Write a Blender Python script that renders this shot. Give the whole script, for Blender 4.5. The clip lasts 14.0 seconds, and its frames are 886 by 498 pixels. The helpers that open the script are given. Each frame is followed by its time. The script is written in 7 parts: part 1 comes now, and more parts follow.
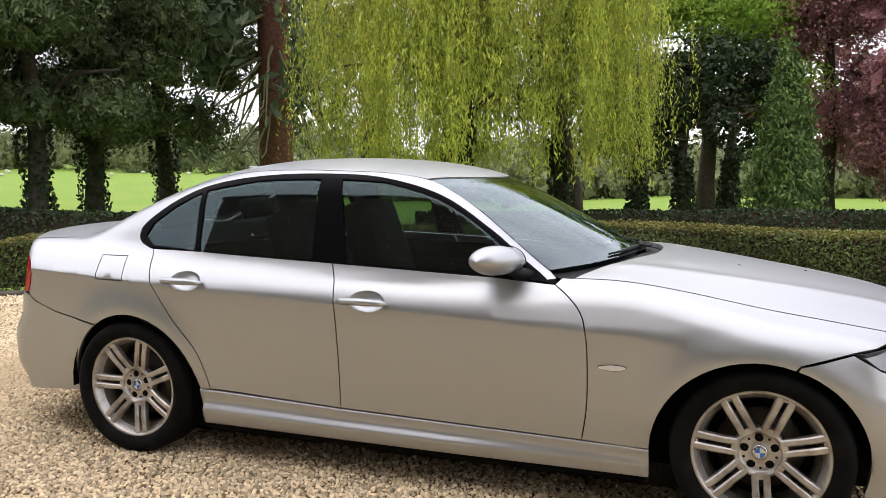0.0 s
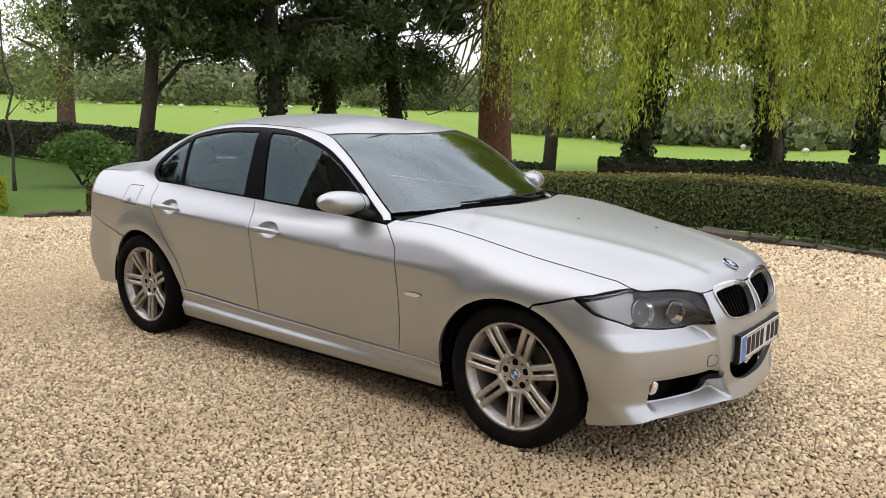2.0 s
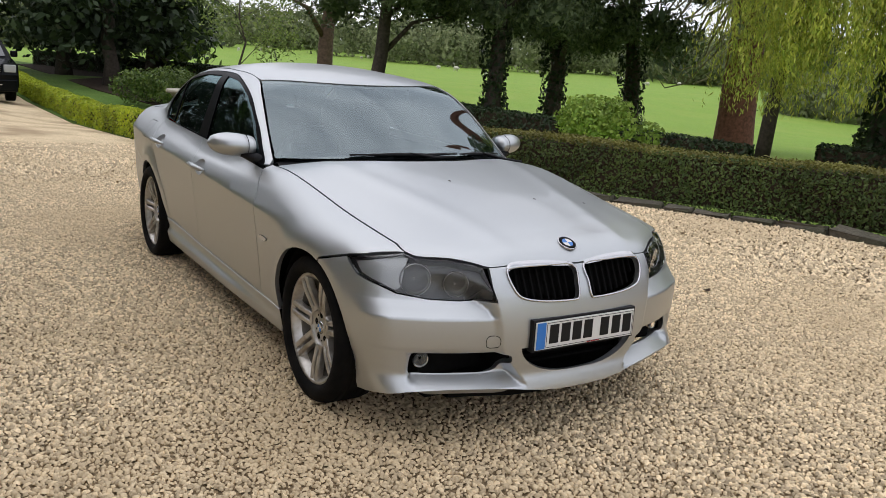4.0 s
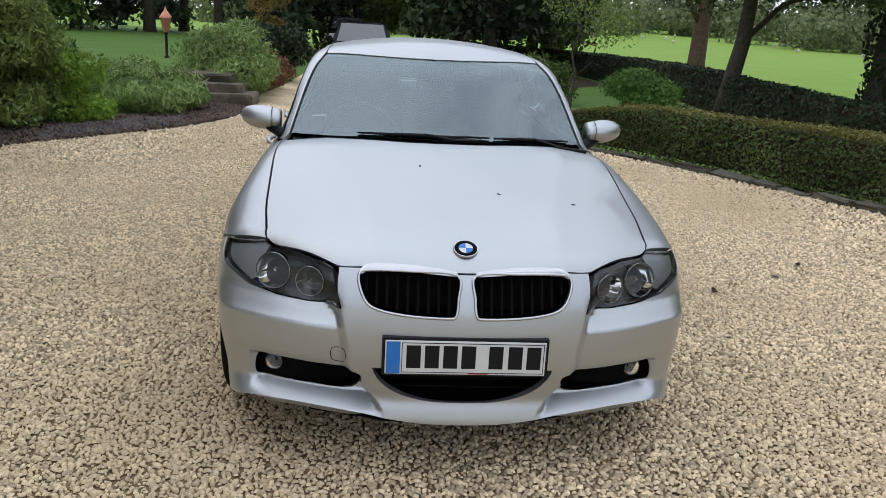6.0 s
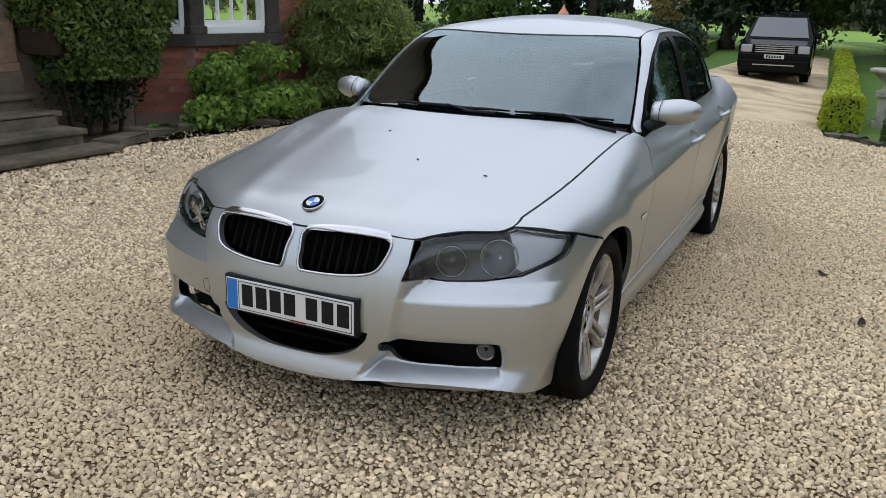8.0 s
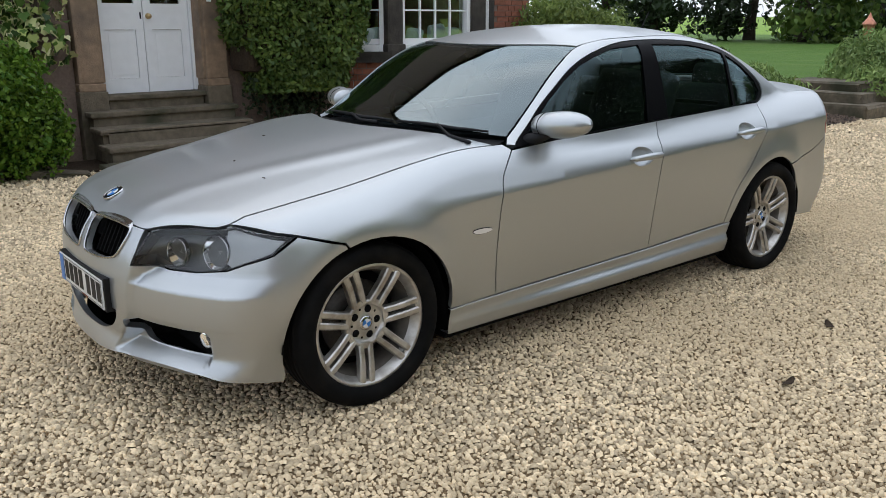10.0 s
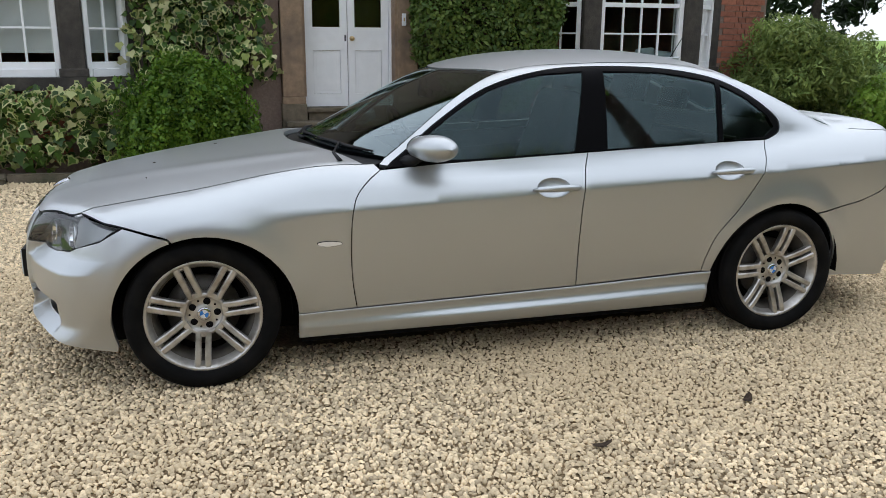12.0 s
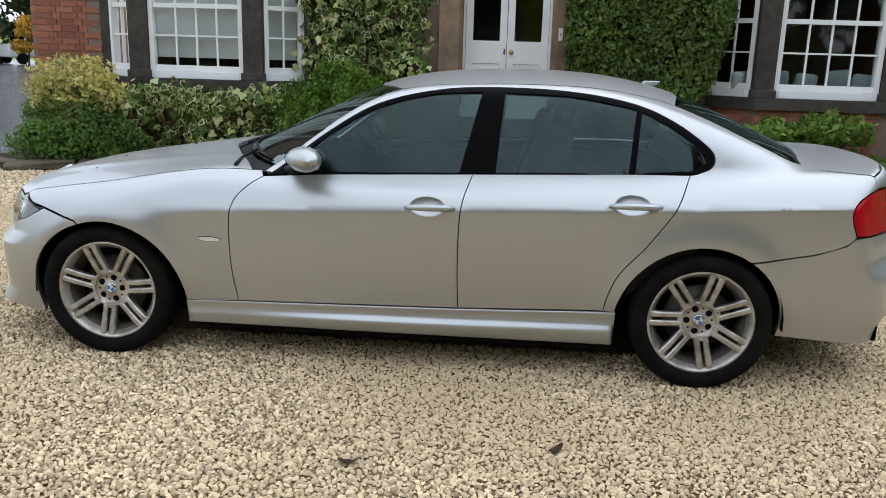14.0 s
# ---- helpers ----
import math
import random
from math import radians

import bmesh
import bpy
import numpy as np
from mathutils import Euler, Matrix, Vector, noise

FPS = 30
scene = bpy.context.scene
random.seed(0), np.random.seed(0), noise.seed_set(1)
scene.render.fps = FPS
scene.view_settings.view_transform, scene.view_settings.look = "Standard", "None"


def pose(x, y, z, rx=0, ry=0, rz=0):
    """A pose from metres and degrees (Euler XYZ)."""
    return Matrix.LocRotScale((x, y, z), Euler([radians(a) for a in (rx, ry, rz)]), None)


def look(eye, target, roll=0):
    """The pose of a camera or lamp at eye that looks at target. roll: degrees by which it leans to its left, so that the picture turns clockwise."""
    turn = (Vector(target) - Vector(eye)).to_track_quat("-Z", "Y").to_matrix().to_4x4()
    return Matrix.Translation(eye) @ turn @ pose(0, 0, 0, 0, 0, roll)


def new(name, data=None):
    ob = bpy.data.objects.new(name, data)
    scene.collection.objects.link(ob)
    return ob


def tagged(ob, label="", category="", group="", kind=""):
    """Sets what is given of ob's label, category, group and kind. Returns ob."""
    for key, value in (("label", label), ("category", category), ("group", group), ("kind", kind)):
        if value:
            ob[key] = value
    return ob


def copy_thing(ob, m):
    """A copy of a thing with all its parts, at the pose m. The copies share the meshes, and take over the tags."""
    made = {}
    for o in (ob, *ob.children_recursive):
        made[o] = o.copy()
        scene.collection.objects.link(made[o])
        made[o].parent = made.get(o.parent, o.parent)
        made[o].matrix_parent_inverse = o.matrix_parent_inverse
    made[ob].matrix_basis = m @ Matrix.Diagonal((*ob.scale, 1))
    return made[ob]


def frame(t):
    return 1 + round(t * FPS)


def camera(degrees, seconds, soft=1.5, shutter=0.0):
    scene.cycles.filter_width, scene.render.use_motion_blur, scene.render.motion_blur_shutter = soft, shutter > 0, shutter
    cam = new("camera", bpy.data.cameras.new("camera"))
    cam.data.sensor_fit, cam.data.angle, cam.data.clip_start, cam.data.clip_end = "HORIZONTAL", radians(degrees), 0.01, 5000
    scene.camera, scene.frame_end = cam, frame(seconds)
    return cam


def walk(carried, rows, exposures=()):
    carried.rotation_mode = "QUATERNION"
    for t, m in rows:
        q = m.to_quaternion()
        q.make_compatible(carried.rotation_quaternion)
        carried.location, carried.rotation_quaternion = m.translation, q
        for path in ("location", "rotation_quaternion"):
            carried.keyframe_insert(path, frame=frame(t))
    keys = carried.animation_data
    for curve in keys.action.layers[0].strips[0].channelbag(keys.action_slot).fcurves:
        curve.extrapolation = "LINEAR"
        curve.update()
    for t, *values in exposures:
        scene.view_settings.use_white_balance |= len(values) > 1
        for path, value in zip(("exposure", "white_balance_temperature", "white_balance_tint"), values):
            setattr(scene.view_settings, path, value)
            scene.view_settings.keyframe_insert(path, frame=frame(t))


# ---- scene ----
cam = camera(56.7, 14.0, soft=0.8)
PATH = [
    (0, (-0.071, -3.858, 1.347), (-0.762, -1.992, 1.142), -0.3),
    (0.5, (0.455, -3.771, 1.355), (-0.459, -2.002, 1.163), -0.9),
    (1, (0.927, -3.765, 1.353), (-0.12, -2.079, 1.101), 0.7),
    (1.5, (1.365, -3.664, 1.406), (0.178, -2.086, 1.088), 1.0),
    (2, (1.842, -3.625, 1.452), (0.621, -2.079, 1.103), 0.6),
    (2.5, (2.213, -3.372, 1.4), (0.936, -1.882, 1.017), 1.4),
    (2.7, (2.386, -3.234, 1.404), (1.066, -1.784, 1.008), 2.0),
    (4.8, (3.135, -1.435, 1.447), (1.339, -0.686, 0.988), 2.9),
    (5, (3.125, -1.246, 1.433), (1.297, -0.58, 0.968), 2.7),
    (5.5, (3.143, -0.787, 1.431), (1.256, -0.346, 0.936), 3.0),
    (6, (3.165, -0.311, 1.449), (1.243, -0.132, 0.929), 3.1),
    (6.5, (3.09, 0.211, 1.446), (1.169, 0.092, 0.904), 3.2),
    (7, (3.109, 0.675, 1.427), (1.226, 0.289, 0.874), 3.0),
    (7.5, (3.017, 1.134, 1.401), (1.206, 0.497, 0.841), 2.7),
    (8, (2.821, 1.57, 1.395), (1.098, 0.724, 0.833), 1.7),
    (8.5, (2.619, 2.006, 1.393), (0.996, 0.975, 0.839), 0.6),
    (8.7, (2.464, 2.146, 1.365), (0.881, 1.054, 0.816), 0.1),
    (10.8, (1.099, 3.753, 1.41), (0.241, 2.042, 0.832), 0.1),
    (11, (0.941, 3.858, 1.403), (0.175, 2.107, 0.813), 0.4),
    (11.5, (0.406, 4.041, 1.397), (-0.287, 2.254, 0.825), 3.2),
    (12, (-0.06, 4.172, 1.411), (-0.594, 2.307, 0.923), 0.4),
    (12.5, (-0.535, 4.297, 1.431), (-0.93, 2.394, 0.959), -0.7),
    (13, (-0.995, 4.275, 1.467), (-1.281, 2.367, 0.94), -0.4),
    (13.5, (-1.425, 4.364, 1.494), (-1.511, 2.436, 0.969), 0.2),
    (14, (-1.889, 4.409, 1.474), (-1.729, 2.472, 0.999), 1.7),
]
walk(cam, [(t, look(eye, target, roll)) for t, eye, target, roll in PATH],
     [(0, 0.52, 6700, 17), (1.5, 0.42, 6750, 16), (2.7, 0.10, 6750, 15), (5.0, -0.12, 6250, 12), (8.0, -0.18, 6000, 10), (11.0, 0.02, 6100, 9), (14.0, 0.14, 6100, 9)])


# ---- a bright, thinly overcast day ----
world = bpy.data.worlds.new("sky")
scene.world = world
world.use_nodes = True
wn, wl = world.node_tree.nodes, world.node_tree.links
wn.clear()
sky = wn.new("ShaderNodeTexSky")
sky.sky_type, sky.sun_disc = "NISHITA", False
sky.sun_elevation, sky.sun_rotation = radians(52), radians(205)
sky.air_density, sky.dust_density, sky.ozone_density = 1.0, 2.0, 1.0
coord = wn.new("ShaderNodeTexCoord")
clouds = wn.new("ShaderNodeTexNoise")
clouds.inputs["Scale"].default_value, clouds.inputs["Detail"].default_value = 3.2, 5
clouds.inputs["Roughness"].default_value = 0.55
cover = wn.new("ShaderNodeMapRange")
cover.inputs["From Min"].default_value, cover.inputs["From Max"].default_value = 0.36, 0.60
cover.inputs["To Min"].default_value, cover.inputs["To Max"].default_value = 0.55, 1.0
cloud = wn.new("ShaderNodeMix")
cloud.data_type = "RGBA"
cloud.inputs["B"].default_value = (11.2, 11.5, 12.2, 1)
back = wn.new("ShaderNodeBackground")
back.inputs["Strength"].default_value = 0.142
wo = wn.new("ShaderNodeOutputWorld")
wl.new(coord.outputs["Generated"], clouds.inputs["Vector"])
wl.new(clouds.outputs["Fac"], cover.inputs["Value"])
wl.new(cover.outputs["Result"], cloud.inputs["Factor"])
wl.new(sky.outputs["Color"], cloud.inputs["A"])
# an overcast sky is brighter overhead than near the horizon
part_xyz = wn.new("ShaderNodeSeparateXYZ")
lift = wn.new("ShaderNodeMapRange")
lift.inputs["From Min"].default_value, lift.inputs["From Max"].default_value = 0.0, 1.0
lift.inputs["To Min"].default_value, lift.inputs["To Max"].default_value = 0.76, 1.02
lit = wn.new("ShaderNodeVectorMath")
lit.operation = "SCALE"
wl.new(coord.outputs["Generated"], part_xyz.inputs["Vector"])
wl.new(part_xyz.outputs["Z"], lift.inputs["Value"])
wl.new(cloud.outputs["Result"], lit.inputs[0])
wl.new(lift.outputs["Result"], lit.inputs["Scale"])
wl.new(lit.outputs["Vector"], back.inputs["Color"])
wl.new(back.outputs["Background"], wo.inputs["Surface"])
sun = new("sun", bpy.data.lights.new("sun", "SUN"))
sun.data.energy, sun.data.angle, sun.data.color = 0.5, radians(110), (1, 0.97, 0.93)
sun.matrix_world = look((0, 0, 30), (0.5 * 20, 0.75 * 20, 0))
scene.view_settings.exposure = 0.0


# ---- materials ----
def material(name, colour, rough=0.6, metal=0.0, vary=0.0, scale=8.0, stain=None, stain_scale=1.2, bump=0.0, bump_scale=60.0, coat=0.0, spec=0.5, island=0.0, piece=0.0, object_space=True):
    """A procedural surface: base colour with fine grain (vary, scale), broad stains, bump, and variation from piece to piece."""
    m = bpy.data.materials.new(name)
    m.use_nodes = True
    n, l = m.node_tree.nodes, m.node_tree.links
    bsdf = n["Principled BSDF"]
    bsdf.inputs["Roughness"].default_value, bsdf.inputs["Metallic"].default_value = rough, metal
    bsdf.inputs["Specular IOR Level"].default_value = spec
    if coat:
        bsdf.inputs["Coat Weight"].default_value, bsdf.inputs["Coat Roughness"].default_value = coat, 0.04
    tc = n.new("ShaderNodeTexCoord")
    where = tc.outputs["Object"]
    rgb = n.new("ShaderNodeRGB")
    rgb.outputs[0].default_value = (*colour, 1)
    out = rgb.outputs[0]

    def noise_tex(s, detail=5):
        t = n.new("ShaderNodeTexNoise")
        t.inputs["Scale"].default_value, t.inputs["Detail"].default_value = s, detail
        l.new(where, t.inputs["Vector"])
        return t

    def shade(value, low, high):
        nonlocal out
        r = n.new("ShaderNodeMapRange")
        r.inputs["To Min"].default_value, r.inputs["To Max"].default_value = low, high
        l.new(value, r.inputs["Value"])
        mul = n.new("ShaderNodeVectorMath")
        mul.operation = "SCALE"
        l.new(out, mul.inputs[0])
        l.new(r.outputs["Result"], mul.inputs["Scale"])
        out = mul.outputs["Vector"]
        return r
    if vary:
        r = shade(noise_tex(scale).outputs["Fac"], 1 - vary, 1 + vary)
        r.inputs["From Min"].default_value, r.inputs["From Max"].default_value = 0.25, 0.75
    if island:
        g = n.new("ShaderNodeNewGeometry")
        shade(g.outputs["Random Per Island"], 1 - island, 1 + island)
    if piece:
        oi = n.new("ShaderNodeObjectInfo")
        shade(oi.outputs["Random"], 1 - piece, 1 + piece)
    if stain:
        mixer = n.new("ShaderNodeMix")
        mixer.data_type = "RGBA"
        r = n.new("ShaderNodeMapRange")
        r.inputs["From Min"].default_value, r.inputs["From Max"].default_value = 0.45, 0.68
        l.new(noise_tex(stain_scale, 6).outputs["Fac"], r.inputs["Value"])
        l.new(r.outputs["Result"], mixer.inputs["Factor"])
        l.new(out, mixer.inputs["A"])
        mixer.inputs["B"].default_value = (*stain, 1)
        out = mixer.outputs["Result"]
    l.new(out, bsdf.inputs["Base Color"])
    if bump:
        b = n.new("ShaderNodeBump")
        b.inputs["Strength"].default_value, b.inputs["Distance"].default_value = min(bump, 1), 0.01
        l.new(noise_tex(bump_scale, 4).outputs["Fac"], b.inputs["Height"])
        l.new(b.outputs["Normal"], bsdf.inputs["Normal"])
    return m


def leafy(name, colour, other, rough=0.5, through_light=0.35, spread=0.35):
    """Leaves: colour varies from leaf to leaf between two tones, some light comes through."""
    m = bpy.data.materials.new(name)
    m.use_nodes = True
    n, l = m.node_tree.nodes, m.node_tree.links
    bsdf, outp = n["Principled BSDF"], n["Material Output"]
    g = n.new("ShaderNodeNewGeometry")
    mixer = n.new("ShaderNodeMix")
    mixer.data_type = "RGBA"
    mixer.inputs["A"].default_value, mixer.inputs["B"].default_value = (*colour, 1), (*other, 1)
    l.new(g.outputs["Random Per Island"], mixer.inputs["Factor"])
    tc = n.new("ShaderNodeTexCoord")
    t = n.new("ShaderNodeTexNoise")
    t.inputs["Scale"].default_value = 1.6
    l.new(tc.outputs["Object"], t.inputs["Vector"])
    r = n.new("ShaderNodeMapRange")
    r.inputs["From Min"].default_value, r.inputs["From Max"].default_value = 0.3, 0.7
    r.inputs["To Min"].default_value, r.inputs["To Max"].default_value = 1 - spread, 1 + spread
    l.new(t.outputs["Fac"], r.inputs["Value"])
    mul = n.new("ShaderNodeVectorMath")
    mul.operation = "SCALE"
    l.new(mixer.outputs["Result"], mul.inputs[0])
    l.new(r.outputs["Result"], mul.inputs["Scale"])
    l.new(mul.outputs["Vector"], bsdf.inputs["Base Color"])
    bsdf.inputs["Roughness"].default_value = rough
    bsdf.inputs["Specular IOR Level"].default_value = 0.22
    tr = n.new("ShaderNodeBsdfTranslucent")
    l.new(mul.outputs["Vector"], tr.inputs["Color"])
    mx = n.new("ShaderNodeMixShader")
    mx.inputs[0].default_value = through_light
    l.new(bsdf.outputs[0], mx.inputs[1])
    l.new(tr.outputs[0], mx.inputs[2])
    l.new(mx.outputs[0], outp.inputs["Surface"])
    return m


def pane_glass(name, tint, gloss=0.02, ior=1.5, tone=(1, 1, 1)):
    """Thin glass: tinted see-through, mirror-like at its surface."""
    m = bpy.data.materials.new(name)
    m.use_nodes = True
    n, l = m.node_tree.nodes, m.node_tree.links
    n.remove(n["Principled BSDF"])
    t, s, f, mx = n.new("ShaderNodeBsdfTransparent"), n.new("ShaderNodeBsdfGlossy"), n.new("ShaderNodeFresnel"), n.new("ShaderNodeMixShader")
    t.inputs["Color"].default_value = (*tint, 1)
    s.inputs["Roughness"].default_value = gloss
    s.inputs["Color"].default_value = (*tone, 1)
    f.inputs["IOR"].default_value = ior
    l.new(f.outputs[0], mx.inputs[0])
    l.new(t.outputs[0], mx.inputs[1])
    l.new(s.outputs[0], mx.inputs[2])
    l.new(mx.outputs[0], n["Material Output"].inputs["Surface"])
    return m


M = {}
M["paint"] = material("silver_paint", (0.46, 0.48, 0.49), 0.40, 0.90, vary=0.012, scale=900, coat=0.38, bump=0.015, bump_scale=1500)
M["black_gloss"] = material("black_gloss", (0.003, 0.003, 0.0035), 0.35, spec=0.03)
M["black_trim"] = material("black_trim", (0.008, 0.008, 0.009), 0.5, spec=0.2, vary=0.2, scale=300)
M["rubber"] = material("rubber", (0.004, 0.004, 0.004), 0.8, spec=0.10, vary=0.25, scale=60, stain=(0.010, 0.009, 0.008), stain_scale=9, bump=0.1, bump_scale=300)
M["dark"] = material("underbody", (0.005, 0.005, 0.005), 0.9, spec=0.08, vary=0.3, scale=40)
M["alloy"] = material("alloy", (0.50, 0.485, 0.455), 0.36, 0.75, vary=0.08, scale=50, stain=(0.30, 0.27, 0.23), stain_scale=14)
M["alloy_dark"] = material("alloy_inner", (0.14, 0.125, 0.105), 0.6, 0.3, vary=0.25, scale=30)
M["steel"] = material("brake_steel", (0.10, 0.09, 0.08), 0.5, 0.8, vary=0.15, scale=80)
M["chrome"] = material("chrome", (0.52, 0.52, 0.53), 0.12, 1.0)
M["mirror"] = material("mirror_glass", (0.9, 0.9, 0.9), 0.02, 1.0)
M["glass"] = pane_glass("car_glass", (0.36, 0.45, 0.42), ior=1.53, tone=(0.70, 0.95, 0.98))
M["screen"] = pane_glass("windscreen_glass", (0.40, 0.48, 0.47), ior=2.3, tone=(0.82, 0.96, 1.0))
M["lens"] = pane_glass("lamp_lens", (0.92, 0.93, 0.93), 0.03, 1.45)
M["lamp_house"] = material("lamp_housing", (0.095, 0.098, 0.098), 0.35, 0.3)
M["turn_bowl"] = material("turn_signal_bowl", (0.40, 0.41, 0.41), 0.38, 0.5)
M["bowl"] = material("lamp_reflector", (0.90, 0.90, 0.89), 0.07, 1.0)
M["red_lens"] = material("red_lens", (0.38, 0.002, 0.008), 0.22, spec=0.25, vary=0.25, scale=30)
M["white_plate"] = material("white_plate", (0.62, 0.62, 0.60), 0.35)
M["blue"] = material("blue_enamel", (0.02, 0.16, 0.50), 0.3)
M["seat"] = material("seat_cloth", (0.035, 0.036, 0.04), 0.85, vary=0.2, scale=120, bump=0.2, bump_scale=400)
M["headlining"] = material("headlining", (0.13, 0.13, 0.125), 0.9, vary=0.06, scale=90)
M["marker"] = material("clear_marker", (0.72, 0.70, 0.66), 0.2, coat=0.5)
M["grass"] = material("grass", (0.185, 0.30, 0.045), 0.9, vary=0.30, scale=14, stain=(0.22, 0.31, 0.055), stain_scale=0.35, bump=0.8, bump_scale=160, spec=0.2)
M["lawn"] = material("lawn", (0.085, 0.160, 0.028), 0.9, vary=0.35, scale=22, stain=(0.11, 0.18, 0.036), stain_scale=0.8, bump=1.0, bump_scale=180, spec=0.2)
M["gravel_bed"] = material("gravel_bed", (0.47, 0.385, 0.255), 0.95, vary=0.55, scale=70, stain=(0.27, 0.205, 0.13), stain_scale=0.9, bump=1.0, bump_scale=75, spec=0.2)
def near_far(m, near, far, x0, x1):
    """Darkens the bed's colour under loose stones, as shade in gaps; pale, trodden up the drive."""
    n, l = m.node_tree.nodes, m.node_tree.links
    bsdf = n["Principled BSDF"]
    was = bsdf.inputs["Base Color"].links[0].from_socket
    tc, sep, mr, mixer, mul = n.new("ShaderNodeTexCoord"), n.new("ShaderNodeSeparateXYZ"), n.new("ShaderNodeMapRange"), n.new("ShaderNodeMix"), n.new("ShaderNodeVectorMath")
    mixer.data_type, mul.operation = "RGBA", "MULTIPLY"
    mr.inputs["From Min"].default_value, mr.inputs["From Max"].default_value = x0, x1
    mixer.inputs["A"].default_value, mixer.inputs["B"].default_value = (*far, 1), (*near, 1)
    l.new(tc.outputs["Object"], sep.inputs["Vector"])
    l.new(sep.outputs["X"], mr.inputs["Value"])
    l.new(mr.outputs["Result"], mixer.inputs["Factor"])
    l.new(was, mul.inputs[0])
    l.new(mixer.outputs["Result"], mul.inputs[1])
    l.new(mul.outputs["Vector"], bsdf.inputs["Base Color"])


# near factor paints the shade between stones and below the car
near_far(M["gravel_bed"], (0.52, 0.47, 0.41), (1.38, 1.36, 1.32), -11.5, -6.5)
M["stone_chip"] = material("gravel_stone", (0.64, 0.515, 0.335), 0.85, vary=0.16, scale=90, island=0.46, stain=(0.56, 0.44, 0.275), stain_scale=0.55, spec=0.25)
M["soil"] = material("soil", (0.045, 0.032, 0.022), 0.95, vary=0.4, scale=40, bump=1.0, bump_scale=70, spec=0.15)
M["mulch"] = material("bark_chip", (0.075, 0.050, 0.034), 0.95, island=0.6, vary=0.3, scale=60)
M["slate"] = material("slate_chip", (0.075, 0.066, 0.062), 0.8, island=0.4, vary=0.2, scale=60)
M["kerb"] = material("kerb_stone", (0.085, 0.075, 0.055), 0.9, vary=0.30, scale=18, stain=(0.040, 0.048, 0.022), stain_scale=4, bump=1.0, bump_scale=45, piece=0.2)
M["brick"] = material("red_brick", (0.285, 0.105, 0.062), 0.88, vary=0.22, scale=30, stain=(0.17, 0.085, 0.06), stain_scale=2.2, bump=0.5, bump_scale=110, piece=0.30)
M["mortar"] = material("mortar", (0.20, 0.145, 0.115), 0.95, vary=0.2, scale=50)
M["brick_far"] = material("brick_wall", (0.24, 0.090, 0.056), 0.9, vary=0.3, scale=14, stain=(0.14, 0.07, 0.05), stain_scale=1.5, bump=0.5, bump_scale=60)
M["sandstone"] = material("sandstone", (0.245, 0.170, 0.110), 0.9, vary=0.22, scale=16, stain=(0.11, 0.085, 0.065), stain_scale=2.4, bump=0.6, bump_scale=60)
M["dark_stone"] = material("weathered_stone", (0.130, 0.105, 0.072), 0.9, vary=0.30, scale=15, stain=(0.040, 0.040, 0.020), stain_scale=2.2, bump=0.7, bump_scale=60)
M["grimy_stone"] = material("grimy_stone", (0.055, 0.048, 0.040), 0.9, vary=0.35, scale=12, stain=(0.028, 0.025, 0.022), stain_scale=2.5, bump=0.7, bump_scale=60)
M["white_paint"] = material("white_paint", (0.80, 0.81, 0.82), 0.45, vary=0.04, scale=9, bump=0.05, bump_scale=90)
M["house_glass"] = pane_glass("window_pane", (0.75, 0.78, 0.78), 0.015, 1.5)
M["room"] = material("room_dark", (0.035, 0.034, 0.034), 0.9)
M["blind"] = material("blind", (0.62, 0.63, 0.60), 0.8, vary=0.04, scale=5)
M["cushion"] = material("cushion", (0.36, 0.44, 0.44), 0.9, vary=0.12, scale=25, piece=0.2)
M["brass"] = material("brass", (0.55, 0.40, 0.20), 0.3, 0.9)
M["bark"] = material("bark", (0.060, 0.047, 0.036), 0.95, vary=0.45, scale=12, bump=1.0, bump_scale=22)
M["brown_bark"] = material("brown_bark", (0.115, 0.075, 0.048), 0.95, vary=0.45, scale=10, bump=1.0, bump_scale=20)
M["red_bark"] = material("sequoia_bark", (0.165, 0.070, 0.046), 0.95, vary=0.5, scale=9, bump=1.0, bump_scale=18)
M["pale_twig"] = material("pale_twig", (0.20, 0.19, 0.10), 0.9, vary=0.3, scale=12)
M["yew"] = leafy("yew_leaf", (0.046, 0.072, 0.034), (0.155, 0.195, 0.086), 0.6, 0.25)
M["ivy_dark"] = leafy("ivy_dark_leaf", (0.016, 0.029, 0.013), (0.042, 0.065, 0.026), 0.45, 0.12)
M["willow"] = leafy("willow_leaf", (0.56, 0.55, 0.10), (0.27, 0.36, 0.06), 0.55, 0.45, 0.42)
M["fir"] = leafy("sequoia_leaf", (0.072, 0.111, 0.058), (0.130, 0.163, 0.098), 0.6, 0.2)
M["beech"] = leafy("copper_leaf", (0.18, 0.080, 0.092), (0.44, 0.22, 0.22), 0.5, 0.45)
M["maple"] = leafy("spring_leaf", (0.15, 0.28, 0.036), (0.30, 0.42, 0.065), 0.5, 0.45)
M["cypress"] = leafy("cypress_leaf", (0.040, 0.090, 0.028), (0.165, 0.235, 0.065), 0.6, 0.2)
M["box"] = leafy("box_leaf", (0.050, 0.125, 0.012), (0.165, 0.270, 0.030), 0.4, 0.25)
M["clipped"] = leafy("clipped_leaf", (0.045, 0.090, 0.018), (0.135, 0.185, 0.040), 0.45, 0.2)
M["hedge_leaf"] = leafy("hedge_leaf", (0.040, 0.068, 0.018), (0.100, 0.135, 0.035), 0.5, 0.2)
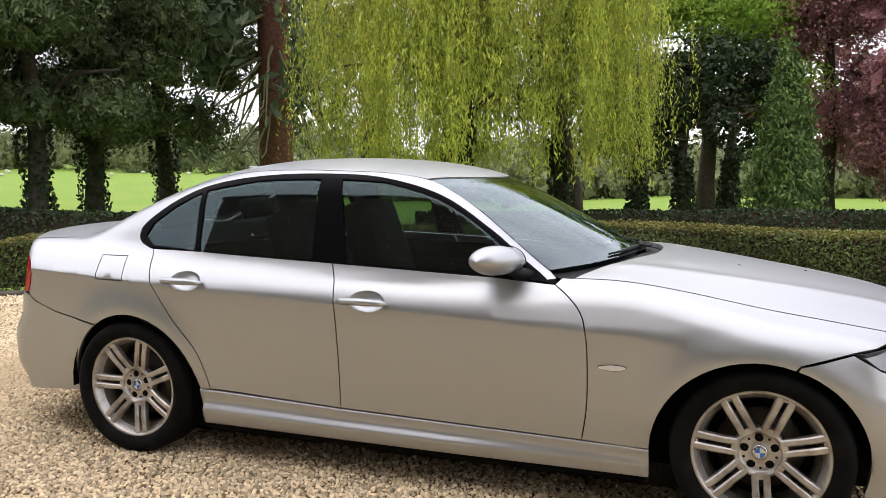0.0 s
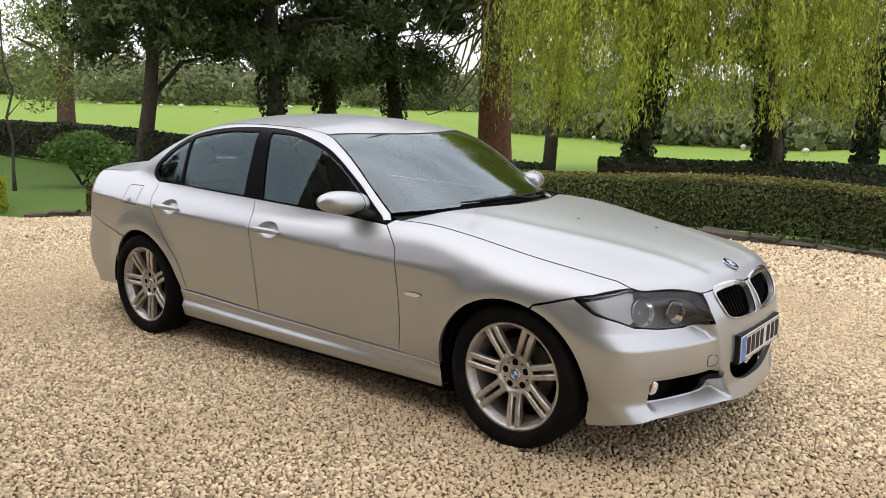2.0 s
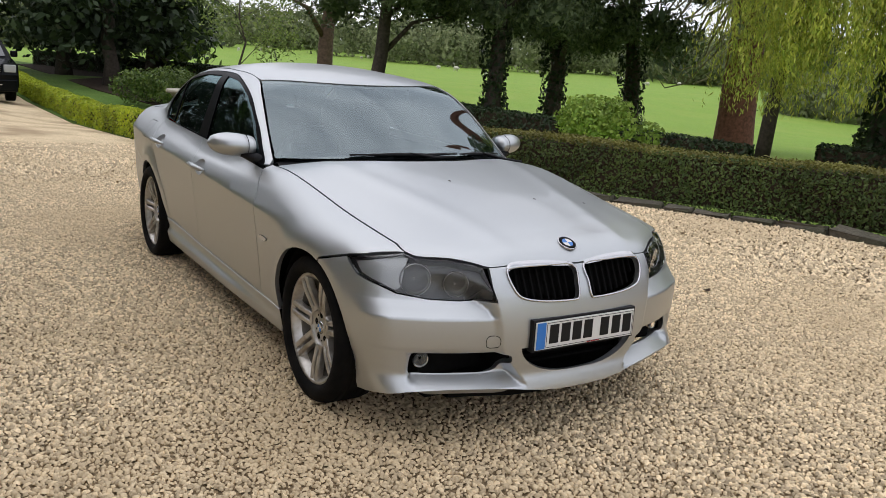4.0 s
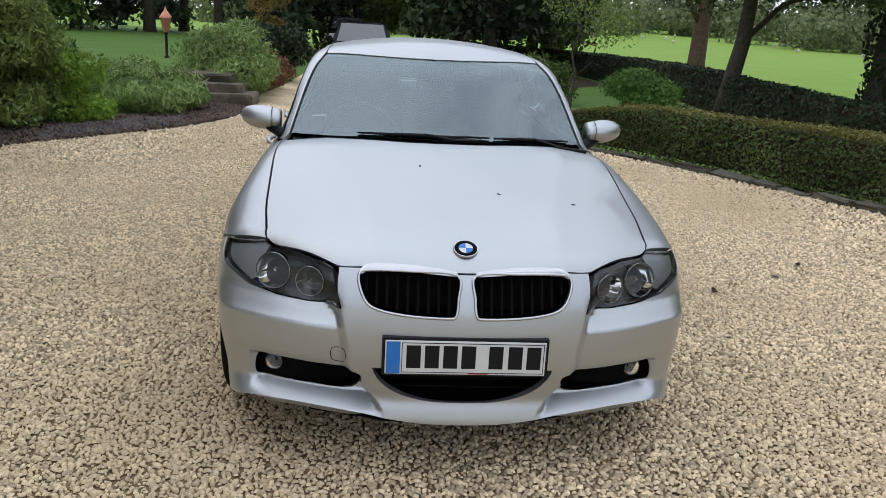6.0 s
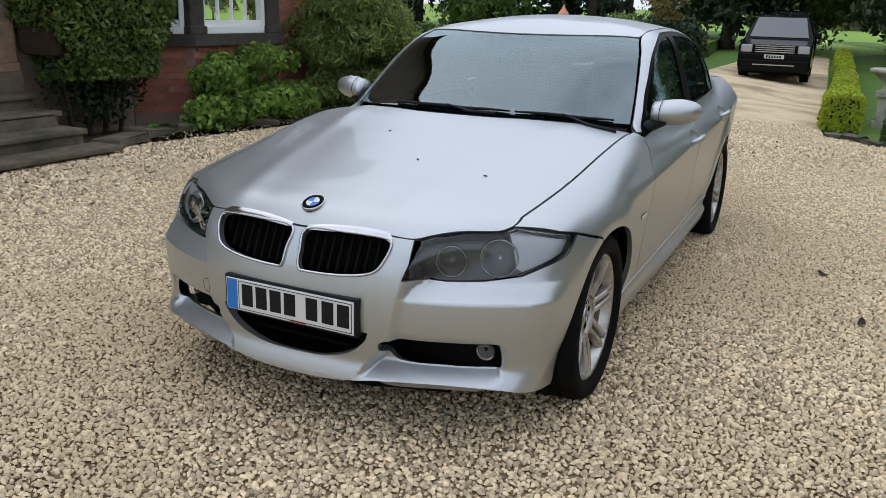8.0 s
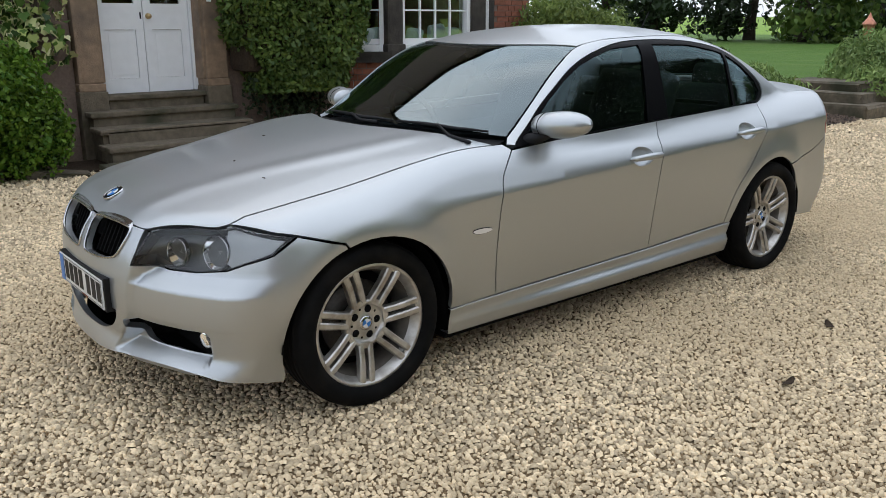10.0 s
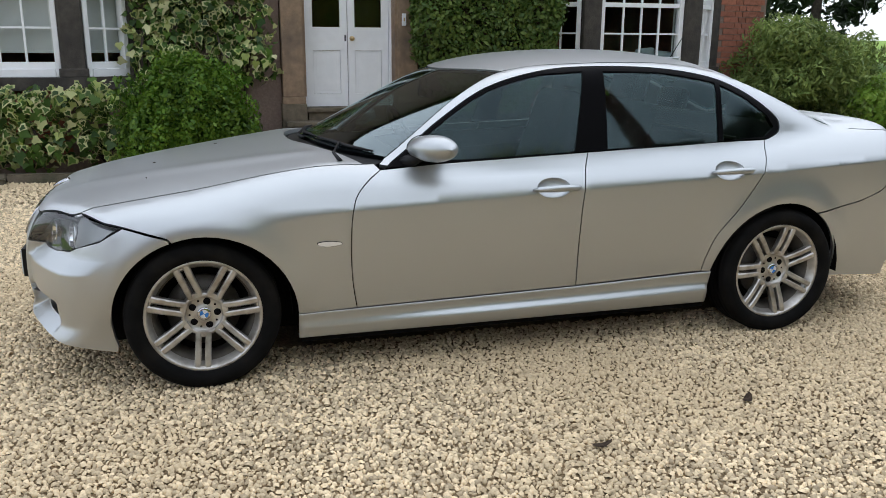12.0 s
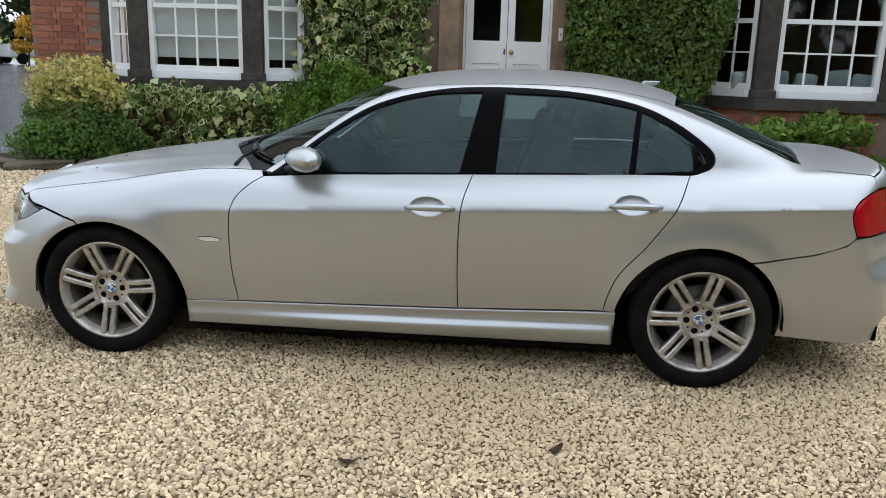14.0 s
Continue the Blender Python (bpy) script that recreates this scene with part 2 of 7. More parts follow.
M["hedge_top"] = leafy("hedge_top_leaf", (0.13, 0.12, 0.030), (0.19, 0.185, 0.045), 0.5, 0.3)
M["laurel"] = leafy("shrub_leaf", (0.078, 0.162, 0.034), (0.156, 0.270, 0.060), 0.45, 0.3)
M["yellow_hedge"] = leafy("yellow_hedge_leaf", (0.42, 0.46, 0.03), (0.27, 0.37, 0.03), 0.5, 0.35)
M["ivy_green"] = leafy("ivy_leaf", (0.026, 0.055, 0.016), (0.10, 0.18, 0.030), 0.38, 0.2)
M["ivy_cream"] = leafy("ivy_cream_edge", (0.62, 0.60, 0.34), (0.30, 0.36, 0.09), 0.45, 0.25)
M["ivy_yellow"] = leafy("golden_leaf", (0.74, 0.64, 0.27), (0.46, 0.47, 0.12), 0.45, 0.3)
M["heather"] = leafy("russet_leaf", (0.13, 0.055, 0.035), (0.20, 0.10, 0.05), 0.6, 0.2)
M["juniper"] = leafy("juniper_leaf", (0.13, 0.21, 0.06), (0.27, 0.35, 0.11), 0.6, 0.2)
M["bronze"] = leafy("bronze_leaf", (0.24, 0.16, 0.035), (0.16, 0.14, 0.04), 0.5, 0.3)
M["olive"] = leafy("olive_leaf", (0.11, 0.17, 0.045), (0.27, 0.33, 0.09), 0.5, 0.3)
M["peony"] = leafy("peony_leaf", (0.085, 0.160, 0.030), (0.26, 0.39, 0.065), 0.45, 0.35)
M["fresh"] = leafy("fresh_leaf", (0.15, 0.26, 0.04), (0.34, 0.44, 0.085), 0.45, 0.35)
# distance haze is mixed into this paler leaf colour
M["far_wood"] = leafy("far_leaf", (0.14, 0.175, 0.080), (0.22, 0.245, 0.12), 0.8, 0.25)
M["fleece"] = material("fleece", (0.52, 0.50, 0.43), 0.95, vary=0.15, scale=20)
M["black_paint"] = material("black_car_paint", (0.003, 0.004, 0.005), 0.15, spec=0.12)
M["copper"] = material("copper", (0.50, 0.22, 0.14), 0.45, 0.7, vary=0.2, scale=20)
M["tarmac"] = material("wet_tarmac", (0.085, 0.088, 0.095), 0.22, vary=0.3, scale=30, stain=(0.15, 0.15, 0.155), stain_scale=0.5, bump=0.25, bump_scale=60)
M["blossom"] = leafy("blossom", (0.60, 0.30, 0.03), (0.50, 0.36, 0.06), 0.6, 0.3)
# opaque grey drops: the sky light caught in the water is painted as colour
M["drop"] = material("rain_drop", (0.22, 0.25, 0.25), 0.05, spec=0.8)
M["urn_stone"] = material("urn_stone", (0.42, 0.39, 0.33), 0.9, vary=0.2, scale=20, stain=(0.22, 0.21, 0.16), stain_scale=4, bump=0.5, bump_scale=50)


# ---- helpers for things and parts ----
from mathutils.geometry import delaunay_2d_cdt

rng = np.random.default_rng(7)


def shell(name, verts, faces, mat, parent=None, label="", smooth=False):
    """One mesh object from vertices and faces."""
    me = bpy.data.meshes.new(name)
    me.from_pydata([tuple(map(float, v)) for v in verts], [], [tuple(map(int, f)) for f in faces])
    me.materials.append(mat)
    if smooth:
        me.polygons.foreach_set("use_smooth", [True] * len(me.polygons))
    me.update()
    ob = new(name, me)
    if parent is not None:
        ob.parent = parent
    if label:
        ob["label"] = label
    return ob


def part(name, bm, mat, parent=None, label="", smooth=False):
    """Links a bmesh as one mesh object."""
    me = bpy.data.meshes.new(name)
    bm.normal_update()
    bm.to_mesh(me)
    bm.free()
    me.materials.append(mat)
    if smooth:
        me.polygons.foreach_set("use_smooth", [True] * len(me.polygons))
    ob = new(name, me)
    if parent is not None:
        ob.parent = parent
    if label:
        ob["label"] = label
    return ob


def base(name, at=(0, 0, 0), turn=0):
    ob = new(name)
    ob.matrix_world = pose(*at, 0, 0, turn)
    ob.empty_display_size = 0.1
    return ob


def add_box(bm, lo, hi, bevel=0.0, turn=None):
    """A bevelled block between two corners, added to bm."""
    lo, hi = Vector(lo), Vector(hi)
    r = bmesh.ops.create_cube(bm, size=1, matrix=Matrix.Translation((lo + hi) / 2) @ Matrix.Diagonal((*(hi - lo), 1)))
    vs = r["verts"]
    if bevel:
        es = list({e for v in vs for e in v.link_edges})
        out = bmesh.ops.bevel(bm, geom=es, offset=bevel, segments=2, affect="EDGES", profile=0.6)
        vs = list(out["verts"])
    if turn is not None:
        bmesh.ops.transform(bm, matrix=turn, verts=list({v for v in vs if v.is_valid}))
    return vs


def block(name, lo, hi, mat, parent=None, bevel=0.0, label="", turn=None):
    bm = bmesh.new()
    add_box(bm, lo, hi, bevel, turn)
    return part(name, bm, mat, parent, label)


def lathe(name, profile, mat, parent=None, segments=48, label="", axis="z", closed=False, smooth=True):
    """A profile of (radius, height) turned about an axis."""
    n = len(profile)
    verts, faces = [], []
    for i in range(segments):
        a = 2 * math.pi * i / segments
        for r, h in profile:
            p = (r * math.cos(a), r * math.sin(a), h)
            verts.append(p if axis == "z" else (p[0], p[2], p[1]))
    for i in range(segments):
        j = (i + 1) % segments
        for k in range(n if closed else n - 1):
            m = (k + 1) % n
            f = (i * n + k, j * n + k, j * n + m, i * n + m)
            faces.append(f if axis == "z" else f[::-1])
    return shell(name, verts, faces, mat, parent, label, smooth)


def tube(name, points, radius, mat, parent=None, sides=8, label="", ends=True):
    """A round bar along points; radius may be one for each point."""
    pts = [Vector(p) for p in points]
    rad = [radius] * len(pts) if isinstance(radius, (int, float)) else radius
    verts, faces = [], []
    for i, p in enumerate(pts):
        d = (pts[min(i + 1, len(pts) - 1)] - pts[max(i - 1, 0)]).normalized()
        s = d.cross(Vector((0.13, 0.31, 1)) if abs(d.z) < 0.9 else Vector((1, 0.2, 0))).normalized()
        u = s.cross(d)
        for k in range(sides):
            a = 2 * math.pi * k / sides
            verts.append(p + (s * math.cos(a) + u * math.sin(a)) * rad[i])
    for i in range(len(pts) - 1):
        for k in range(sides):
            m = (k + 1) % sides
            faces.append((i * sides + k, i * sides + m, (i + 1) * sides + m, (i + 1) * sides + k))
    if ends:
        faces.append(tuple(range(sides))[::-1])
        faces.append(tuple(range((len(pts) - 1) * sides, len(pts) * sides)))
    return shell(name, verts, faces, mat, parent, label, True)


def smooth_line(pts, n=6, closed=False):
    """Catmull-Rom through the points."""
    p = np.array(pts, float)
    if closed:
        p = np.vstack([p[-1], p, p[0], p[1]])
    else:
        p = np.vstack([2 * p[0] - p[1], p, 2 * p[-1] - p[-2]])
    out = []
    for i in range(1, len(p) - 2):
        for t in np.arange(n) / n:
            out.append(0.5 * (2 * p[i] + (p[i + 1] - p[i - 1]) * t + (2 * p[i - 1] - 5 * p[i] + 4 * p[i + 1] - p[i + 2]) * t**2 + (3 * p[i] - p[i - 1] - 3 * p[i + 1] + p[i + 2]) * t**3))
    if not closed:
        out.append(p[-2])
    return np.array(out)


def inside(q, poly):
    """Which of the points q lie in the flat polygon."""
    x, y = q[:, 0], q[:, 1]
    hit = np.zeros(len(q), bool)
    for (x1, y1), (x2, y2) in zip(poly, np.roll(poly, -1, 0)):
        cross = (y1 > y) != (y2 > y)
        if y1 != y2:
            hit ^= cross & (x < (x2 - x1) * (y - y1) / (y2 - y1) + x1)
    return hit


# ---- ground, drive, kerb line ----
def fast(name, verts, quads, mat, parent=None, label="", smooth=False):
    """A large mesh of quads from arrays."""
    me = bpy.data.meshes.new(name)
    verts, quads = np.asarray(verts, np.float32), np.asarray(quads, np.int32)
    me.vertices.add(len(verts))
    me.vertices.foreach_set("co", verts.ravel())
    k = quads.shape[1]
    me.loops.add(len(quads) * k)
    me.loops.foreach_set("vertex_index", quads.ravel())
    me.polygons.add(len(quads))
    me.polygons.foreach_set("loop_start", np.arange(0, len(quads) * k, k, dtype=np.int32))
    if smooth:
        me.polygons.foreach_set("use_smooth", np.ones(len(quads), bool))
    me.materials.append(mat)
    me.update(calc_edges=True)
    ob = new(name, me)
    if parent is not None:
        ob.parent = parent
    if label:
        ob["label"] = label
    return ob


def sheet(name, xs, ys, height, mat, label, kind="structure", category=""):
    gx, gy = np.meshgrid(xs, ys)
    z = height(gx, gy)
    v = np.stack([gx.ravel(), gy.ravel(), z.ravel()], -1)
    n, m = len(xs), len(ys)
    i, j = np.meshgrid(np.arange(n - 1), np.arange(m - 1))
    a = (j * n + i).ravel()
    return tagged(fast(name, v, np.stack([a, a + 1, a + n + 1, a + n], -1), mat, smooth=True), label, category or name, kind=kind)


def far_steps(lo, hi, near_lo, near_hi, fine, n):
    mid = np.arange(near_lo, near_hi + fine / 2, fine)
    a = near_lo - np.geomspace(fine, near_lo - lo, n)[::-1]
    b = near_hi + np.geomspace(fine, hi - near_hi, n)
    return np.concatenate([a, mid, b])


def ramp(x, a, b):
    t = np.clip((x - a) / (b - a), 0, 1)
    return t * t * (3 - 2 * t)


def rise(x):
    """The drive falls a little towards the wood and climbs again between the trees."""
    x = np.asarray(x, float)
    return -0.05 * np.clip(-x - 7.5, 0, 9.5) + 0.03 * np.clip(-x - 25, 0, 18)


def north(x, y):
    """The land behind the hedge falls away to a valley, less so to the west."""
    return -0.033 * np.clip(np.asarray(y, float) - 7, 0, 45) * (1 - 0.75 * ramp(-np.asarray(x, float), 18, 60))


def lie(x, y):
    return float(rise(x) * ramp(y, -4.0, 1.0) + north(x, y))


def land(x, y):
    """Level round the house; the fields rise gently to the west and the far hills."""
    d = np.hypot(x + 2, y)
    west = ramp(-x, 30, 220) * ramp(y, 6, 40) * 5.0
    hill = ramp(d, 200, 520) * 3.0 + ramp(d, 600, 1500) * 6
    roll_ = 0.5 * np.sin(x * 0.021 + 1) * np.sin(y * 0.027) * ramp(d, 40, 120)
    return -0.06 + west + hill + roll_ + rise(x) + north(x, y)


sheet("ground", far_steps(-2400, 2400, -60, 60, 2.0, 26), far_steps(-2400, 2400, -60, 80, 2.0, 26), land, M["grass"], "bright green pasture reaching to far hills", category="field")

KERB = smooth_line([(-9.05, 1.25), (-8.55, 1.62), (-8.0, 1.98), (-7.2, 2.62), (-5.5, 3.62), (-3.8, 4.42), (-2.6, 4.98), (-1.6, 5.42), (-0.6, 5.50), (0.4, 5.22), (1.6, 4.85), (3.2, 4.5), (6.0, 4.2), (11.0, 4.1)], 6)


def strip(name, a, b, z, mat, label, kind="structure", category=""):
    """A flat strip between two lines of as many points."""
    n = len(a)
    v = [(*p, z) for p in a] + [(*p, z) for p in b]
    return tagged(shell(name, v, [(i, i + 1, n + i + 1, n + i) for i in range(n - 1)], mat), label, category or name, kind=kind)


def patch(name, outline, z, mat, label, thick=0.05, category=""):
    """A flat area with a little thickness."""
    q = np.array(outline, float)
    area = np.sum(q[:, 0] * np.roll(q[:, 1], -1) - np.roll(q[:, 0], -1) * q[:, 1])
    if area < 0:
        q = q[::-1]
    bm = bmesh.new()
    top = [bm.verts.new((*p, z + lie(*p))) for p in q]
    low = [bm.verts.new((*p, z - thick + lie(*p))) for p in q]
    bm.faces.new(top)
    for i in range(len(q)):
        j = (i + 1) % len(q)
        bm.faces.new((top[i], low[i], low[j], top[j]))
    bmesh.ops.triangulate(bm, faces=bm.faces[:])
    return tagged(part(name, bm, mat), label, category or name, kind="structure")


DRIVE_SOUTH = smooth_line([(14.0, -4.0), (6.5, -4.6), (3.6, -4.3), (2.2, -4.7), (0.6, -4.85), (-1.0, -4.7), (-2.6, -4.62), (-3.8, -4.95), (-5.2, -4.45), (-5.9, -4.1), (-6.7, -3.55), (-8.1, -2.75), (-10.0, -2.36), (-12.0, -2.60), (-14.5, -2.60), (-18.0, -2.50), (-24.0, -2.45), (-34.0, -2.6), (-60.0, -5.0)], 4)
DRIVE_NORTH = [(-60.0, -0.5), (-34.0, 0.35), (-25.0, 0.70), (-18.0, 0.92), (-11.0, 1.10), (-9.05, 1.25)]
# the gravel runs up to the stones that edge the bed
DRIVE_EDGE = DRIVE_SOUTH - np.stack([0 * DRIVE_SOUTH[:, 0], 0.2 * ((DRIVE_SOUTH[:, 0] > -5.3) & (DRIVE_SOUTH[:, 0] < 4.2))], -1)
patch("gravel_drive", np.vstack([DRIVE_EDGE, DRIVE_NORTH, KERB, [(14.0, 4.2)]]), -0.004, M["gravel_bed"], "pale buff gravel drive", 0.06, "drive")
# mown lawns beside the drive
patch("lawn", np.vstack([[(-60, -0.45), (-34, 0.40), (-25, 0.75), (-18, 0.97), (-11, 1.15), (-9.1, 1.3)], KERB[2:-8] + (0, 0.1), [(3.0, 8.0), (4.0, 16.5), (-2, 15.4), (-6, 13.9), (-10, 12), (-15, 10), (-22, 9.5), (-32, 9.1), (-38, 6.7), (-46, 3.5), (-60, 2.0)]]), -0.012, M["lawn"], "shaded mown lawn behind the hedge", 0.06)
patch("lawn", np.vstack([DRIVE_SOUTH[33:] + (0, -0.01), [(-60, -40), (-8.2, -40), (-8.2, -4.6)]]), -0.012, M["lawn"], "mown lawn beside the drive", 0.06)
patch("raised_lawn", [(-12.7, -4.3), (-14.3, -3.75), (-16.5, -3.55), (-20.0, -3.75), (-26.0, -3.6), (-34.0, -4.1), (-60.0, -7.0), (-60.0, -40.0), (-11.2, -40.0), (-11.2, -6.0)], 0.40, M["lawn"], "shaded mown lawn above the garden steps", 0.7)
patch("soil_patch", [(-25, 4.4), (-30, 3.6), (-45, 2.4), (-45, 4.0), (-36, 7.0), (-31, 8.6), (-25, 8.8)], 0.004, M["soil"], "bare shaded soil under the trees beside the drive", 0.05, "soil")
patch("flower_bed", np.vstack([DRIVE_EDGE[4:36] + (0, 0.01), [(-7.6, -5.6), (4.3, -5.6)]]), 0.02, M["soil"], "dark soil bed along the house", 0.06)
patch("soil_patch", [(-8.4, -2.80), (-9.6, -2.42), (-10.9, -2.33), (-11.35, -2.5), (-11.3, -3.5), (-8.9, -3.7)], 0.012, M["soil"], "patch of bare dark soil before the garden steps", 0.05, "soil")
patch("soil_patch", [(-5.2, -4.5), (-5.9, -4.14), (-6.7, -3.58), (-8.1, -2.80), (-9.2, -2.54), (-9.5, -3.4), (-7.6, -4.7), (-5.4, -5.5)], 0.004, M["soil"], "dark soil under the shrubs at the house corner", 0.05, "soil")
patch("side_drive", [(4.55, -4.9), (15.0, -4.9), (34.0, -46.0), (16.0, -46.0), (4.55, -8.0)], -0.006, M["tarmac"], "wet grey tarmac drive beside the house", 0.06, "drive")


# ---- the saloon's body as one smooth shape: x ahead from the front axle, y to its left, z up ----
def curve(xs, ys):
    """A smooth line through a few stations."""
    xs, ys = np.array(xs, float), np.array(ys, float)
    if xs[0] > xs[-1]:
        xs, ys = xs[::-1], ys[::-1]
    slope = np.diff(ys) / np.diff(xs)
    m = np.concatenate([[slope[0]], (slope[1:] * np.diff(xs)[:-1] + slope[:-1] * np.diff(xs)[1:]) / (xs[2:] - xs[:-2]), [slope[-1]]])

    def f(x):
        x = np.asarray(x, float)
        i = np.clip(np.searchsorted(xs, x) - 1, 0, len(xs) - 2)
        h = xs[i + 1] - xs[i]
        t = (x - xs[i]) / h
        mid = ys[i] * (2 * t**3 - 3 * t**2 + 1) + m[i] * h * (t**3 - 2 * t**2 + t) + ys[i + 1] * (3 * t**2 - 2 * t**3) + m[i + 1] * h * (t**3 - t**2)
        return np.where(x < xs[0], ys[0] + m[0] * (x - xs[0]), np.where(x > xs[-1], ys[-1] + m[-1] * (x - xs[-1]), mid))
    return f


def smax(a, b, k):
    h = np.clip(0.5 + 0.5 * (a - b) / k, 0, 1)
    return b + (a - b) * h + k * h * (1 - h)


HOOD = curve([0.86, 0.76, 0.70, 0.64, 0.50, 0.30, 0.0, -0.30, -0.50, -0.9, -1.6, -2.4, -2.9, -3.2, -3.45, -3.62, -3.80], [0.50, 0.635, 0.698, 0.745, 0.797, 0.842, 0.895, 0.938, 0.960, 0.95, 0.955, 0.985, 1.02, 1.030, 1.028, 1.016, 0.95])
CABIN = curve([-0.30, -0.50, -0.80, -1.07, -1.28, -1.45, -1.70, -2.0, -2.3, -2.55, -2.8, -3.05, -3.3, -3.5], [0.84, 0.948, 1.105, 1.236, 1.315, 1.350, 1.374, 1.381, 1.366, 1.324, 1.246, 1.142, 1.025, 0.92])
NOSE = curve([0.10, 0.19, 0.215, 0.25, 0.285, 0.33, 0.40, 0.52, 0.60, 0.70, 0.80, 0.95], [0.730, 0.764, 0.766, 0.755, 0.740, 0.742, 0.75, 0.748, 0.735, 0.705, 0.665, 0.60])
BROW_AT, BROW_IN = [0.10, 0.238, 0.284, 0.368, 0.382, 0.40, 0.512, 0.516, 0.530, 0.570, 0.585, 0.62, 0.73, 0.90], [0.0, 0.0, -0.046, -0.044, -0.003, 0.0, 0.003, 0.001, -0.014, -0.048, -0.053, -0.056, -0.064, -0.070]


def lower(x, y, z):
    a = np.abs(y)
    crease = 0.702 - 0.0445 * x
    taper = 0.035 * ramp(x, -0.2, 0.7) + 0.062 * ramp(-x, 2.4, 3.8)
    flare = sum(0.020 * np.exp(-((np.hypot(x - c, z - 0.31) - 0.37) / 0.075) ** 2) for c in (0.0, -2.76)) * ramp(z, 0.22, 0.45)
    low = 0.8655 - 0.085 * (crease - z) - 0.075 * (crease - z) ** 2
    u = z - crease
    high = 0.868 - (0.47 + 0.28 * ramp(-x, 2.0, 3.1)) * u - 0.20 * np.maximum(u, 0) ** 2
    side = smax(a - low, a - high, 0.005 + 0.11 * ramp(x, -0.48, 0.3)) + taper - flare
    top = z - (HOOD(x) - (0.05 + 0.025 * ramp(x, -0.5, 0.1)) * (a / 0.7) ** 2.3 + 0.006 * np.exp(-((a - 0.30 - 0.22 * ramp(-x, -0.7, 0.7)) / 0.06) ** 2) * ramp(x, -0.75, -0.4))
    vee = 0.245 + 0.13 * ramp(z, 0.2, 0.42) + 0.05 * ramp(z, 0.42, 0.7)
    wide = 0.026 + 0.26 * ramp(z, 0.54, 0.70)
    outer = ramp(a, vee - 0.011 - 0.25 * (wide - 0.026), vee + wide - 0.008)
    brow = np.interp(z, BROW_AT, BROW_IN) * np.where(z < 0.39, 1 - ramp(a, 0.650, 0.700), 1.0)
    front = x - (NOSE(z) - 0.155 * (a / 0.68) ** 2.6 + outer * (brow - 0.020 * ramp(z, 0.21, 0.30)) + 0.010 * ramp(z, 0.21, 0.30))
    rear = (-3.755 + 0.222 * (a / 0.7) ** 2.7 - 0.06 * np.exp(-(((z - 0.44) / 0.14) ** 4)) + (0.2 + 0.02 * (a / 0.7) ** 2) * np.maximum(z - 0.66, 0) + 0.10 * np.maximum(0.3 - z, 0)) - x
    d = smax(side, top, 0.075)
    d = smax(d, front, 0.075)
    d = smax(d, rear, 0.05)
    return smax(d, 0.15 - z, 0.03)


def upper(x, y, z):
    a = np.abs(y)
    width = 0.780 - 0.345 * (z - 0.93) - 0.12 * np.maximum(z - 0.93, 0) ** 2 - 0.045 * ramp(x, -1.4, -0.5) - 0.13 * ramp(-x, 2.3, 3.5)
    side = a - width
    sweep = 0.05 * ramp(x, -1.9, -1.3) + 0.15 * ramp(x, -1.3, -0.75)
    shift = sweep * (a / 0.69) ** 2 - 0.07 * (a / 0.6) ** 2 * ramp(-x, 2.0, 2.7)
    ahead = ramp(x, -1.8, -1.3)
    roof = z - (CABIN(x + shift) - (0.066 - 0.02 * ahead) * (a / 0.6) ** 2.1)
    return smax(smax(side, roof, 0.075 - 0.025 * ahead), 0.885 - z, 0.02)


def body(x, y, z):
    a, b = lower(x, y, z), upper(x, y, z)
    return -smax(-a, -b, 0.035)


def cast(o, d, far=1.6, n=90):
    """First meeting of rays from o along d with the body."""
    lo, prev = np.zeros(len(o)), body(*o.T)
    hi, found = np.full(len(o), far), np.zeros(len(o), bool)
    for i in range(1, n + 1):
        t = far * i / n
        v = body(*(o + d * t).T)
        new_hit = (~found) & (v <= 0) & (prev > 0)
        lo, hi = np.where(new_hit, far * (i - 1) / n, lo), np.where(new_hit, t, hi)
        found |= new_hit
        prev = v
    for _ in range(26):
        mid = (lo + hi) / 2
        inside = body(*(o + d * mid[:, None]).T) <= 0
        hi, lo = np.where(inside, mid, hi), np.where(inside, lo, mid)
    return o + d * hi[:, None], found


AXIS = 0.55     # height of the line about which the sides and the top are unrolled
PIVOT = {"front": -0.25, "rear": -3.0}


def unroll(view, p):
    """From a place on the body to its two flat coordinates."""
    x, y, z = np.asarray(p, float).T
    if view == "round":
        return np.stack([x, np.arctan2(z - AXIS, y) * 0.8], -1)
    s = 1 if view == "front" else -1
    return np.stack([np.arctan2(y, s * (x - PIVOT[view])) * 0.85, z], -1)


def roll(view, q):
    """The reverse of unroll."""
    u, v = np.asarray(q, float).T
    zero = np.zeros_like(u)
    if view == "round":
        out = np.stack([zero, np.cos(v / 0.8), np.sin(v / 0.8)], -1)
        o = np.stack([u, zero, zero + AXIS], -1) + out * 1.5
    else:
        s = 1 if view == "front" else -1
        out = np.stack([s * np.cos(u / 0.85), np.sin(u / 0.85), zero], -1)
        o = np.stack([zero + PIVOT[view], zero, v], -1) + out * 1.5
    return cast(o, -out)


def slope_of(p, e=0.002):
    g = np.stack([body(*(p + v).T) - body(*(p - v).T) for v in np.eye(3) * e], -1)
    return g / np.linalg.norm(g, axis=1, keepdims=True)


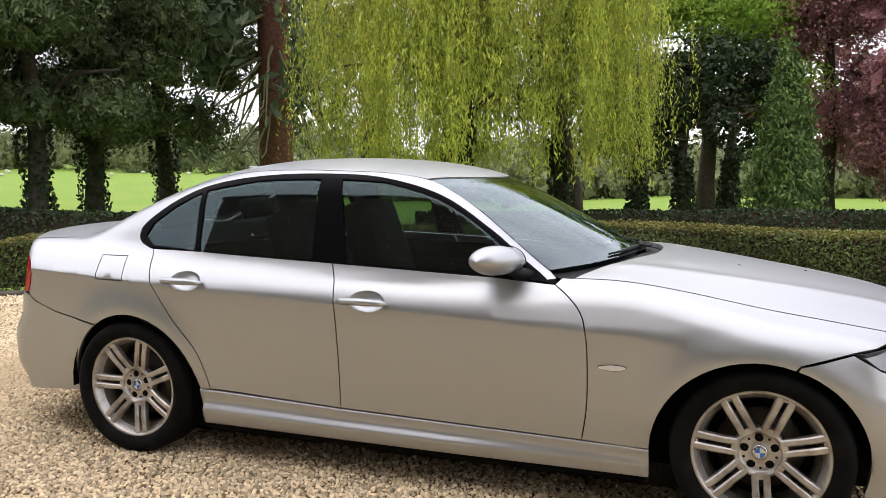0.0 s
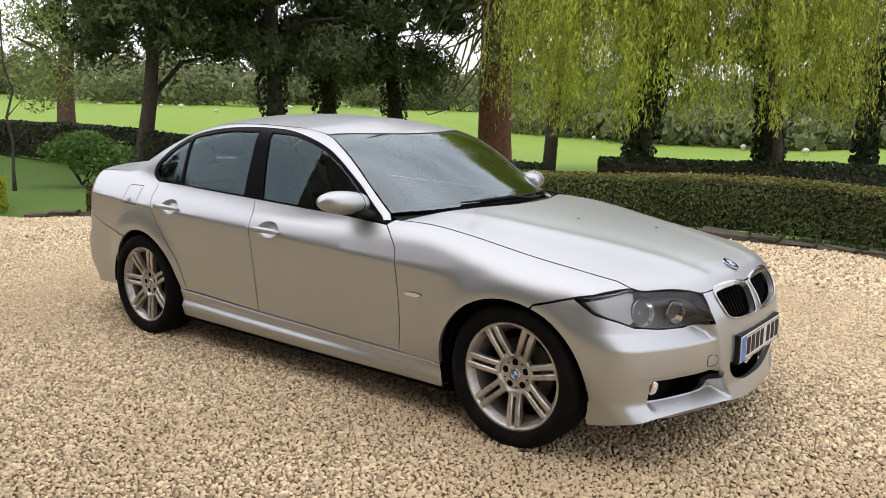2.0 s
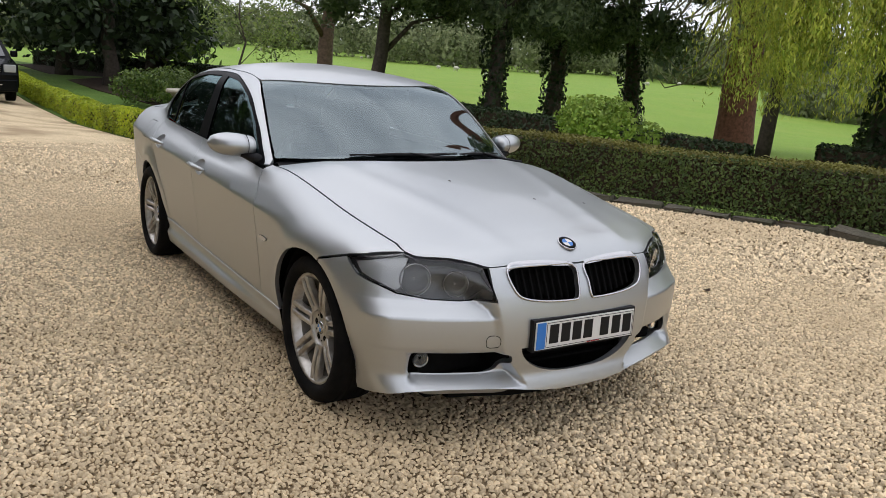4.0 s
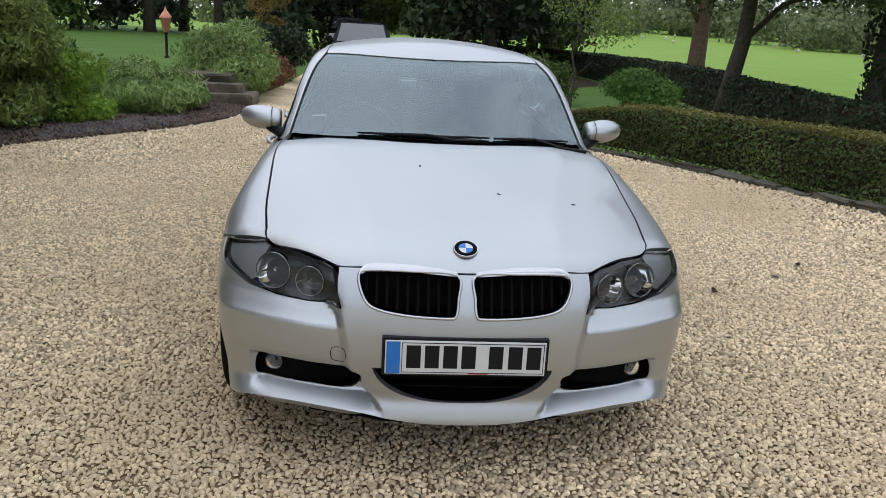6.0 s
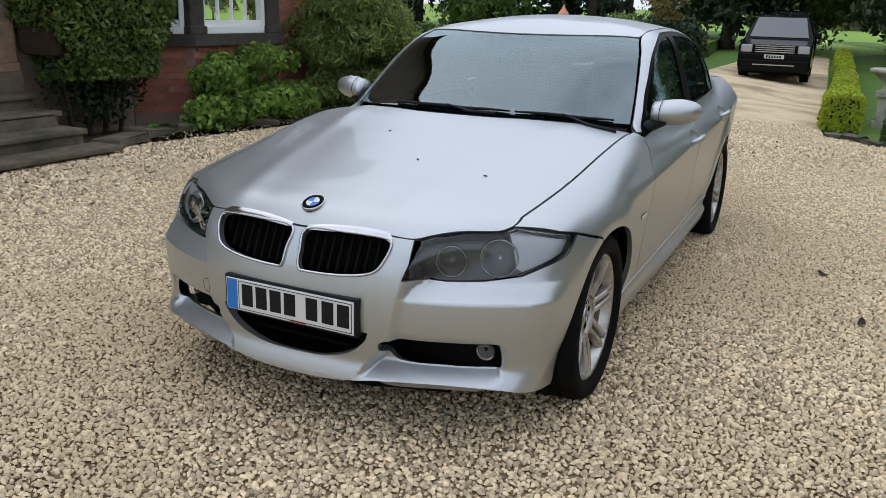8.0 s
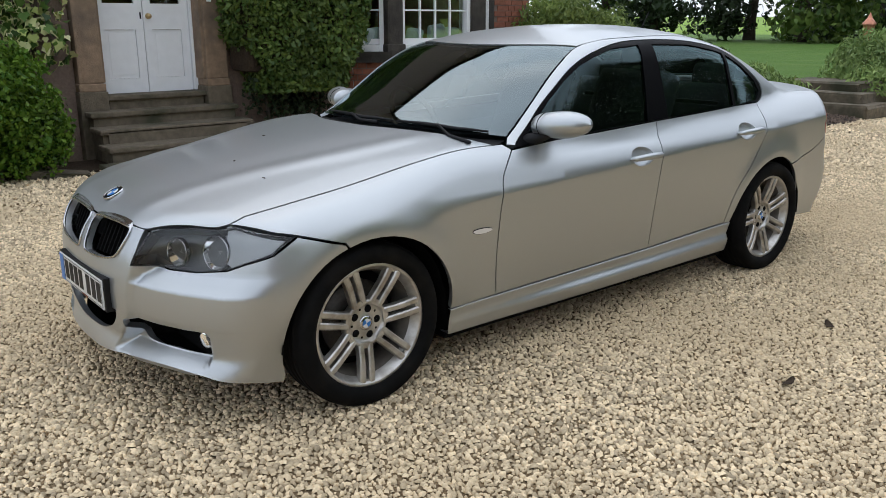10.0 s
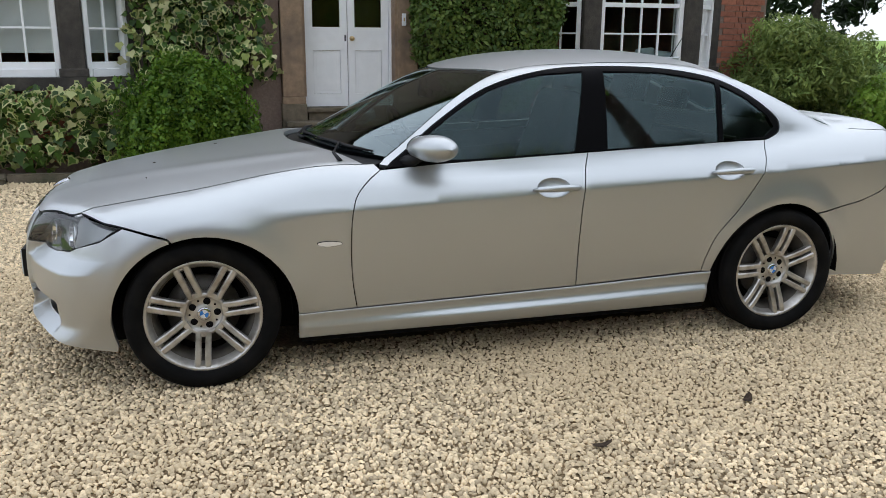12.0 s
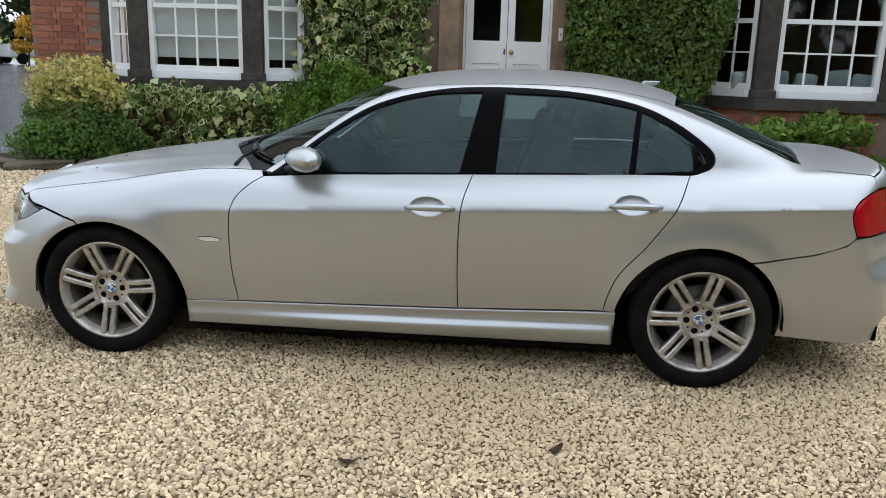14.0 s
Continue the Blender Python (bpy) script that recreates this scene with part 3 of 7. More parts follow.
# ---- the silver saloon ----
def on_side(pts):
    """Side-view places (x, z) on the left flank."""
    p = np.array(pts, float)
    return cast(np.stack([p[:, 0], np.full(len(p), 1.5), p[:, 1]], -1), np.tile([0, -1.0, 0], (len(p), 1)))[0]


def on_top(pts):
    p = np.array(pts, float)
    return cast(np.stack([p[:, 0], p[:, 1], np.full(len(p), 2.0)], -1), np.tile([0, 0, -1.0], (len(p), 1)), 1.8)[0]


def on_front(pts):
    p = np.array(pts, float)
    return cast(np.stack([np.full(len(p), 1.6), p[:, 0], p[:, 1]], -1), np.tile([-1.0, 0, 0], (len(p), 1)), 1.6)[0]


def densify(q, step):
    out = []
    for a, b in zip(q, np.roll(q, -1, 0)):
        n = max(1, int(np.ceil(np.linalg.norm(b - a) / step)))
        out.extend(a + (b - a) * i / n for i in range(n))
    return np.array(out)


def inset(q, d):
    """Moves a closed flat outline inwards by d."""
    area = np.sum(q[:, 0] * np.roll(q[:, 1], -1) - np.roll(q[:, 0], -1) * q[:, 1])
    t = np.roll(q, -1, 0) - np.roll(q, 1, 0)
    t /= np.maximum(np.linalg.norm(t, axis=1, keepdims=True), 1e-9)
    n = np.stack([-t[:, 1], t[:, 0]], -1) * (1 if area > 0 else -1)
    return q + n * d


def panel(name, view, outline, mat, parent, holes=(), gap=0.0024, sink=0.0, step=0.028, depth=0.02, flip=False, label=""):
    """A body panel: a flat outline laid on the body's shape, with turned-in edges. flip: the same on the right flank."""
    loops = [inset(densify(np.array(outline), step * 0.7), gap)] + [inset(densify(np.array(h), step * 0.6), -gap) for h in holes]
    lo, hi = loops[0].min(0), loops[0].max(0)
    gx, gy = np.meshgrid(np.arange(lo[0] + step / 2, hi[0], step), np.arange(lo[1] + step / 2, hi[1], step))
    grid = np.stack([gx.ravel(), gy.ravel()], -1)
    keep = inside(grid, loops[0])
    for h in loops[1:]:
        keep &= ~inside(grid, h)
    grid = grid[keep]
    lines = []
    if view == "round":
        xs = np.arange(lo[0], min(hi[0], -0.30), 0.03)
        if len(xs):
            lines += [unroll(view, on_side(np.stack([xs, 0.702 - 0.0445 * xs + dz], -1))) for dz in (-0.0045, 0.0045)]
    if name == "front_bumper":
        us = np.arange(lo[0], hi[0], 0.014)
        lines += [np.stack([us, np.full(len(us), z)], -1) for z in (0.505, 0.5125, 0.520, 0.530, 0.568, 0.576, 0.374, 0.384, 0.234, 0.242, 0.280)]
        zs = np.arange(0.23, 0.60, 0.012)
        for da in (-0.016, -0.004, 0.008, 0.022):
            vv = on_front(np.stack([0.245 + 0.13 * ramp(zs, 0.2, 0.42) + 0.05 * ramp(zs, 0.42, 0.7) + da, zs], -1))
            lines += [unroll(view, vv), unroll(view, vv * (1, -1, 1))]
    if lines:
        lines = np.vstack(lines)
        keep = inside(lines, loops[0])
        for h in loops[1:]:
            keep &= ~inside(lines, h)
        lines = lines[keep]
    if len(lines):
        clear = np.array([np.min(np.sum((lines - g) ** 2, 1)) for g in grid]) if len(grid) else np.zeros(0)
        grid = np.vstack([grid[clear > (step * 0.45) ** 2], lines])
    rim = np.vstack(loops)
    near = np.array([np.min(np.sum((rim - g) ** 2, 1)) for g in grid]) if len(grid) else np.zeros(0)
    grid = grid[near > (step * 0.30) ** 2]
    flat = np.vstack([rim, grid])
    edges, at = [], 0
    for lp in loops:
        edges += [(at + i, at + (i + 1) % len(lp)) for i in range(len(lp))]
        at += len(lp)
    v2, _, tris, origin, _, _ = delaunay_2d_cdt([Vector(p) for p in flat], edges, [], 0, 1e-6)
    v2 = np.array([tuple(v) for v in v2])
    tris = np.array([t for t in tris])
    mid = v2[tris].mean(1)
    ok = inside(mid, loops[0])
    for h in loops[1:]:
        ok &= ~inside(mid, h)
    tris = tris[ok]
    place, _ = roll(view, v2)
    norm = slope_of(place)
    place = place - norm * sink
    a, b, c = (place[tris[:, i]] for i in range(3))
    wrong = np.sum(np.cross(b - a, c - a) * norm[tris[:, 0]], 1) < 0
    tris[wrong] = tris[wrong][:, ::-1]
    # edges turned inwards
    count = {}
    for t in tris:
        for i in range(3):
            count[(t[i], t[(i + 1) % 3])] = 1
    border = [e for e in count if (e[1], e[0]) not in count]
    used = sorted({i for e in border for i in e})
    index = {v: k for k, v in enumerate(used)}
    n0 = len(place)
    verts = np.vstack([place, place[used], place[used] - norm[used] * depth])
    skirt = [(n0 + index[j], n0 + index[i], n0 + len(used) + index[i], n0 + len(used) + index[j]) for i, j in border]
    skirt_n = []
    for f in skirt:
        v = np.cross(verts[f[1]] - verts[f[0]], verts[f[3]] - verts[f[0]])
        skirt_n.append(v / max(np.linalg.norm(v), 1e-9))
    if flip:
        verts = verts * (1, -1, 1)
        tris = tris[:, ::-1]
        skirt = [f[::-1] for f in skirt]
        norm = norm * (1, -1, 1)
        skirt_n = [n * (1, -1, 1) for n in skirt_n]
    ob = shell(name, verts, [tuple(t) for t in tris] + skirt, mat, parent, label, True)
    normals = [tuple(norm[i]) for t in tris for i in t] + [tuple(n) for n in skirt_n for _ in range(4)]
    ob.data.normals_split_custom_set(normals)
    return ob


def arc(cx, a0, a1, r0, r1, n=16, cz=0.31):
    """An edge of a wheel arch, side view."""
    return [(cx + (r0 + (r1 - r0) * t**1.5) * math.cos(radians(a0 + (a1 - a0) * t)), cz + (r0 + (r1 - r0) * t**1.5) * math.sin(radians(a0 + (a1 - a0) * t))) for t in np.linspace(0, 1, n)]


def mirror_flat(q, view):
    """The flat outline's other half."""
    r = np.array(q)[::-1].copy()
    if view == "round":
        r[:, 1] = math.pi * 0.8 - r[:, 1]
    else:
        r[:, 0] = -r[:, 0]
    return r


def whole(view, half):
    q = unroll(view, half)
    return np.vstack([q, mirror_flat(q, view)])


FLAP = unroll("round", on_side(smooth_line([(-2.795, 0.927), (-2.945, 0.927), (-2.925, 0.822), (-2.765, 0.820)], 1, True)))
HANDLES = ((-1.524, 0.790), (-2.420, 0.834))
car = tagged(base("saloon_car"), "silver metallic saloon with rain drops, parked on gravel", "car")
for flip in (False, True):
    door_front = smooth_line([(-0.637, 0.295), (-0.618, 0.42), (-0.612, 0.55), (-0.617, 0.70), (-0.640, 0.785), (-0.695, 0.845), (-0.755, 0.884)], 5)
    pillar_gap = smooth_line([(-1.667, 0.316), (-1.660, 0.54), (-1.668, 0.786), (-1.712, 0.934)], 6)
    door_rear = smooth_line([(-2.325, 0.340), (-2.340, 0.42), (-2.385, 0.53), (-2.496, 0.667), (-2.598, 0.819), (-2.668, 0.962)], 5)
    window_top = smooth_line([(-2.70, 0.968), (-2.762, 0.995), (-2.775, 1.04), (-2.735, 1.09), (-2.591, 1.186), (-2.407, 1.258), (-2.127, 1.300), (-1.80, 1.308), (-1.526, 1.288), (-1.256, 1.217), (-1.032, 1.083), (-0.878, 0.963), (-0.790, 0.898)], 5)
    # front wing
    wing = np.vstack([on_top(smooth_line([(0.452, 0.655), (0.18, 0.690), (-0.2, 0.716), (-0.45, 0.728), (-0.69, 0.724)], 5)[::-1]),
                      on_side(smooth_line([(0.36, 0.716), (0.285, 0.700), (0.12, 0.652)], 4)),
                      on_side(arc(0, 72, 183, 0.340, 0.386)), on_side([(-0.45, 0.287)]), on_side(door_front), on_side([(-0.735, 0.905)])])
    panel("front_wing", "round", unroll("round", wing), M["paint"], car, flip=flip)
    d1 = np.vstack([door_front[::-1], pillar_gap, [(-1.3, 0.917), (-1.0, 0.903)]])
    cup = [np.array([(xc + 0.005 + 0.078 * math.cos(a), zc + 0.041 * math.sin(a)) for a in np.linspace(0, 2 * math.pi, 24, endpoint=False)]) for xc, zc in HANDLES]
    fd = panel("front_door", "round", unroll("round", on_side(d1)), M["paint"], car, holes=[unroll("round", on_side(cup[0]))], flip=flip, depth=0.012)
    d2 = np.vstack([pillar_gap[::-1], door_rear, [(-2.2, 0.952)]])
    rd = panel("rear_door", "round", unroll("round", on_side(d2)), M["paint"], car, holes=[unroll("round", on_side(cup[1]))], flip=flip, depth=0.012)
    # sill: a moulded skirt with a hollow below the door seam and a ridge that catches the sky
    xs = np.concatenate([[-0.386, -0.392, -0.40], np.linspace(-0.42, -2.35, 56), [-2.366, -2.374, -2.38]])
    top = np.interp(-xs, [0.386, 0.637, 1.667, 2.38], [0.2855, 0.2915, 0.3125, 0.337])
    swell = (0.35 + 0.65 * ramp(-xs, 0.45, 1.3)) * ramp(-xs, 0.386, 0.40) * ramp(xs, -2.38, -2.366)
    rows_ = []
    for k, (f, o) in enumerate(((1.0, -0.018), (1.0, 0.0), (0.985, 0.004), (0.93, 0.004), (0.82, 0.003), (0.72, 0.003), (0.64, 0.006), (0.58, 0.012), (0.52, 0.019), (0.47, 0.0245), (0.43, 0.0275), (0.39, 0.0285), (0.33, 0.028), (0.2, 0.026), (0.06, 0.022), (0.015, 0.018), (0.0, 0.010), (0.02, -0.05))):
        zz = 0.176 + (top - 0.176) * f
        yy = on_side(np.stack([xs, np.maximum(zz, 0.20)], -1))[:, 1] - 0.05 * np.maximum(0.20 - zz, 0)
        rows_.append(np.stack([xs, yy + (o if k == 0 or k > 16 else 0.002 + o * swell), zz], -1) * (1, -1 if flip else 1, 1))
    w = len(xs)
    shell("sill", np.vstack(rows_), [(j * w + i, j * w + i + 1, (j + 1) * w + i + 1, (j + 1) * w + i)[:: (1 if flip else -1)] for j in range(len(rows_) - 1) for i in range(w - 1)], M["paint"], car, smooth=True)
    # the side frame: windscreen pillar, roof rail, rear pillar and quarter in one
    frame_top = on_top(smooth_line([(-0.785, 0.706), (-1.03, 0.656), (-1.20, 0.616), (-1.36, 0.572), (-1.60, 0.560), (-1.95, 0.558), (-2.30, 0.540), (-2.62, 0.50)], 5))
    frame_back = on_top(smooth_line([(-2.62, 0.50), (-2.9, 0.535), (-3.19, 0.552), (-3.27, 0.63), (-3.40, 0.655), (-3.48, 0.658)], 4)[1:])
    tail = on_side(smooth_line([(-3.49, 0.924), (-3.44, 0.912), (-3.385, 0.887), (-3.352, 0.845), (-3.360, 0.79), (-3.383, 0.735)], 4))
    low = on_side(np.vstack([smooth_line([(-3.382, 0.727), (-3.350, 0.694), (-3.218, 0.645), (-2.955, 0.603)], 5), arc(-2.76, 122, 4, 0.345, 0.386), door_rear]))
    frame_all = np.vstack([frame_top, frame_back, tail, low, on_side(window_top), on_side([(-0.755, 0.903)])])
    panel("side_frame", "round", unroll("round", frame_all), M["paint"], car, flip=flip, holes=[FLAP] if flip else ())
    # windows
    g1 = smooth_line([(-0.862, 0.911), (-1.3, 0.927), (-1.648, 0.940), (-1.735, 1.286), (-1.53, 1.273), (-1.40, 1.244), (-1.27, 1.204), (-1.15, 1.143), (-1.043, 1.073), (-0.955, 1.004), (-0.888, 0.950), (-0.855, 0.920)], 1, True)
    g2 = smooth_line([(-1.816, 0.947), (-2.396, 0.966), (-2.424, 1.232), (-2.127, 1.280), (-1.842, 1.286)], 1, True)
    g3 = smooth_line([(-2.428, 0.968), (-2.68, 0.980), (-2.738, 1.02), (-2.706, 1.075), (-2.58, 1.162), (-2.452, 1.222)], 1, True)
    trim = np.vstack([window_top, [(-0.775, 0.890), (-1.2, 0.913), (-1.71, 0.936), (-2.2, 0.955), (-2.665, 0.966)]])
    glasses = [unroll("round", on_side(g)) for g in (g1, g2, g3)]
    wt = panel("window_trim", "round", unroll("round", on_side(trim)), M["black_gloss"], car, holes=glasses, flip=flip, sink=0.002, label="gloss black window surround")
    for nm, g in zip(("front_side_window", "rear_side_window", "quarter_window"), glasses):
        panel(nm, "round", g, M["glass"], car, flip=flip, sink=0.007, gap=-0.004, depth=0.004, label="tinted glass with rain drops")
    for gi, (g, count) in enumerate(zip(glasses, (420, 420, 90))):
        rd_ = np.random.default_rng(700 + gi)
        lo_, hi_ = g.min(0), g.max(0)
        spots = rd_.uniform(lo_, hi_, (count * 2, 2))
        spots = spots[inside(spots, inset(g, 0.012))][:count]
        place, _ = roll("round", spots)
        nn = slope_of(place)
        place = place - nn * 0.0065
        t1 = np.cross(nn, (1.0, 0, 0))
        t1 /= np.linalg.norm(t1, axis=1, keepdims=True)
        t2 = np.cross(nn, t1)
        rad = 0.0007 + 0.0013 * rd_.uniform(0, 1, len(place)) ** 2.0
        ang = np.linspace(0, 2 * math.pi, 7)[:6]
        ring = place[:, None] + (t1[:, None] * np.cos(ang)[None, :, None] + t2[:, None] * np.sin(ang)[None, :, None]) * rad[:, None, None]
        vv = np.concatenate([ring, (place + nn * rad[:, None] * 0.6)[:, None]], 1)
        ff = (np.arange(len(place))[:, None, None] * 7 + np.array([(i, (i + 1) % 6, 6) for i in range(6)])[None]).reshape(-1, 3)
        if flip:
            vv, ff = vv * (1, -1, 1), ff[:, ::-1]
        tagged(fast("rain_drops", vv.reshape(-1, 3), ff, M["drop"], car, smooth=True), "fine rain drops on the side glass", kind="stuff")
    # headlamp
    lamp_low = np.vstack([on_front([(0.408, 0.63), (0.394, 0.580), (0.50, 0.572), (0.61, 0.577), (0.71, 0.592), (0.762, 0.618)]), on_side([(0.375, 0.645)])])
    lamp_edge = np.vstack([on_side([(0.290, 0.699), (0.355, 0.712)]), on_top([(0.449, 0.660), (0.490, 0.630), (0.555, 0.540), (0.622, 0.450), (0.642, 0.424)]),
                           lamp_low])
    lamp_flat = unroll("front", lamp_edge)
    house = panel("headlamp", "front", lamp_flat, M["lamp_house"], car, flip=flip, sink=0.055, depth=-0.050, step=0.03, label="clear headlamp with two round reflectors")
    panel("lens", "front", lamp_flat, M["lens"], house, flip=flip, sink=0.002, depth=0.01, step=0.02)
    turn_edge = np.vstack([on_side([(0.310, 0.696)]), on_top([(0.440, 0.664), (0.468, 0.645)]), on_front([(0.690, 0.612), (0.715, 0.597), (0.757, 0.619)]), on_side([(0.375, 0.650)])])
    panel("turn_signal_reflector", "front", unroll("front", turn_edge), M["turn_bowl"], house, flip=flip, sink=0.022, gap=0.006, depth=0.015, step=0.02)
    s = -1 if flip else 1
    for yy, zz, rr in ((0.628, 0.636, 0.060), (0.500, 0.628, 0.048)):
        at = on_front([(yy, zz)])[0]
        d = Vector((0.92, 0.30 * s, 0.12)).normalized()
        bowl = lathe("reflector", [(0.002, -0.052), (rr * 0.25, -0.049), (rr * 0.5, -0.039), (rr * 0.75, -0.022), (rr * 0.9, -0.006), (rr * 0.97, 0.004)], M["bowl"], house, 28)
        bowl.matrix_world = Matrix.Translation(Vector((at[0] - 0.040, at[1] * s, at[2]))) @ d.to_track_quat("Z", "Y").to_matrix().to_4x4()
        lathe("bulb", [(0.001, -0.012), (0.006, -0.014), (0.007, -0.03), (0.007, -0.045)], M["lens"], bowl, 12)
        lathe("bezel", [(rr * 0.97, 0.004), (rr * 0.99, 0.007), (rr * 1.02, 0.007), (rr * 1.05, 0.002), (rr * 1.05, -0.012)], M["chrome"], bowl, 28)
    # tail lamp
    rear_edge = on_side(smooth_line([(-3.386, 0.733), (-3.362, 0.79), (-3.354, 0.845), (-3.387, 0.885), (-3.44, 0.910), (-3.49, 0.921)], 4))
    q = unroll("rear", rear_edge)
    q = np.vstack([q, [(0.50, 0.912), (0.49, 0.728)]])
    panel("tail_lamp", "rear", q, M["red_lens"], car, flip=flip, label="red tail lamp")

# middle panels
hood_half = np.vstack([on_top(smooth_line([(0.688, 0.0), (0.684, 0.12), (0.668, 0.30), (0.652, 0.392), (0.622, 0.446), (0.555, 0.535), (0.490, 0.624), (0.452, 0.655)], 4)),
                       on_top(smooth_line([(0.452, 0.655), (0.18, 0.690), (-0.2, 0.716), (-0.45, 0.728), (-0.69, 0.724)], 5)[1:]), on_top(smooth_line([(-0.56, 0.48), (-0.45, 0.2), (-0.43, 0.0)], 4))])
panel("bonnet", "round", whole("round", hood_half), M["paint"], car)
screen_half = on_top(np.vstack([smooth_line([(-0.50, 0.0), (-0.54, 0.25), (-0.63, 0.48), (-0.790, 0.699)], 4), smooth_line([(-1.03, 0.650), (-1.20, 0.610), (-1.35, 0.566)], 3), smooth_line([(-1.25, 0.34), (-1.20, 0.16), (-1.185, 0.0)], 4)]))
cowl_half = on_top(np.vstack([smooth_line([(-0.435, 0.0), (-0.455, 0.2), (-0.565, 0.48), (-0.70, 0.716)], 4), smooth_line([(-0.785, 0.697), (-0.625, 0.48), (-0.535, 0.25), (-0.495, 0.0)], 4)]))
panel("scuttle", "round", whole("round", cowl_half), M["black_trim"], car, sink=0.022)
panel("windscreen", "round", whole("round", screen_half), M["screen"], car, sink=0.004, depth=0.005, label="windscreen that mirrors the clouds")
panel("sensor_patch", "round", whole("round", on_top([(-1.010, 0.0), (-1.015, 0.040), (-1.035, 0.056), (-1.085, 0.058), (-1.125, 0.050), (-1.140, 0.030), (-1.143, 0.0)])), M["black_trim"], car, sink=0.0110, gap=0.0, depth=0.001, step=0.02, label="black sensor patch behind the mirror")
roof_half = on_top(np.vstack([smooth_line([(-1.19, 0.0), (-1.205, 0.16), (-1.255, 0.34), (-1.36, 0.566)], 4), smooth_line([(-1.60, 0.556), (-1.95, 0.554), (-2.30, 0.536), (-2.62, 0.495)], 4), smooth_line([(-2.67, 0.25), (-2.68, 0.0)], 3)]))
panel("roof", "round", whole("round", roof_half), M["paint"], car)
rear_half = on_top(np.vstack([smooth_line([(-2.69, 0.0), (-2.68, 0.25), (-2.63, 0.49)], 4), smooth_line([(-2.9, 0.53), (-3.19, 0.546)], 3), smooth_line([(-3.225, 0.3), (-3.235, 0.0)], 3)]))
panel("rear_window", "round", whole("round", rear_half), M["glass"], car, sink=0.004, depth=0.005)
BOOT_EDGE = [(-3.48, 0.653), (-3.545, 0.55), (-3.60, 0.40), (-3.635, 0.2), (-3.645, 0.0)]
boot_half = on_top(np.vstack([smooth_line([(-3.245, 0.0), (-3.235, 0.3), (-3.195, 0.548), (-3.275, 0.625), (-3.40, 0.650), (-3.48, 0.653)], 3), BOOT_EDGE[1:]]))
panel("boot_lid", "round", whole("round", boot_half), M["paint"], car)
face_half = np.vstack([[(0.0, 0.725), (0.485, 0.728), (0.495, 0.918), (0.815, 0.928)], unroll("rear", on_top(BOOT_EDGE))])
panel("boot_face", "rear", np.vstack([face_half, mirror_flat(face_half, "rear")]), M["paint"], car)
rear_low = np.vstack([on_side(arc(-2.76, 190, 124, 0.352, 0.345)), on_side([(-2.96, 0.600), (-3.218, 0.641), (-3.348, 0.688), (-3.384, 0.722), (-3.43, 0.727)])])
rl = unroll("rear", rear_low)
rl = np.vstack([[(0.0, 0.20), (0.30, 0.195), (0.60, 0.20)], rl, [(0.60, 0.724), (0.3, 0.722), (0.0, 0.722)]])
panel("rear_bumper", "rear", np.vstack([rl, mirror_flat(rl, "rear")]), M["paint"], car)

# front bumper with its openings
kidney = smooth_line([(0.030, 0.694), (0.17, 0.701), (0.306, 0.700), (0.340, 0.686), (0.332, 0.640), (0.298, 0.596), (0.20, 0.576), (0.06, 0.570), (0.033, 0.580), (0.027, 0.63)], 4, True)
intake = smooth_line([(0.345, 0.372), (0.50, 0.373), (0.630, 0.373), (0.660, 0.368), (0.670, 0.335), (0.665, 0.293), (0.630, 0.288), (0.50, 0.288), (0.36, 0.292), (0.330, 0.335)], 4, True)
mouth_half = np.vstack([smooth_line([(0.0, 0.284), (0.10, 0.287), (0.18, 0.302), (0.235, 0.328), (0.272, 0.362), (0.288, 0.395)], 4), [(0.0, 0.395)]])
bump_half = np.vstack([on_front(smooth_line([(0.0, 0.208), (0.12, 0.211), (0.24, 0.223), (0.34, 0.235), (0.50, 0.240), (0.62, 0.237), (0.70, 0.230)], 4)),
                       on_side([(0.50, 0.208), (0.42, 0.186), (0.345, 0.172)]), on_side(arc(0, -18, 71, 0.356, 0.340)), on_side([(0.12, 0.648), (0.285, 0.696)]),
                       lamp_low[::-1], on_top([(0.648, 0.405), (0.668, 0.302), (0.684, 0.12), (0.688, 0.0)])])
kf, inf, mf = unroll("front", on_front(kidney)), unroll("front", on_front(intake)), unroll("front", on_front(mouth_half))
bumper = panel("front_bumper", "front", whole("front", bump_half), M["paint"], car, step=0.0125,
               holes=[kf, mirror_flat(kf, "front"), inf, mirror_flat(inf, "front"), np.vstack([mf, mirror_flat(mf, "front")])], depth=0.025)


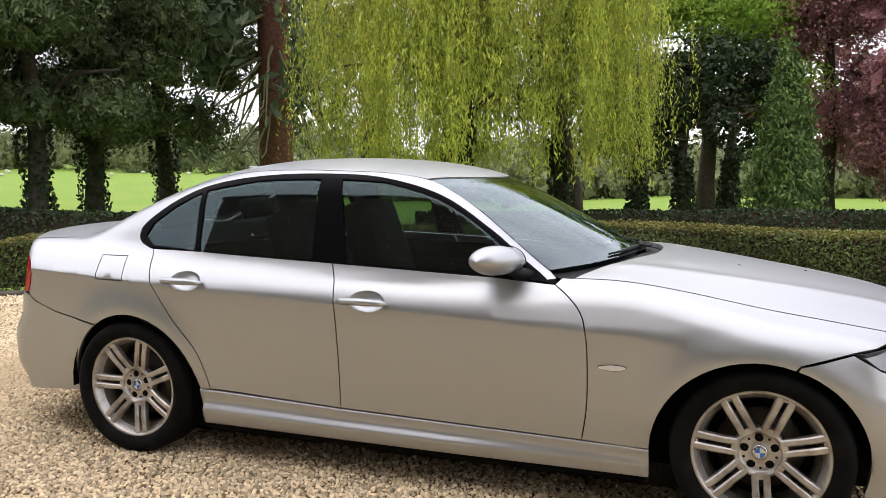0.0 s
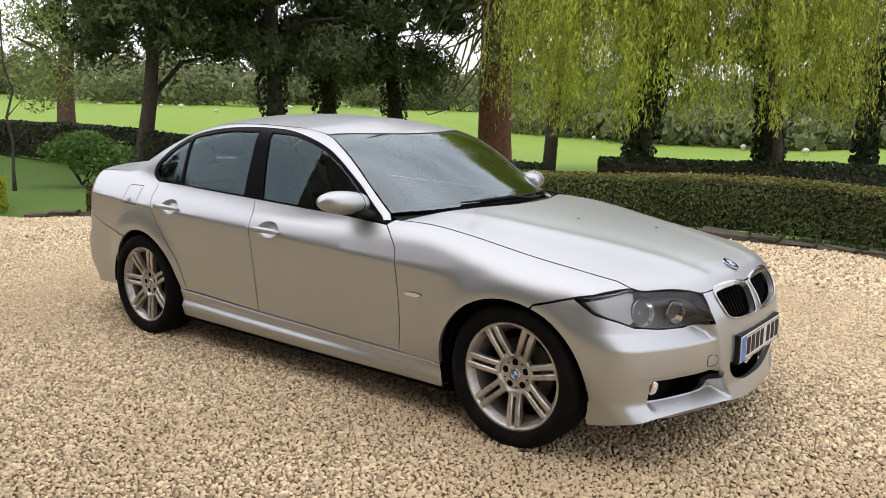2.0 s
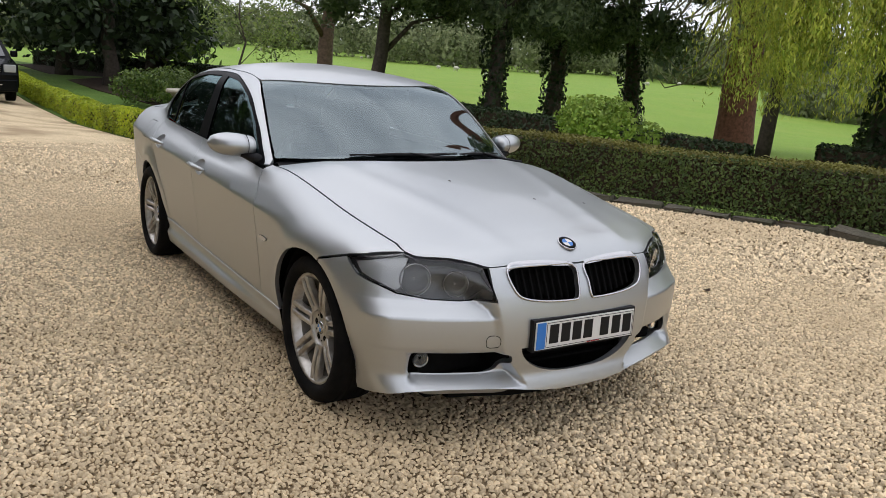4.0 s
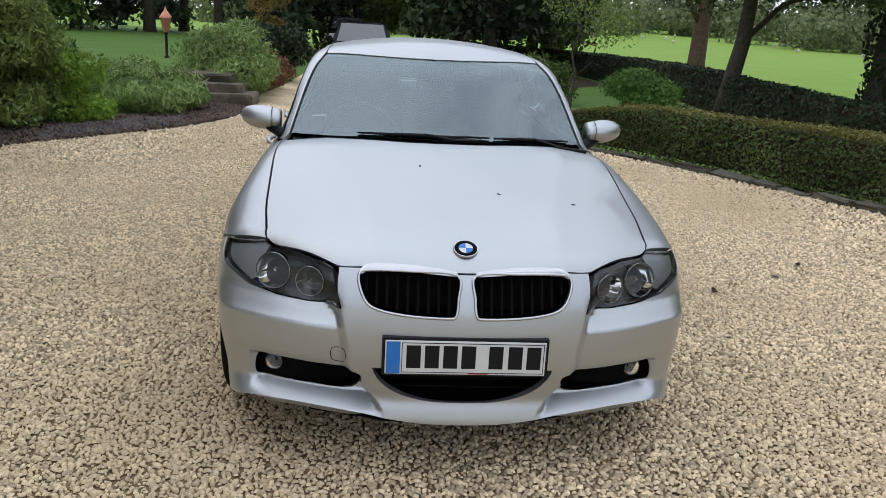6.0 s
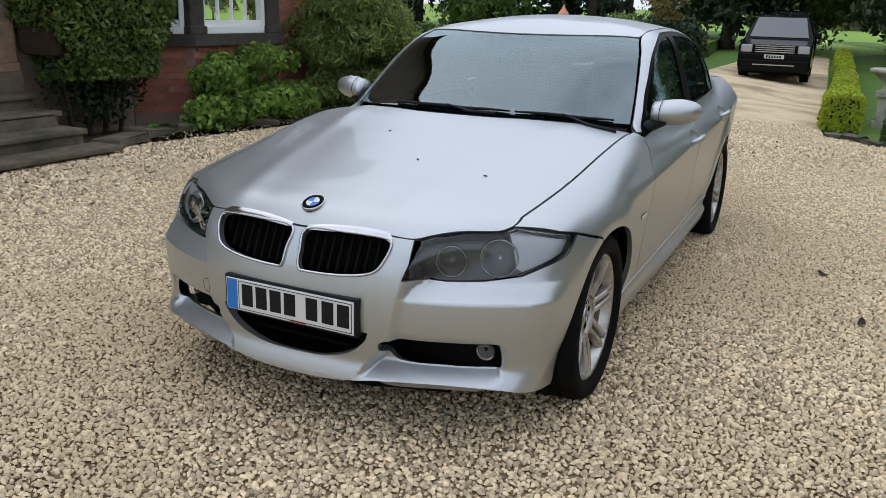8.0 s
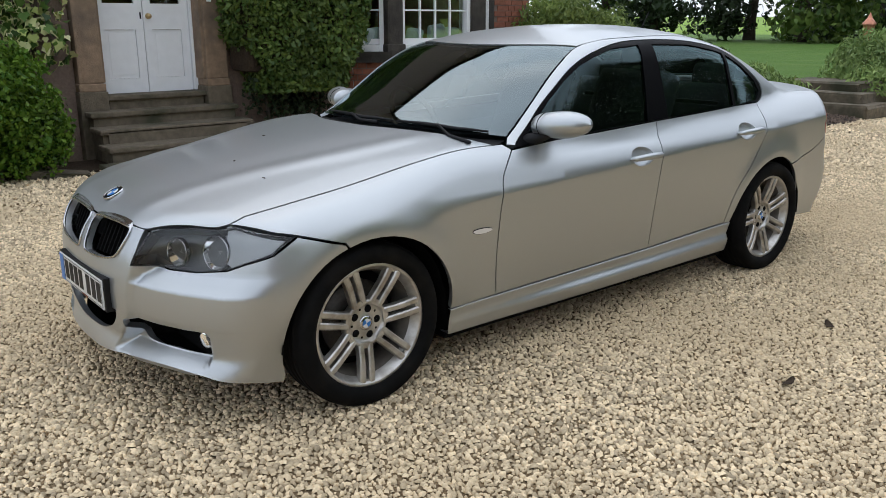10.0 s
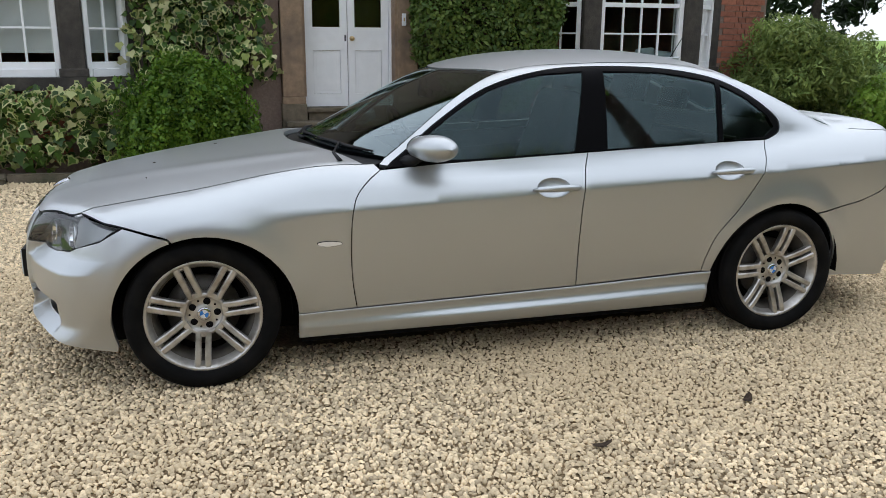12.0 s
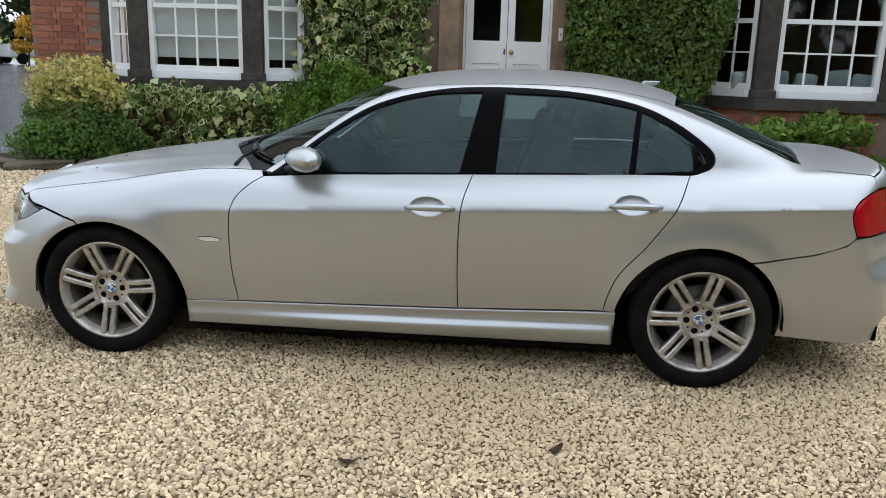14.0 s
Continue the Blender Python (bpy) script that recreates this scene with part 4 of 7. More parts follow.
for s in (1, -1):
    ring3 = on_front(kidney) * (1, s, 1)
    ring3 = np.vstack([ring3, ring3[:1]]) + (0.003, 0, 0)
    grille = tube("kidney_grille", ring3, 0.0050, M["chrome"], car, 8, "chrome kidney grille with black bars", ends=False)
    for i in range(9):
        yy = 0.052 + i * 0.033
        zt = 0.690
        zb = float(np.interp(yy, [0.03, 0.2, 0.29, 0.33], [0.572, 0.578, 0.600, 0.66]))
        xt, xb = on_front([(yy, zt)])[0][0] - 0.034, on_front([(yy, zb)])[0][0] - 0.034
        bm = bmesh.new()
        add_box(bm, (-0.018, -0.004, 0), (0.0, 0.004, zt - zb + 0.01), 0.0015)
        ob = part("grille_bar", bm, M["dark"], grille)
        ob.matrix_world = Matrix.Translation((xb, yy * s, zb - 0.005)) @ pose(0, 0, 0, 0, -math.degrees(math.atan2(xb - xt, zt - zb)))
    # chrome cap along the kidney's upper edge
    cap = on_front(smooth_line([(0.030, 0.697), (0.17, 0.704), (0.30, 0.703), (0.338, 0.692)], 5)) * (1, s, 1)
    rear_edge_ = on_top(np.stack([cap[:, 0] - 0.013 * np.sin(np.linspace(0.12, math.pi - 0.12, len(cap))) ** 0.5, np.abs(cap[:, 1])], -1)) * (1, s, 1) + (0, 0, 0.003)
    verts = np.vstack([cap + (0.007, 0, -0.006), cap + (0.003, 0, 0.004), (cap + rear_edge_) / 2 + (0, 0, 0.002), rear_edge_ - (0, 0, 0.002)])
    n = len(cap)
    shell("grille_cap", verts, [(k * n + i, k * n + i + 1, (k + 1) * n + i + 1, (k + 1) * n + i)[::s] for k in range(3) for i in range(n - 1)], M["chrome"], grille, smooth=True)
    # fog lamp in the side intake
    at = on_front([(0.622, 0.336)])[0]
    fog = lathe("fog_lamp", [(0.001, 0.004), (0.022, 0.002), (0.031, -0.002), (0.034, -0.010), (0.036, -0.04)], M["lens"], car, 24, "round fog lamp")
    fog.matrix_world = Matrix.Translation((at[0] - 0.006, at[1] * s, at[2])) @ Vector((0.95, 0.25 * s, 0)).to_track_quat("Z", "Y").to_matrix().to_4x4()
    lathe("reflector", [(0.001, -0.03), (0.02, -0.02), (0.03, -0.006)], M["lamp_house"], fog, 20)
    block("fog_surround", (0.42, 0.60 * s, 0.27), (0.490, 0.735 * s, 0.372), M["dark"], car, 0.01)
block("intake_mesh", (0.46, -0.62, 0.26), (0.535, 0.62, 0.395), M["dark"], car, 0.01, "black lower grille")
for i in range(3):
    block("intake_bar", (0.645, -0.27, 0.300 + i * 0.032), (0.670, 0.27, 0.306 + i * 0.032), M["dark"], car, 0.002)
for s in (1, -1):
    block("duct_wall", (0.50, s * 0.298, 0.27), (0.645, s * 0.318, 0.395), M["dark"], car, 0.003)
block("grille_back", (0.56, -0.35, 0.56), (0.622, 0.35, 0.678), M["dark"], car)
# number plate, tilted with the bumper: a white plate with a blue band and plain dark bars
num = block("number_plate", (0.768, -0.252, 0.391), (0.774, 0.258, 0.503), M["white_plate"], car, 0.003, "white number plate with a blue band")
block("plate_backing", (0.735, -0.262, 0.383), (0.7675, 0.268, 0.511), M["black_trim"], num, 0.003)
block("blue_band", (0.7742, -0.248, 0.394), (0.7752, -0.205, 0.500), M["blue"], num)
for i, yy in enumerate((-0.185, -0.127, -0.069, -0.011, 0.076, 0.138, 0.197)):
    block("plate_bar", (0.7742, yy, 0.412), (0.7752, yy + 0.045, 0.488), M["black_trim"], num)
for lo, hi in (((-0.200, 0.397), (0.252, 0.399)), ((-0.200, 0.495), (0.252, 0.497)), ((-0.200, 0.397), (-0.198, 0.497)), ((0.250, 0.397), (0.252, 0.497))):
    block("plate_line", (0.7742, lo[0], lo[1]), (0.7750, hi[0], hi[1]), M["black_trim"], num)
block("dealer_strip", (0.7742, 0.01, 0.3935), (0.7750, 0.075, 0.3965), M["red_lens"], num)
# added dark strip: stands for the shadow under the bumper, hides bright gravel
shade_edge = on_front(smooth_line([(-0.50, 0.252), (-0.40, 0.252), (-0.3, 0.244), (-0.15, 0.226), (0.0, 0.220), (0.15, 0.226), (0.3, 0.244), (0.40, 0.252), (0.50, 0.252)], 3)) - (0.05, 0, 0)
k = len(shade_edge)
shell("under_lip", np.vstack([shade_edge, shade_edge * (1, 1, 0) + (-0.05, 0, 0.165), shade_edge * (1, 1, 0) + (-0.45, 0, 0.150)]), [(j * k + i, j * k + i + 1, (j + 1) * k + i + 1, (j + 1) * k + i) for j in range(2) for i in range(k - 1)], M["dark"], car, "added dark strip standing for the shadow below the front bumper")
seam = on_front(smooth_line([(-0.420, 0.405), (-0.380, 0.405), (-0.380, 0.445), (-0.420, 0.445)], 3, True))
tube("towing_cover_seam", np.vstack([seam, seam[:1]]), 0.0014, M["black_trim"], car, 5, ends=False)
tow = panel("towing_cover", "front", unroll("front", on_front(smooth_line([(-0.420, 0.405), (-0.380, 0.405), (-0.380, 0.445), (-0.420, 0.445)], 1, True))), M["paint"], car, sink=-0.0012, gap=0.001, depth=0.004, step=0.02)


def roundel(name, at, axis, size, parent):
    """A round badge: dark rim with blue and white quarters."""
    disc = lathe(name, [(0.0005, 0.004), (size * 0.60, 0.004), (size * 0.62, 0.005), (size * 0.95, 0.004), (size, 0.001), (size, -0.004)], M["black_gloss"], parent, 32)
    disc.matrix_world = Matrix.Translation(at) @ Vector(axis).to_track_quat("Z", "Y").to_matrix().to_4x4()
    for k in range(4):
        bm = bmesh.new()
        vs = [bm.verts.new((0, 0, 0.0052))] + [bm.verts.new((size * 0.6 * math.cos(a), size * 0.6 * math.sin(a), 0.0052)) for a in np.linspace(k * math.pi / 2, (k + 1) * math.pi / 2, 7)]
        bm.faces.new(vs)
        part("quarter", bm, M["blue"] if k % 2 else M["white_plate"], disc)
    lathe("rim", [(size * 0.95, 0.004), (size, 0.006), (size * 1.05, 0.003), (size * 1.05, -0.003)], M["chrome"], disc, 32)
    return disc


bp = on_top([(0.615, 0.0)])
bn = slope_of(bp)[0]
roundel("bonnet_badge", Vector(bp[0]) + Vector(bn) * 0.002, bn, 0.039, car)

# door handles, side repeaters, mirrors, fuel flap
for s in (1, -1):
    for xc, zc, door in ((-1.524, 0.790, "front"), (-2.420, 0.834, "rear")):
        p = on_side([(xc, zc)])[0]
        pts = on_side([(xc + 0.105, zc - 0.004), (xc + 0.08, zc), (xc, zc + 0.003), (xc - 0.09, zc + 0.003), (xc - 0.117, zc + 0.002)])
        pts[:, 1] += [0.004, 0.026, 0.034, 0.030, 0.006]
        h = tube("door_handle", pts * (1, s, 1), [0.006, 0.0125, 0.0155, 0.0145, 0.008], M["paint"], car, 10, "body-coloured door handle")
        rings = []
        for k, dip in ((1.06, -0.004), (1.0, 0.003), (0.86, 0.018), (0.6, 0.026), (0.3, 0.029)):
            ring = on_side([(xc + 0.005 + 0.078 * k * math.cos(a), zc + 0.041 * k * math.sin(a)) for a in np.linspace(0, 2 * math.pi, 24, endpoint=False)])
            rings.append((ring - (0, dip, 0) - (0, 0.006 if k > 1.01 else 0, 0)) * (1, s, 1))
        vv = np.vstack(rings)
        fc = [(b * 24 + i, b * 24 + (i + 1) % 24, b * 24 + 24 + (i + 1) % 24, b * 24 + 24 + i) for b in range(4) for i in range(24)] + [tuple(range(96, 120))]
        shell("handle_recess", vv, [f if s < 0 else f[::-1] for f in fc], M["paint"], h, smooth=True)
    mk = unroll("round", on_side(smooth_line([(-0.468, 0.600), (-0.52, 0.606), (-0.570, 0.598), (-0.560, 0.588), (-0.50, 0.585)], 4, True)))
    panel("side_repeater", "round", mk, M["marker"], car, flip=s < 0, sink=-0.004, gap=0, depth=0.006, step=0.02, label="clear side repeater")
    rim = on_side(smooth_line([(-0.468, 0.600), (-0.52, 0.606), (-0.570, 0.598), (-0.560, 0.588), (-0.50, 0.585)], 4, True)) * (1, s, 1)
    tube("repeater_seal", np.vstack([rim, rim[:1]]) + (0, 0.0015 * s, 0), 0.0022, M["black_trim"], car, 5, ends=False)
    # mirror: an egg-shaped housing on an arm
    prof = [(0.0, 0.055), (0.25, 0.064), (0.55, 0.060), (0.80, 0.042), (0.95, 0.018)]
    verts, faces, nseg = [], [], 20
    stations = np.linspace(0, 1, 12)
    for t in stations:
        k = (1 - max(0, t) ** 3.2) ** 0.5 if t < 1 else 0.02
        cx, cz = -0.940 - 0.070 * t, 0.974 + 0.010 * t
        for i in range(nseg):
            a = 2 * math.pi * i / nseg
            dx, dz = math.cos(a), math.sin(a)
            rx = 0.092 if dx > 0 else 0.080
            grow = 0.72 + 0.28 * math.sin(math.pi * min(1, t * 1.3 + 0.1) / 2)
            verts.append((cx + rx * dx * k * grow, s * (0.762 + 0.205 * t), cz + 0.062 * dz * k * grow))
    for j in range(len(stations) - 1):
        for i in range(nseg):
            m = (i + 1) % nseg
            f = (j * nseg + i, j * nseg + m, (j + 1) * nseg + m, (j + 1) * nseg + i)
            faces.append(f if s < 0 else f[::-1])
    faces.append(tuple(range(nseg))[:: (1 if s > 0 else -1)])
    mr = shell("door_mirror", verts, faces, M["paint"], car, "silver oval door mirror", True)
    gm = lathe("mirror_glass", [(0.0005, 0.0), (0.9, 0.0), (1.0, -0.06)], M["mirror"], mr, 28)
    gm.matrix_world = Matrix.Translation((-1.030, s * 0.850, 0.980)) @ pose(0, 0, 0, 0, -90, -18 * s) @ Matrix.Diagonal((0.045, 0.068, 0.06, 1))
    tube("arm", [(-0.86, s * 0.725, 0.905), (-0.90, s * 0.77, 0.922), (-0.92, s * 0.82, 0.94)], [0.03, 0.026, 0.018], M["black_trim"], mr, 10)
    tube("seam", [(-0.945 + 0.09 * 0.9 * math.cos(a), s * 0.80, 0.978 + 0.06 * 0.92 * math.sin(a)) for a in np.linspace(-1.4, 1.4, 12)], 0.0018, M["black_trim"], mr, 5)
panel("fuel_flap", "round", FLAP, M["paint"], car, flip=True, depth=0.012, label="fuel filler flap")

# wipers
for y0, y1 in ((-0.38, 0.22), (0.24, 0.63)):
    line = on_top([(np.interp(abs(t), [0, 0.25, 0.48, 0.69], [-0.508, -0.548, -0.638, -0.780]) - 0.012, t) for t in np.linspace(y0, y1, 7)])
    line[:, 2] += 0.004
    wiper = tube("wiper", line, [0.004, 0.006, 0.008, 0.009, 0.008, 0.006, 0.004], M["black_trim"], car, 6, "black wiper")
    mid = line[3]
    foot = on_top([(mid[0] + 0.045, mid[1] + 0.13), (mid[0] + 0.035, mid[1] + 0.25)]) + (0, 0, 0.004)
    tube("wiper_arm", [tuple(mid + (0.0, 0, 0.006)), tuple(foot[0]), tuple(foot[1])], [0.006, 0.007, 0.010], M["black_trim"], wiper, 6)
aer = on_top([(-2.56, 0.0)])[0]
bm = bmesh.new()
add_box(bm, (-0.045, -0.009, 0), (0.04, 0.009, 0.024), 0.005)
for v in bm.verts:
    v.co.x -= v.co.z * 0.9
    v.co.y *= 1 - v.co.z * 12
fin = part("roof_aerial", bm, M["paint"], car, smooth=True)
fin.location = tuple(aer - (0, 0, 0.004))
tube("aerial_mast", [tuple(aer + (0.0, 0, 0.01)), tuple(aer + (-0.03, 0, 0.06)), tuple(aer + (-0.075, 0, 0.13))], [0.0035, 0.0028, 0.002], M["black_trim"], car, 6)

# three dark leaf scraps on the bonnet
for i, (x, y) in enumerate(((-0.093, -0.118), (0.187, 0.163), (0.207, 0.444))):
    sp = on_top([(x, y)])[0]
    bm = bmesh.new()
    add_box(bm, (-0.007, -0.003, 0.0), (0.007, 0.003, 0.003), 0.001)
    scrap = tagged(part("leaf_scrap", bm, M["soil"]), "tiny dark leaf scrap lying on the silver bonnet", "leaf", "leaf scraps on the bonnet")
    scrap.matrix_world = pose(sp[0], sp[1], sp[2] - 0.0005, 0, 6, 50 * i)

# cabin: floor, seats, dashboard, steering wheel, mirror, headlining
for nm, lo, hi in (("floor_pan", (-2.38, -0.77, 0.145), (-0.40, 0.77, 0.36)), ("undertray", (-0.40, -0.56, 0.150), (0.50, 0.56, 0.25)), ("engine_bay", (-0.44, -0.60, 0.25), (0.46, 0.60, 0.66)), ("boot_floor", (-3.62, -0.60, 0.20), (-2.38, 0.60, 0.30)), ("boot_well", (-3.45, -0.60, 0.30), (-2.55, 0.60, 0.80))):
    block(nm, lo, hi, M["dark"], car)
head_half = on_top(np.vstack([smooth_line([(-1.215, 0.0), (-1.28, 0.32), (-1.39, 0.535)], 3), [(-1.60, 0.575), (-1.95, 0.575), (-2.30, 0.56), (-2.64, 0.50), (-2.70, 0.0)]]))
panel("headlining", "round", whole("round", head_half), M["headlining"], car, sink=0.035, depth=0.003, step=0.08)
for flip in (False, True):
    panel("door_trim", "round", unroll("round", on_side([(-0.58, 0.36), (-1.5, 0.34), (-2.40, 0.37), (-2.72, 0.62), (-2.76, 0.93), (-2.2, 0.925), (-1.5, 0.905), (-0.80, 0.87), (-0.62, 0.80)])), M["black_trim"], car, sink=0.045, depth=0.004, step=0.06, flip=flip)
block("parcel_shelf", (-3.24, -0.50, 0.925), (-2.66, 0.50, 0.950), M["black_trim"], car, 0.01)
bm = bmesh.new()
add_box(bm, (-0.98, -0.66, 0.66), (-0.56, 0.66, 0.90), 0.06)
part("dashboard", bm, M["black_trim"], car, smooth=True)
for yy in (-0.37, 0.37):
    bm = bmesh.new()
    add_box(bm, (-1.92, yy - 0.25, 0.42), (-1.35, yy + 0.25, 0.60), 0.05)
    add_box(bm, (-0.08, -0.235, 0), (0.08, 0.235, 0.66), 0.06, Matrix.Translation((-1.88, yy, 0.52)) @ pose(0, 0, 0, 0, -20))
    add_box(bm, (-0.05, -0.13, 0), (0.05, 0.13, 0.19), 0.045, Matrix.Translation((-2.10, yy, 1.125)) @ pose(0, 0, 0, 0, -14))
    part("front_seat", bm, M["seat"], car, smooth=True)
bm = bmesh.new()
add_box(bm, (-2.62, -0.62, 0.45), (-2.15, 0.62, 0.62), 0.05)
add_box(bm, (-0.08, -0.62, 0), (0.08, 0.62, 0.55), 0.05, Matrix.Translation((-2.60, 0, 0.52)) @ pose(0, 0, 0, 0, -22))
for yy in (-0.36, 0.36):
    add_box(bm, (-0.04, -0.13, 0), (0.04, 0.13, 0.13), 0.035, Matrix.Translation((-2.80, yy, 1.03)) @ pose(0, 0, 0, 0, -16))
part("rear_seat", bm, M["seat"], car, smooth=True)
ringp = [(0, 0.185 * math.cos(a), 0.185 * math.sin(a)) for a in np.linspace(0, 2 * math.pi, 33)]
sw = tube("steering_wheel", ringp, 0.016, M["black_trim"], car, 8, ends=False)
sw.matrix_world = Matrix.Translation((-1.13, -0.37, 0.885)) @ pose(0, 0, 0, 0, 25)
block("spoke", (-0.02, -0.17, -0.03), (0.02, 0.17, 0.03), M["black_trim"], sw, 0.01)
block("spoke", (-0.02, -0.03, -0.17), (0.02, 0.03, 0.0), M["black_trim"], sw, 0.01)
bm = bmesh.new()
add_box(bm, (-1.17, -0.095, 1.135), (-1.135, 0.095, 1.185), 0.015)
add_box(bm, (-1.155, -0.03, 1.17), (-1.125, 0.03, 1.235), 0.012)
part("rear_view_mirror", bm, M["black_trim"], car, smooth=True)


# wheels
def road_wheel(x, s):
    """One wheel on its hub: barrel, seven split spokes, cap, bolts, tyre, brake disc. s: which flank."""
    rim = lathe("wheel", [(0.206, 0.052), (0.214, 0.068), (0.220, 0.078), (0.225, 0.086), (0.229, 0.090), (0.237, 0.090), (0.240, 0.086), (0.240, 0.070)], M["alloy"], car, 64, "seven double-spoke alloy wheel")
    lathe("tyre", [(0.222, -0.10), (0.24, -0.112), (0.275, -0.113), (0.300, -0.104), (0.311, -0.088), (0.3145, -0.05), (0.315, 0.0), (0.3145, 0.05), (0.311, 0.088), (0.302, 0.103), (0.288, 0.110), (0.268, 0.112), (0.251, 0.106), (0.241, 0.094), (0.236, 0.088)], M["rubber"], rim, 72, "black road tyre")
    lathe("barrel", [(0.222, -0.10), (0.213, -0.09), (0.190, -0.05), (0.194, 0.02), (0.206, 0.052)], M["alloy_dark"], rim, 48)
    for gz in (-0.055, -0.02, 0.02, 0.055):
        lathe("tread_rib", [(0.3135, gz - 0.013), (0.3165, gz - 0.011), (0.3165, gz + 0.011), (0.3135, gz + 0.013)], M["rubber"], rim, 64)
    lathe("brake_disc", [(0.05, -0.012), (0.15, -0.012), (0.152, -0.02), (0.15, -0.035), (0.05, -0.035)], M["steel"], rim, 48)
    lathe("wheel_back", [(0.189, -0.045), (0.05, -0.045)], M["dark"], rim, 32)
    for k in range(7):
        a = 2 * math.pi * k / 7 - math.pi / 2
        bm = bmesh.new()
        for side in (-1, 1):
            n = 7
            ring = []
            for i in range(n):
                t = i / (n - 1)
                r = 0.078 + 0.152 * t
                off = side * (0.0182 + 0.0030 * t + 0.003 * (1 - t) ** 4)
                w = 0.0118 + 0.0020 * t
                z = 0.058 + 0.026 * math.sin(t * 1.57)
                ring.append([bm.verts.new((r, off + du * w, z + dz)) for du, dz in ((-1, -0.028), (-1, -0.003), (-0.6, 0.002), (0.6, 0.002), (1, -0.003), (1, -0.028))])
            for p, q in zip(ring, ring[1:]):
                for i in range(5):
                    bm.faces.new((p[i], q[i], q[i + 1], p[i + 1]))
        # web at both ends of the slot
        for r0, r1 in ((0.074, 0.098), (0.214, 0.226)):
            add_box(bm, (r0, -0.024, 0.030), (r1, 0.024, 0.060 if r0 < 0.1 else 0.079), 0.002)
        bmesh.ops.transform(bm, matrix=Matrix.Rotation(a, 4, "Z"), verts=bm.verts)
        bmesh.ops.recalc_face_normals(bm, faces=bm.faces)
        part("spoke", bm, M["alloy"], rim)
    lathe("hub", [(0.0005, 0.050), (0.030, 0.050), (0.034, 0.047), (0.070, 0.044), (0.074, 0.050), (0.078, 0.058), (0.084, 0.061), (0.090, 0.058), (0.094, 0.048), (0.095, 0.025)], M["alloy"], rim, 48)
    for k in range(5):
        a = 2 * math.pi * k / 5 + math.pi / 2
        hole = lathe("bolt", [(0.0005, 0.0465), (0.007, 0.0465), (0.008, 0.0460), (0.0145, 0.0460), (0.0155, 0.0435)], M["dark"], rim, 16)
        hole.location = (0.053 * math.cos(a), 0.053 * math.sin(a), 0.0005)
        pin = lathe("pin_hole", [(0.0005, 0.0460), (0.0045, 0.0460), (0.005, 0.0435)], M["dark"], rim, 10)
        pin.location = (0.058 * math.cos(a + 0.63), 0.058 * math.sin(a + 0.63), 0.0)
    lathe("centre_cap", [(0.0005, 0.056), (0.024, 0.055), (0.028, 0.052), (0.030, 0.046)], M["chrome"], rim, 32)
    for k in range(4):
        bm = bmesh.new()
        vs = [bm.verts.new((0, 0, 0.0566))] + [bm.verts.new((0.018 * math.cos(b), 0.018 * math.sin(b), 0.0566)) for b in np.linspace(k * math.pi / 2, (k + 1) * math.pi / 2, 6)]
        bm.faces.new(vs)
        part("cap_quarter", bm, M["blue"] if k % 2 else M["white_plate"], rim)
    rim.matrix_world = Matrix.Translation((x, s * 0.735, 0.312)) @ pose(0, 0, 0, -90 * s, 0, 0) @ pose(0, 0, 0, 0, 0, (-15 if s > 0 else 10) if x < -1 else (21 if s > 0 else 4))
    # the arch's dark lining
    verts, faces = [], []
    for i in range(19):
        b = radians(-4 + 188 * i / 18)
        for yy in (0.815, 0.50):
            verts.append((x + 0.362 * math.cos(b) * (1.05 if yy < 0.8 else 1), s * yy, 0.31 + 0.362 * math.sin(b)))
    verts += [(x, s * 0.50, 0.31)]
    for i in range(18):
        f = (2 * i, 2 * i + 1, 2 * i + 3, 2 * i + 2)
        faces.append(f if s > 0 else f[::-1])
        faces.append((2 * i + 1, 36 + 2, 2 * i + 3))
    shell("wheel_arch_liner", verts, faces, M["dark"], car)


for x in (0.0, -2.76):
    for s in (1, -1):
        road_wheel(x, s)


# ---- the house front: red brick, stone dressings, two canted bays, a white double door up stone steps ----
WALL_Y, BAY_Y = -5.75, -5.35
BAYS = (-5.37, 1.95)


def wall_block(name, x0, x1, z0, z1, y0=WALL_Y - 0.35, y1=WALL_Y, mat="mortar", label="red brick house wall"):
    return tagged(block(name, (x0, y0, z0), (x1, y1, z1), M[mat]), label, "wall", kind="structure")


walls = [wall_block("wall_north_1", -7.42, -6.72, -0.1, 6.2), wall_block("wall_north_2", -4.02, -2.56, -0.1, 6.2), wall_block("wall_north_3", -0.92, 0.60, -0.1, 6.2), wall_block("wall_north_4", 3.30, 4.20, -0.1, 6.2)]
for i, xc in enumerate(BAYS):
    wall_block("wall_over_bay_%d" % (i + 1), xc - 1.35, xc + 1.35, 3.1, 6.2)
wall_block("wall_over_door", -2.56, -0.92, 3.0, 6.2)
tagged(block("wall_east", (3.85, -12.0, -0.1), (4.197, -6.11, 6.2), M["brick_far"]), "plain brick end wall of the house", "wall", kind="structure")
tagged(block("wall_west", (-7.417, -12.0, -0.1), (-7.07, -6.11, 6.2), M["brick_far"]), "plain brick end wall of the house", "wall", kind="structure")
tagged(block("wall_south", (-7.07, -12.0, -0.1), (3.85, -11.65, 6.2), M["brick_far"]), "plain brick back wall of the house", "wall", kind="structure")
tagged(block("ceiling", (-7.07, -11.65, 3.0), (3.85, -6.11, 3.2), M["blind"]), "white ceiling inside the house", "ceiling", kind="structure")
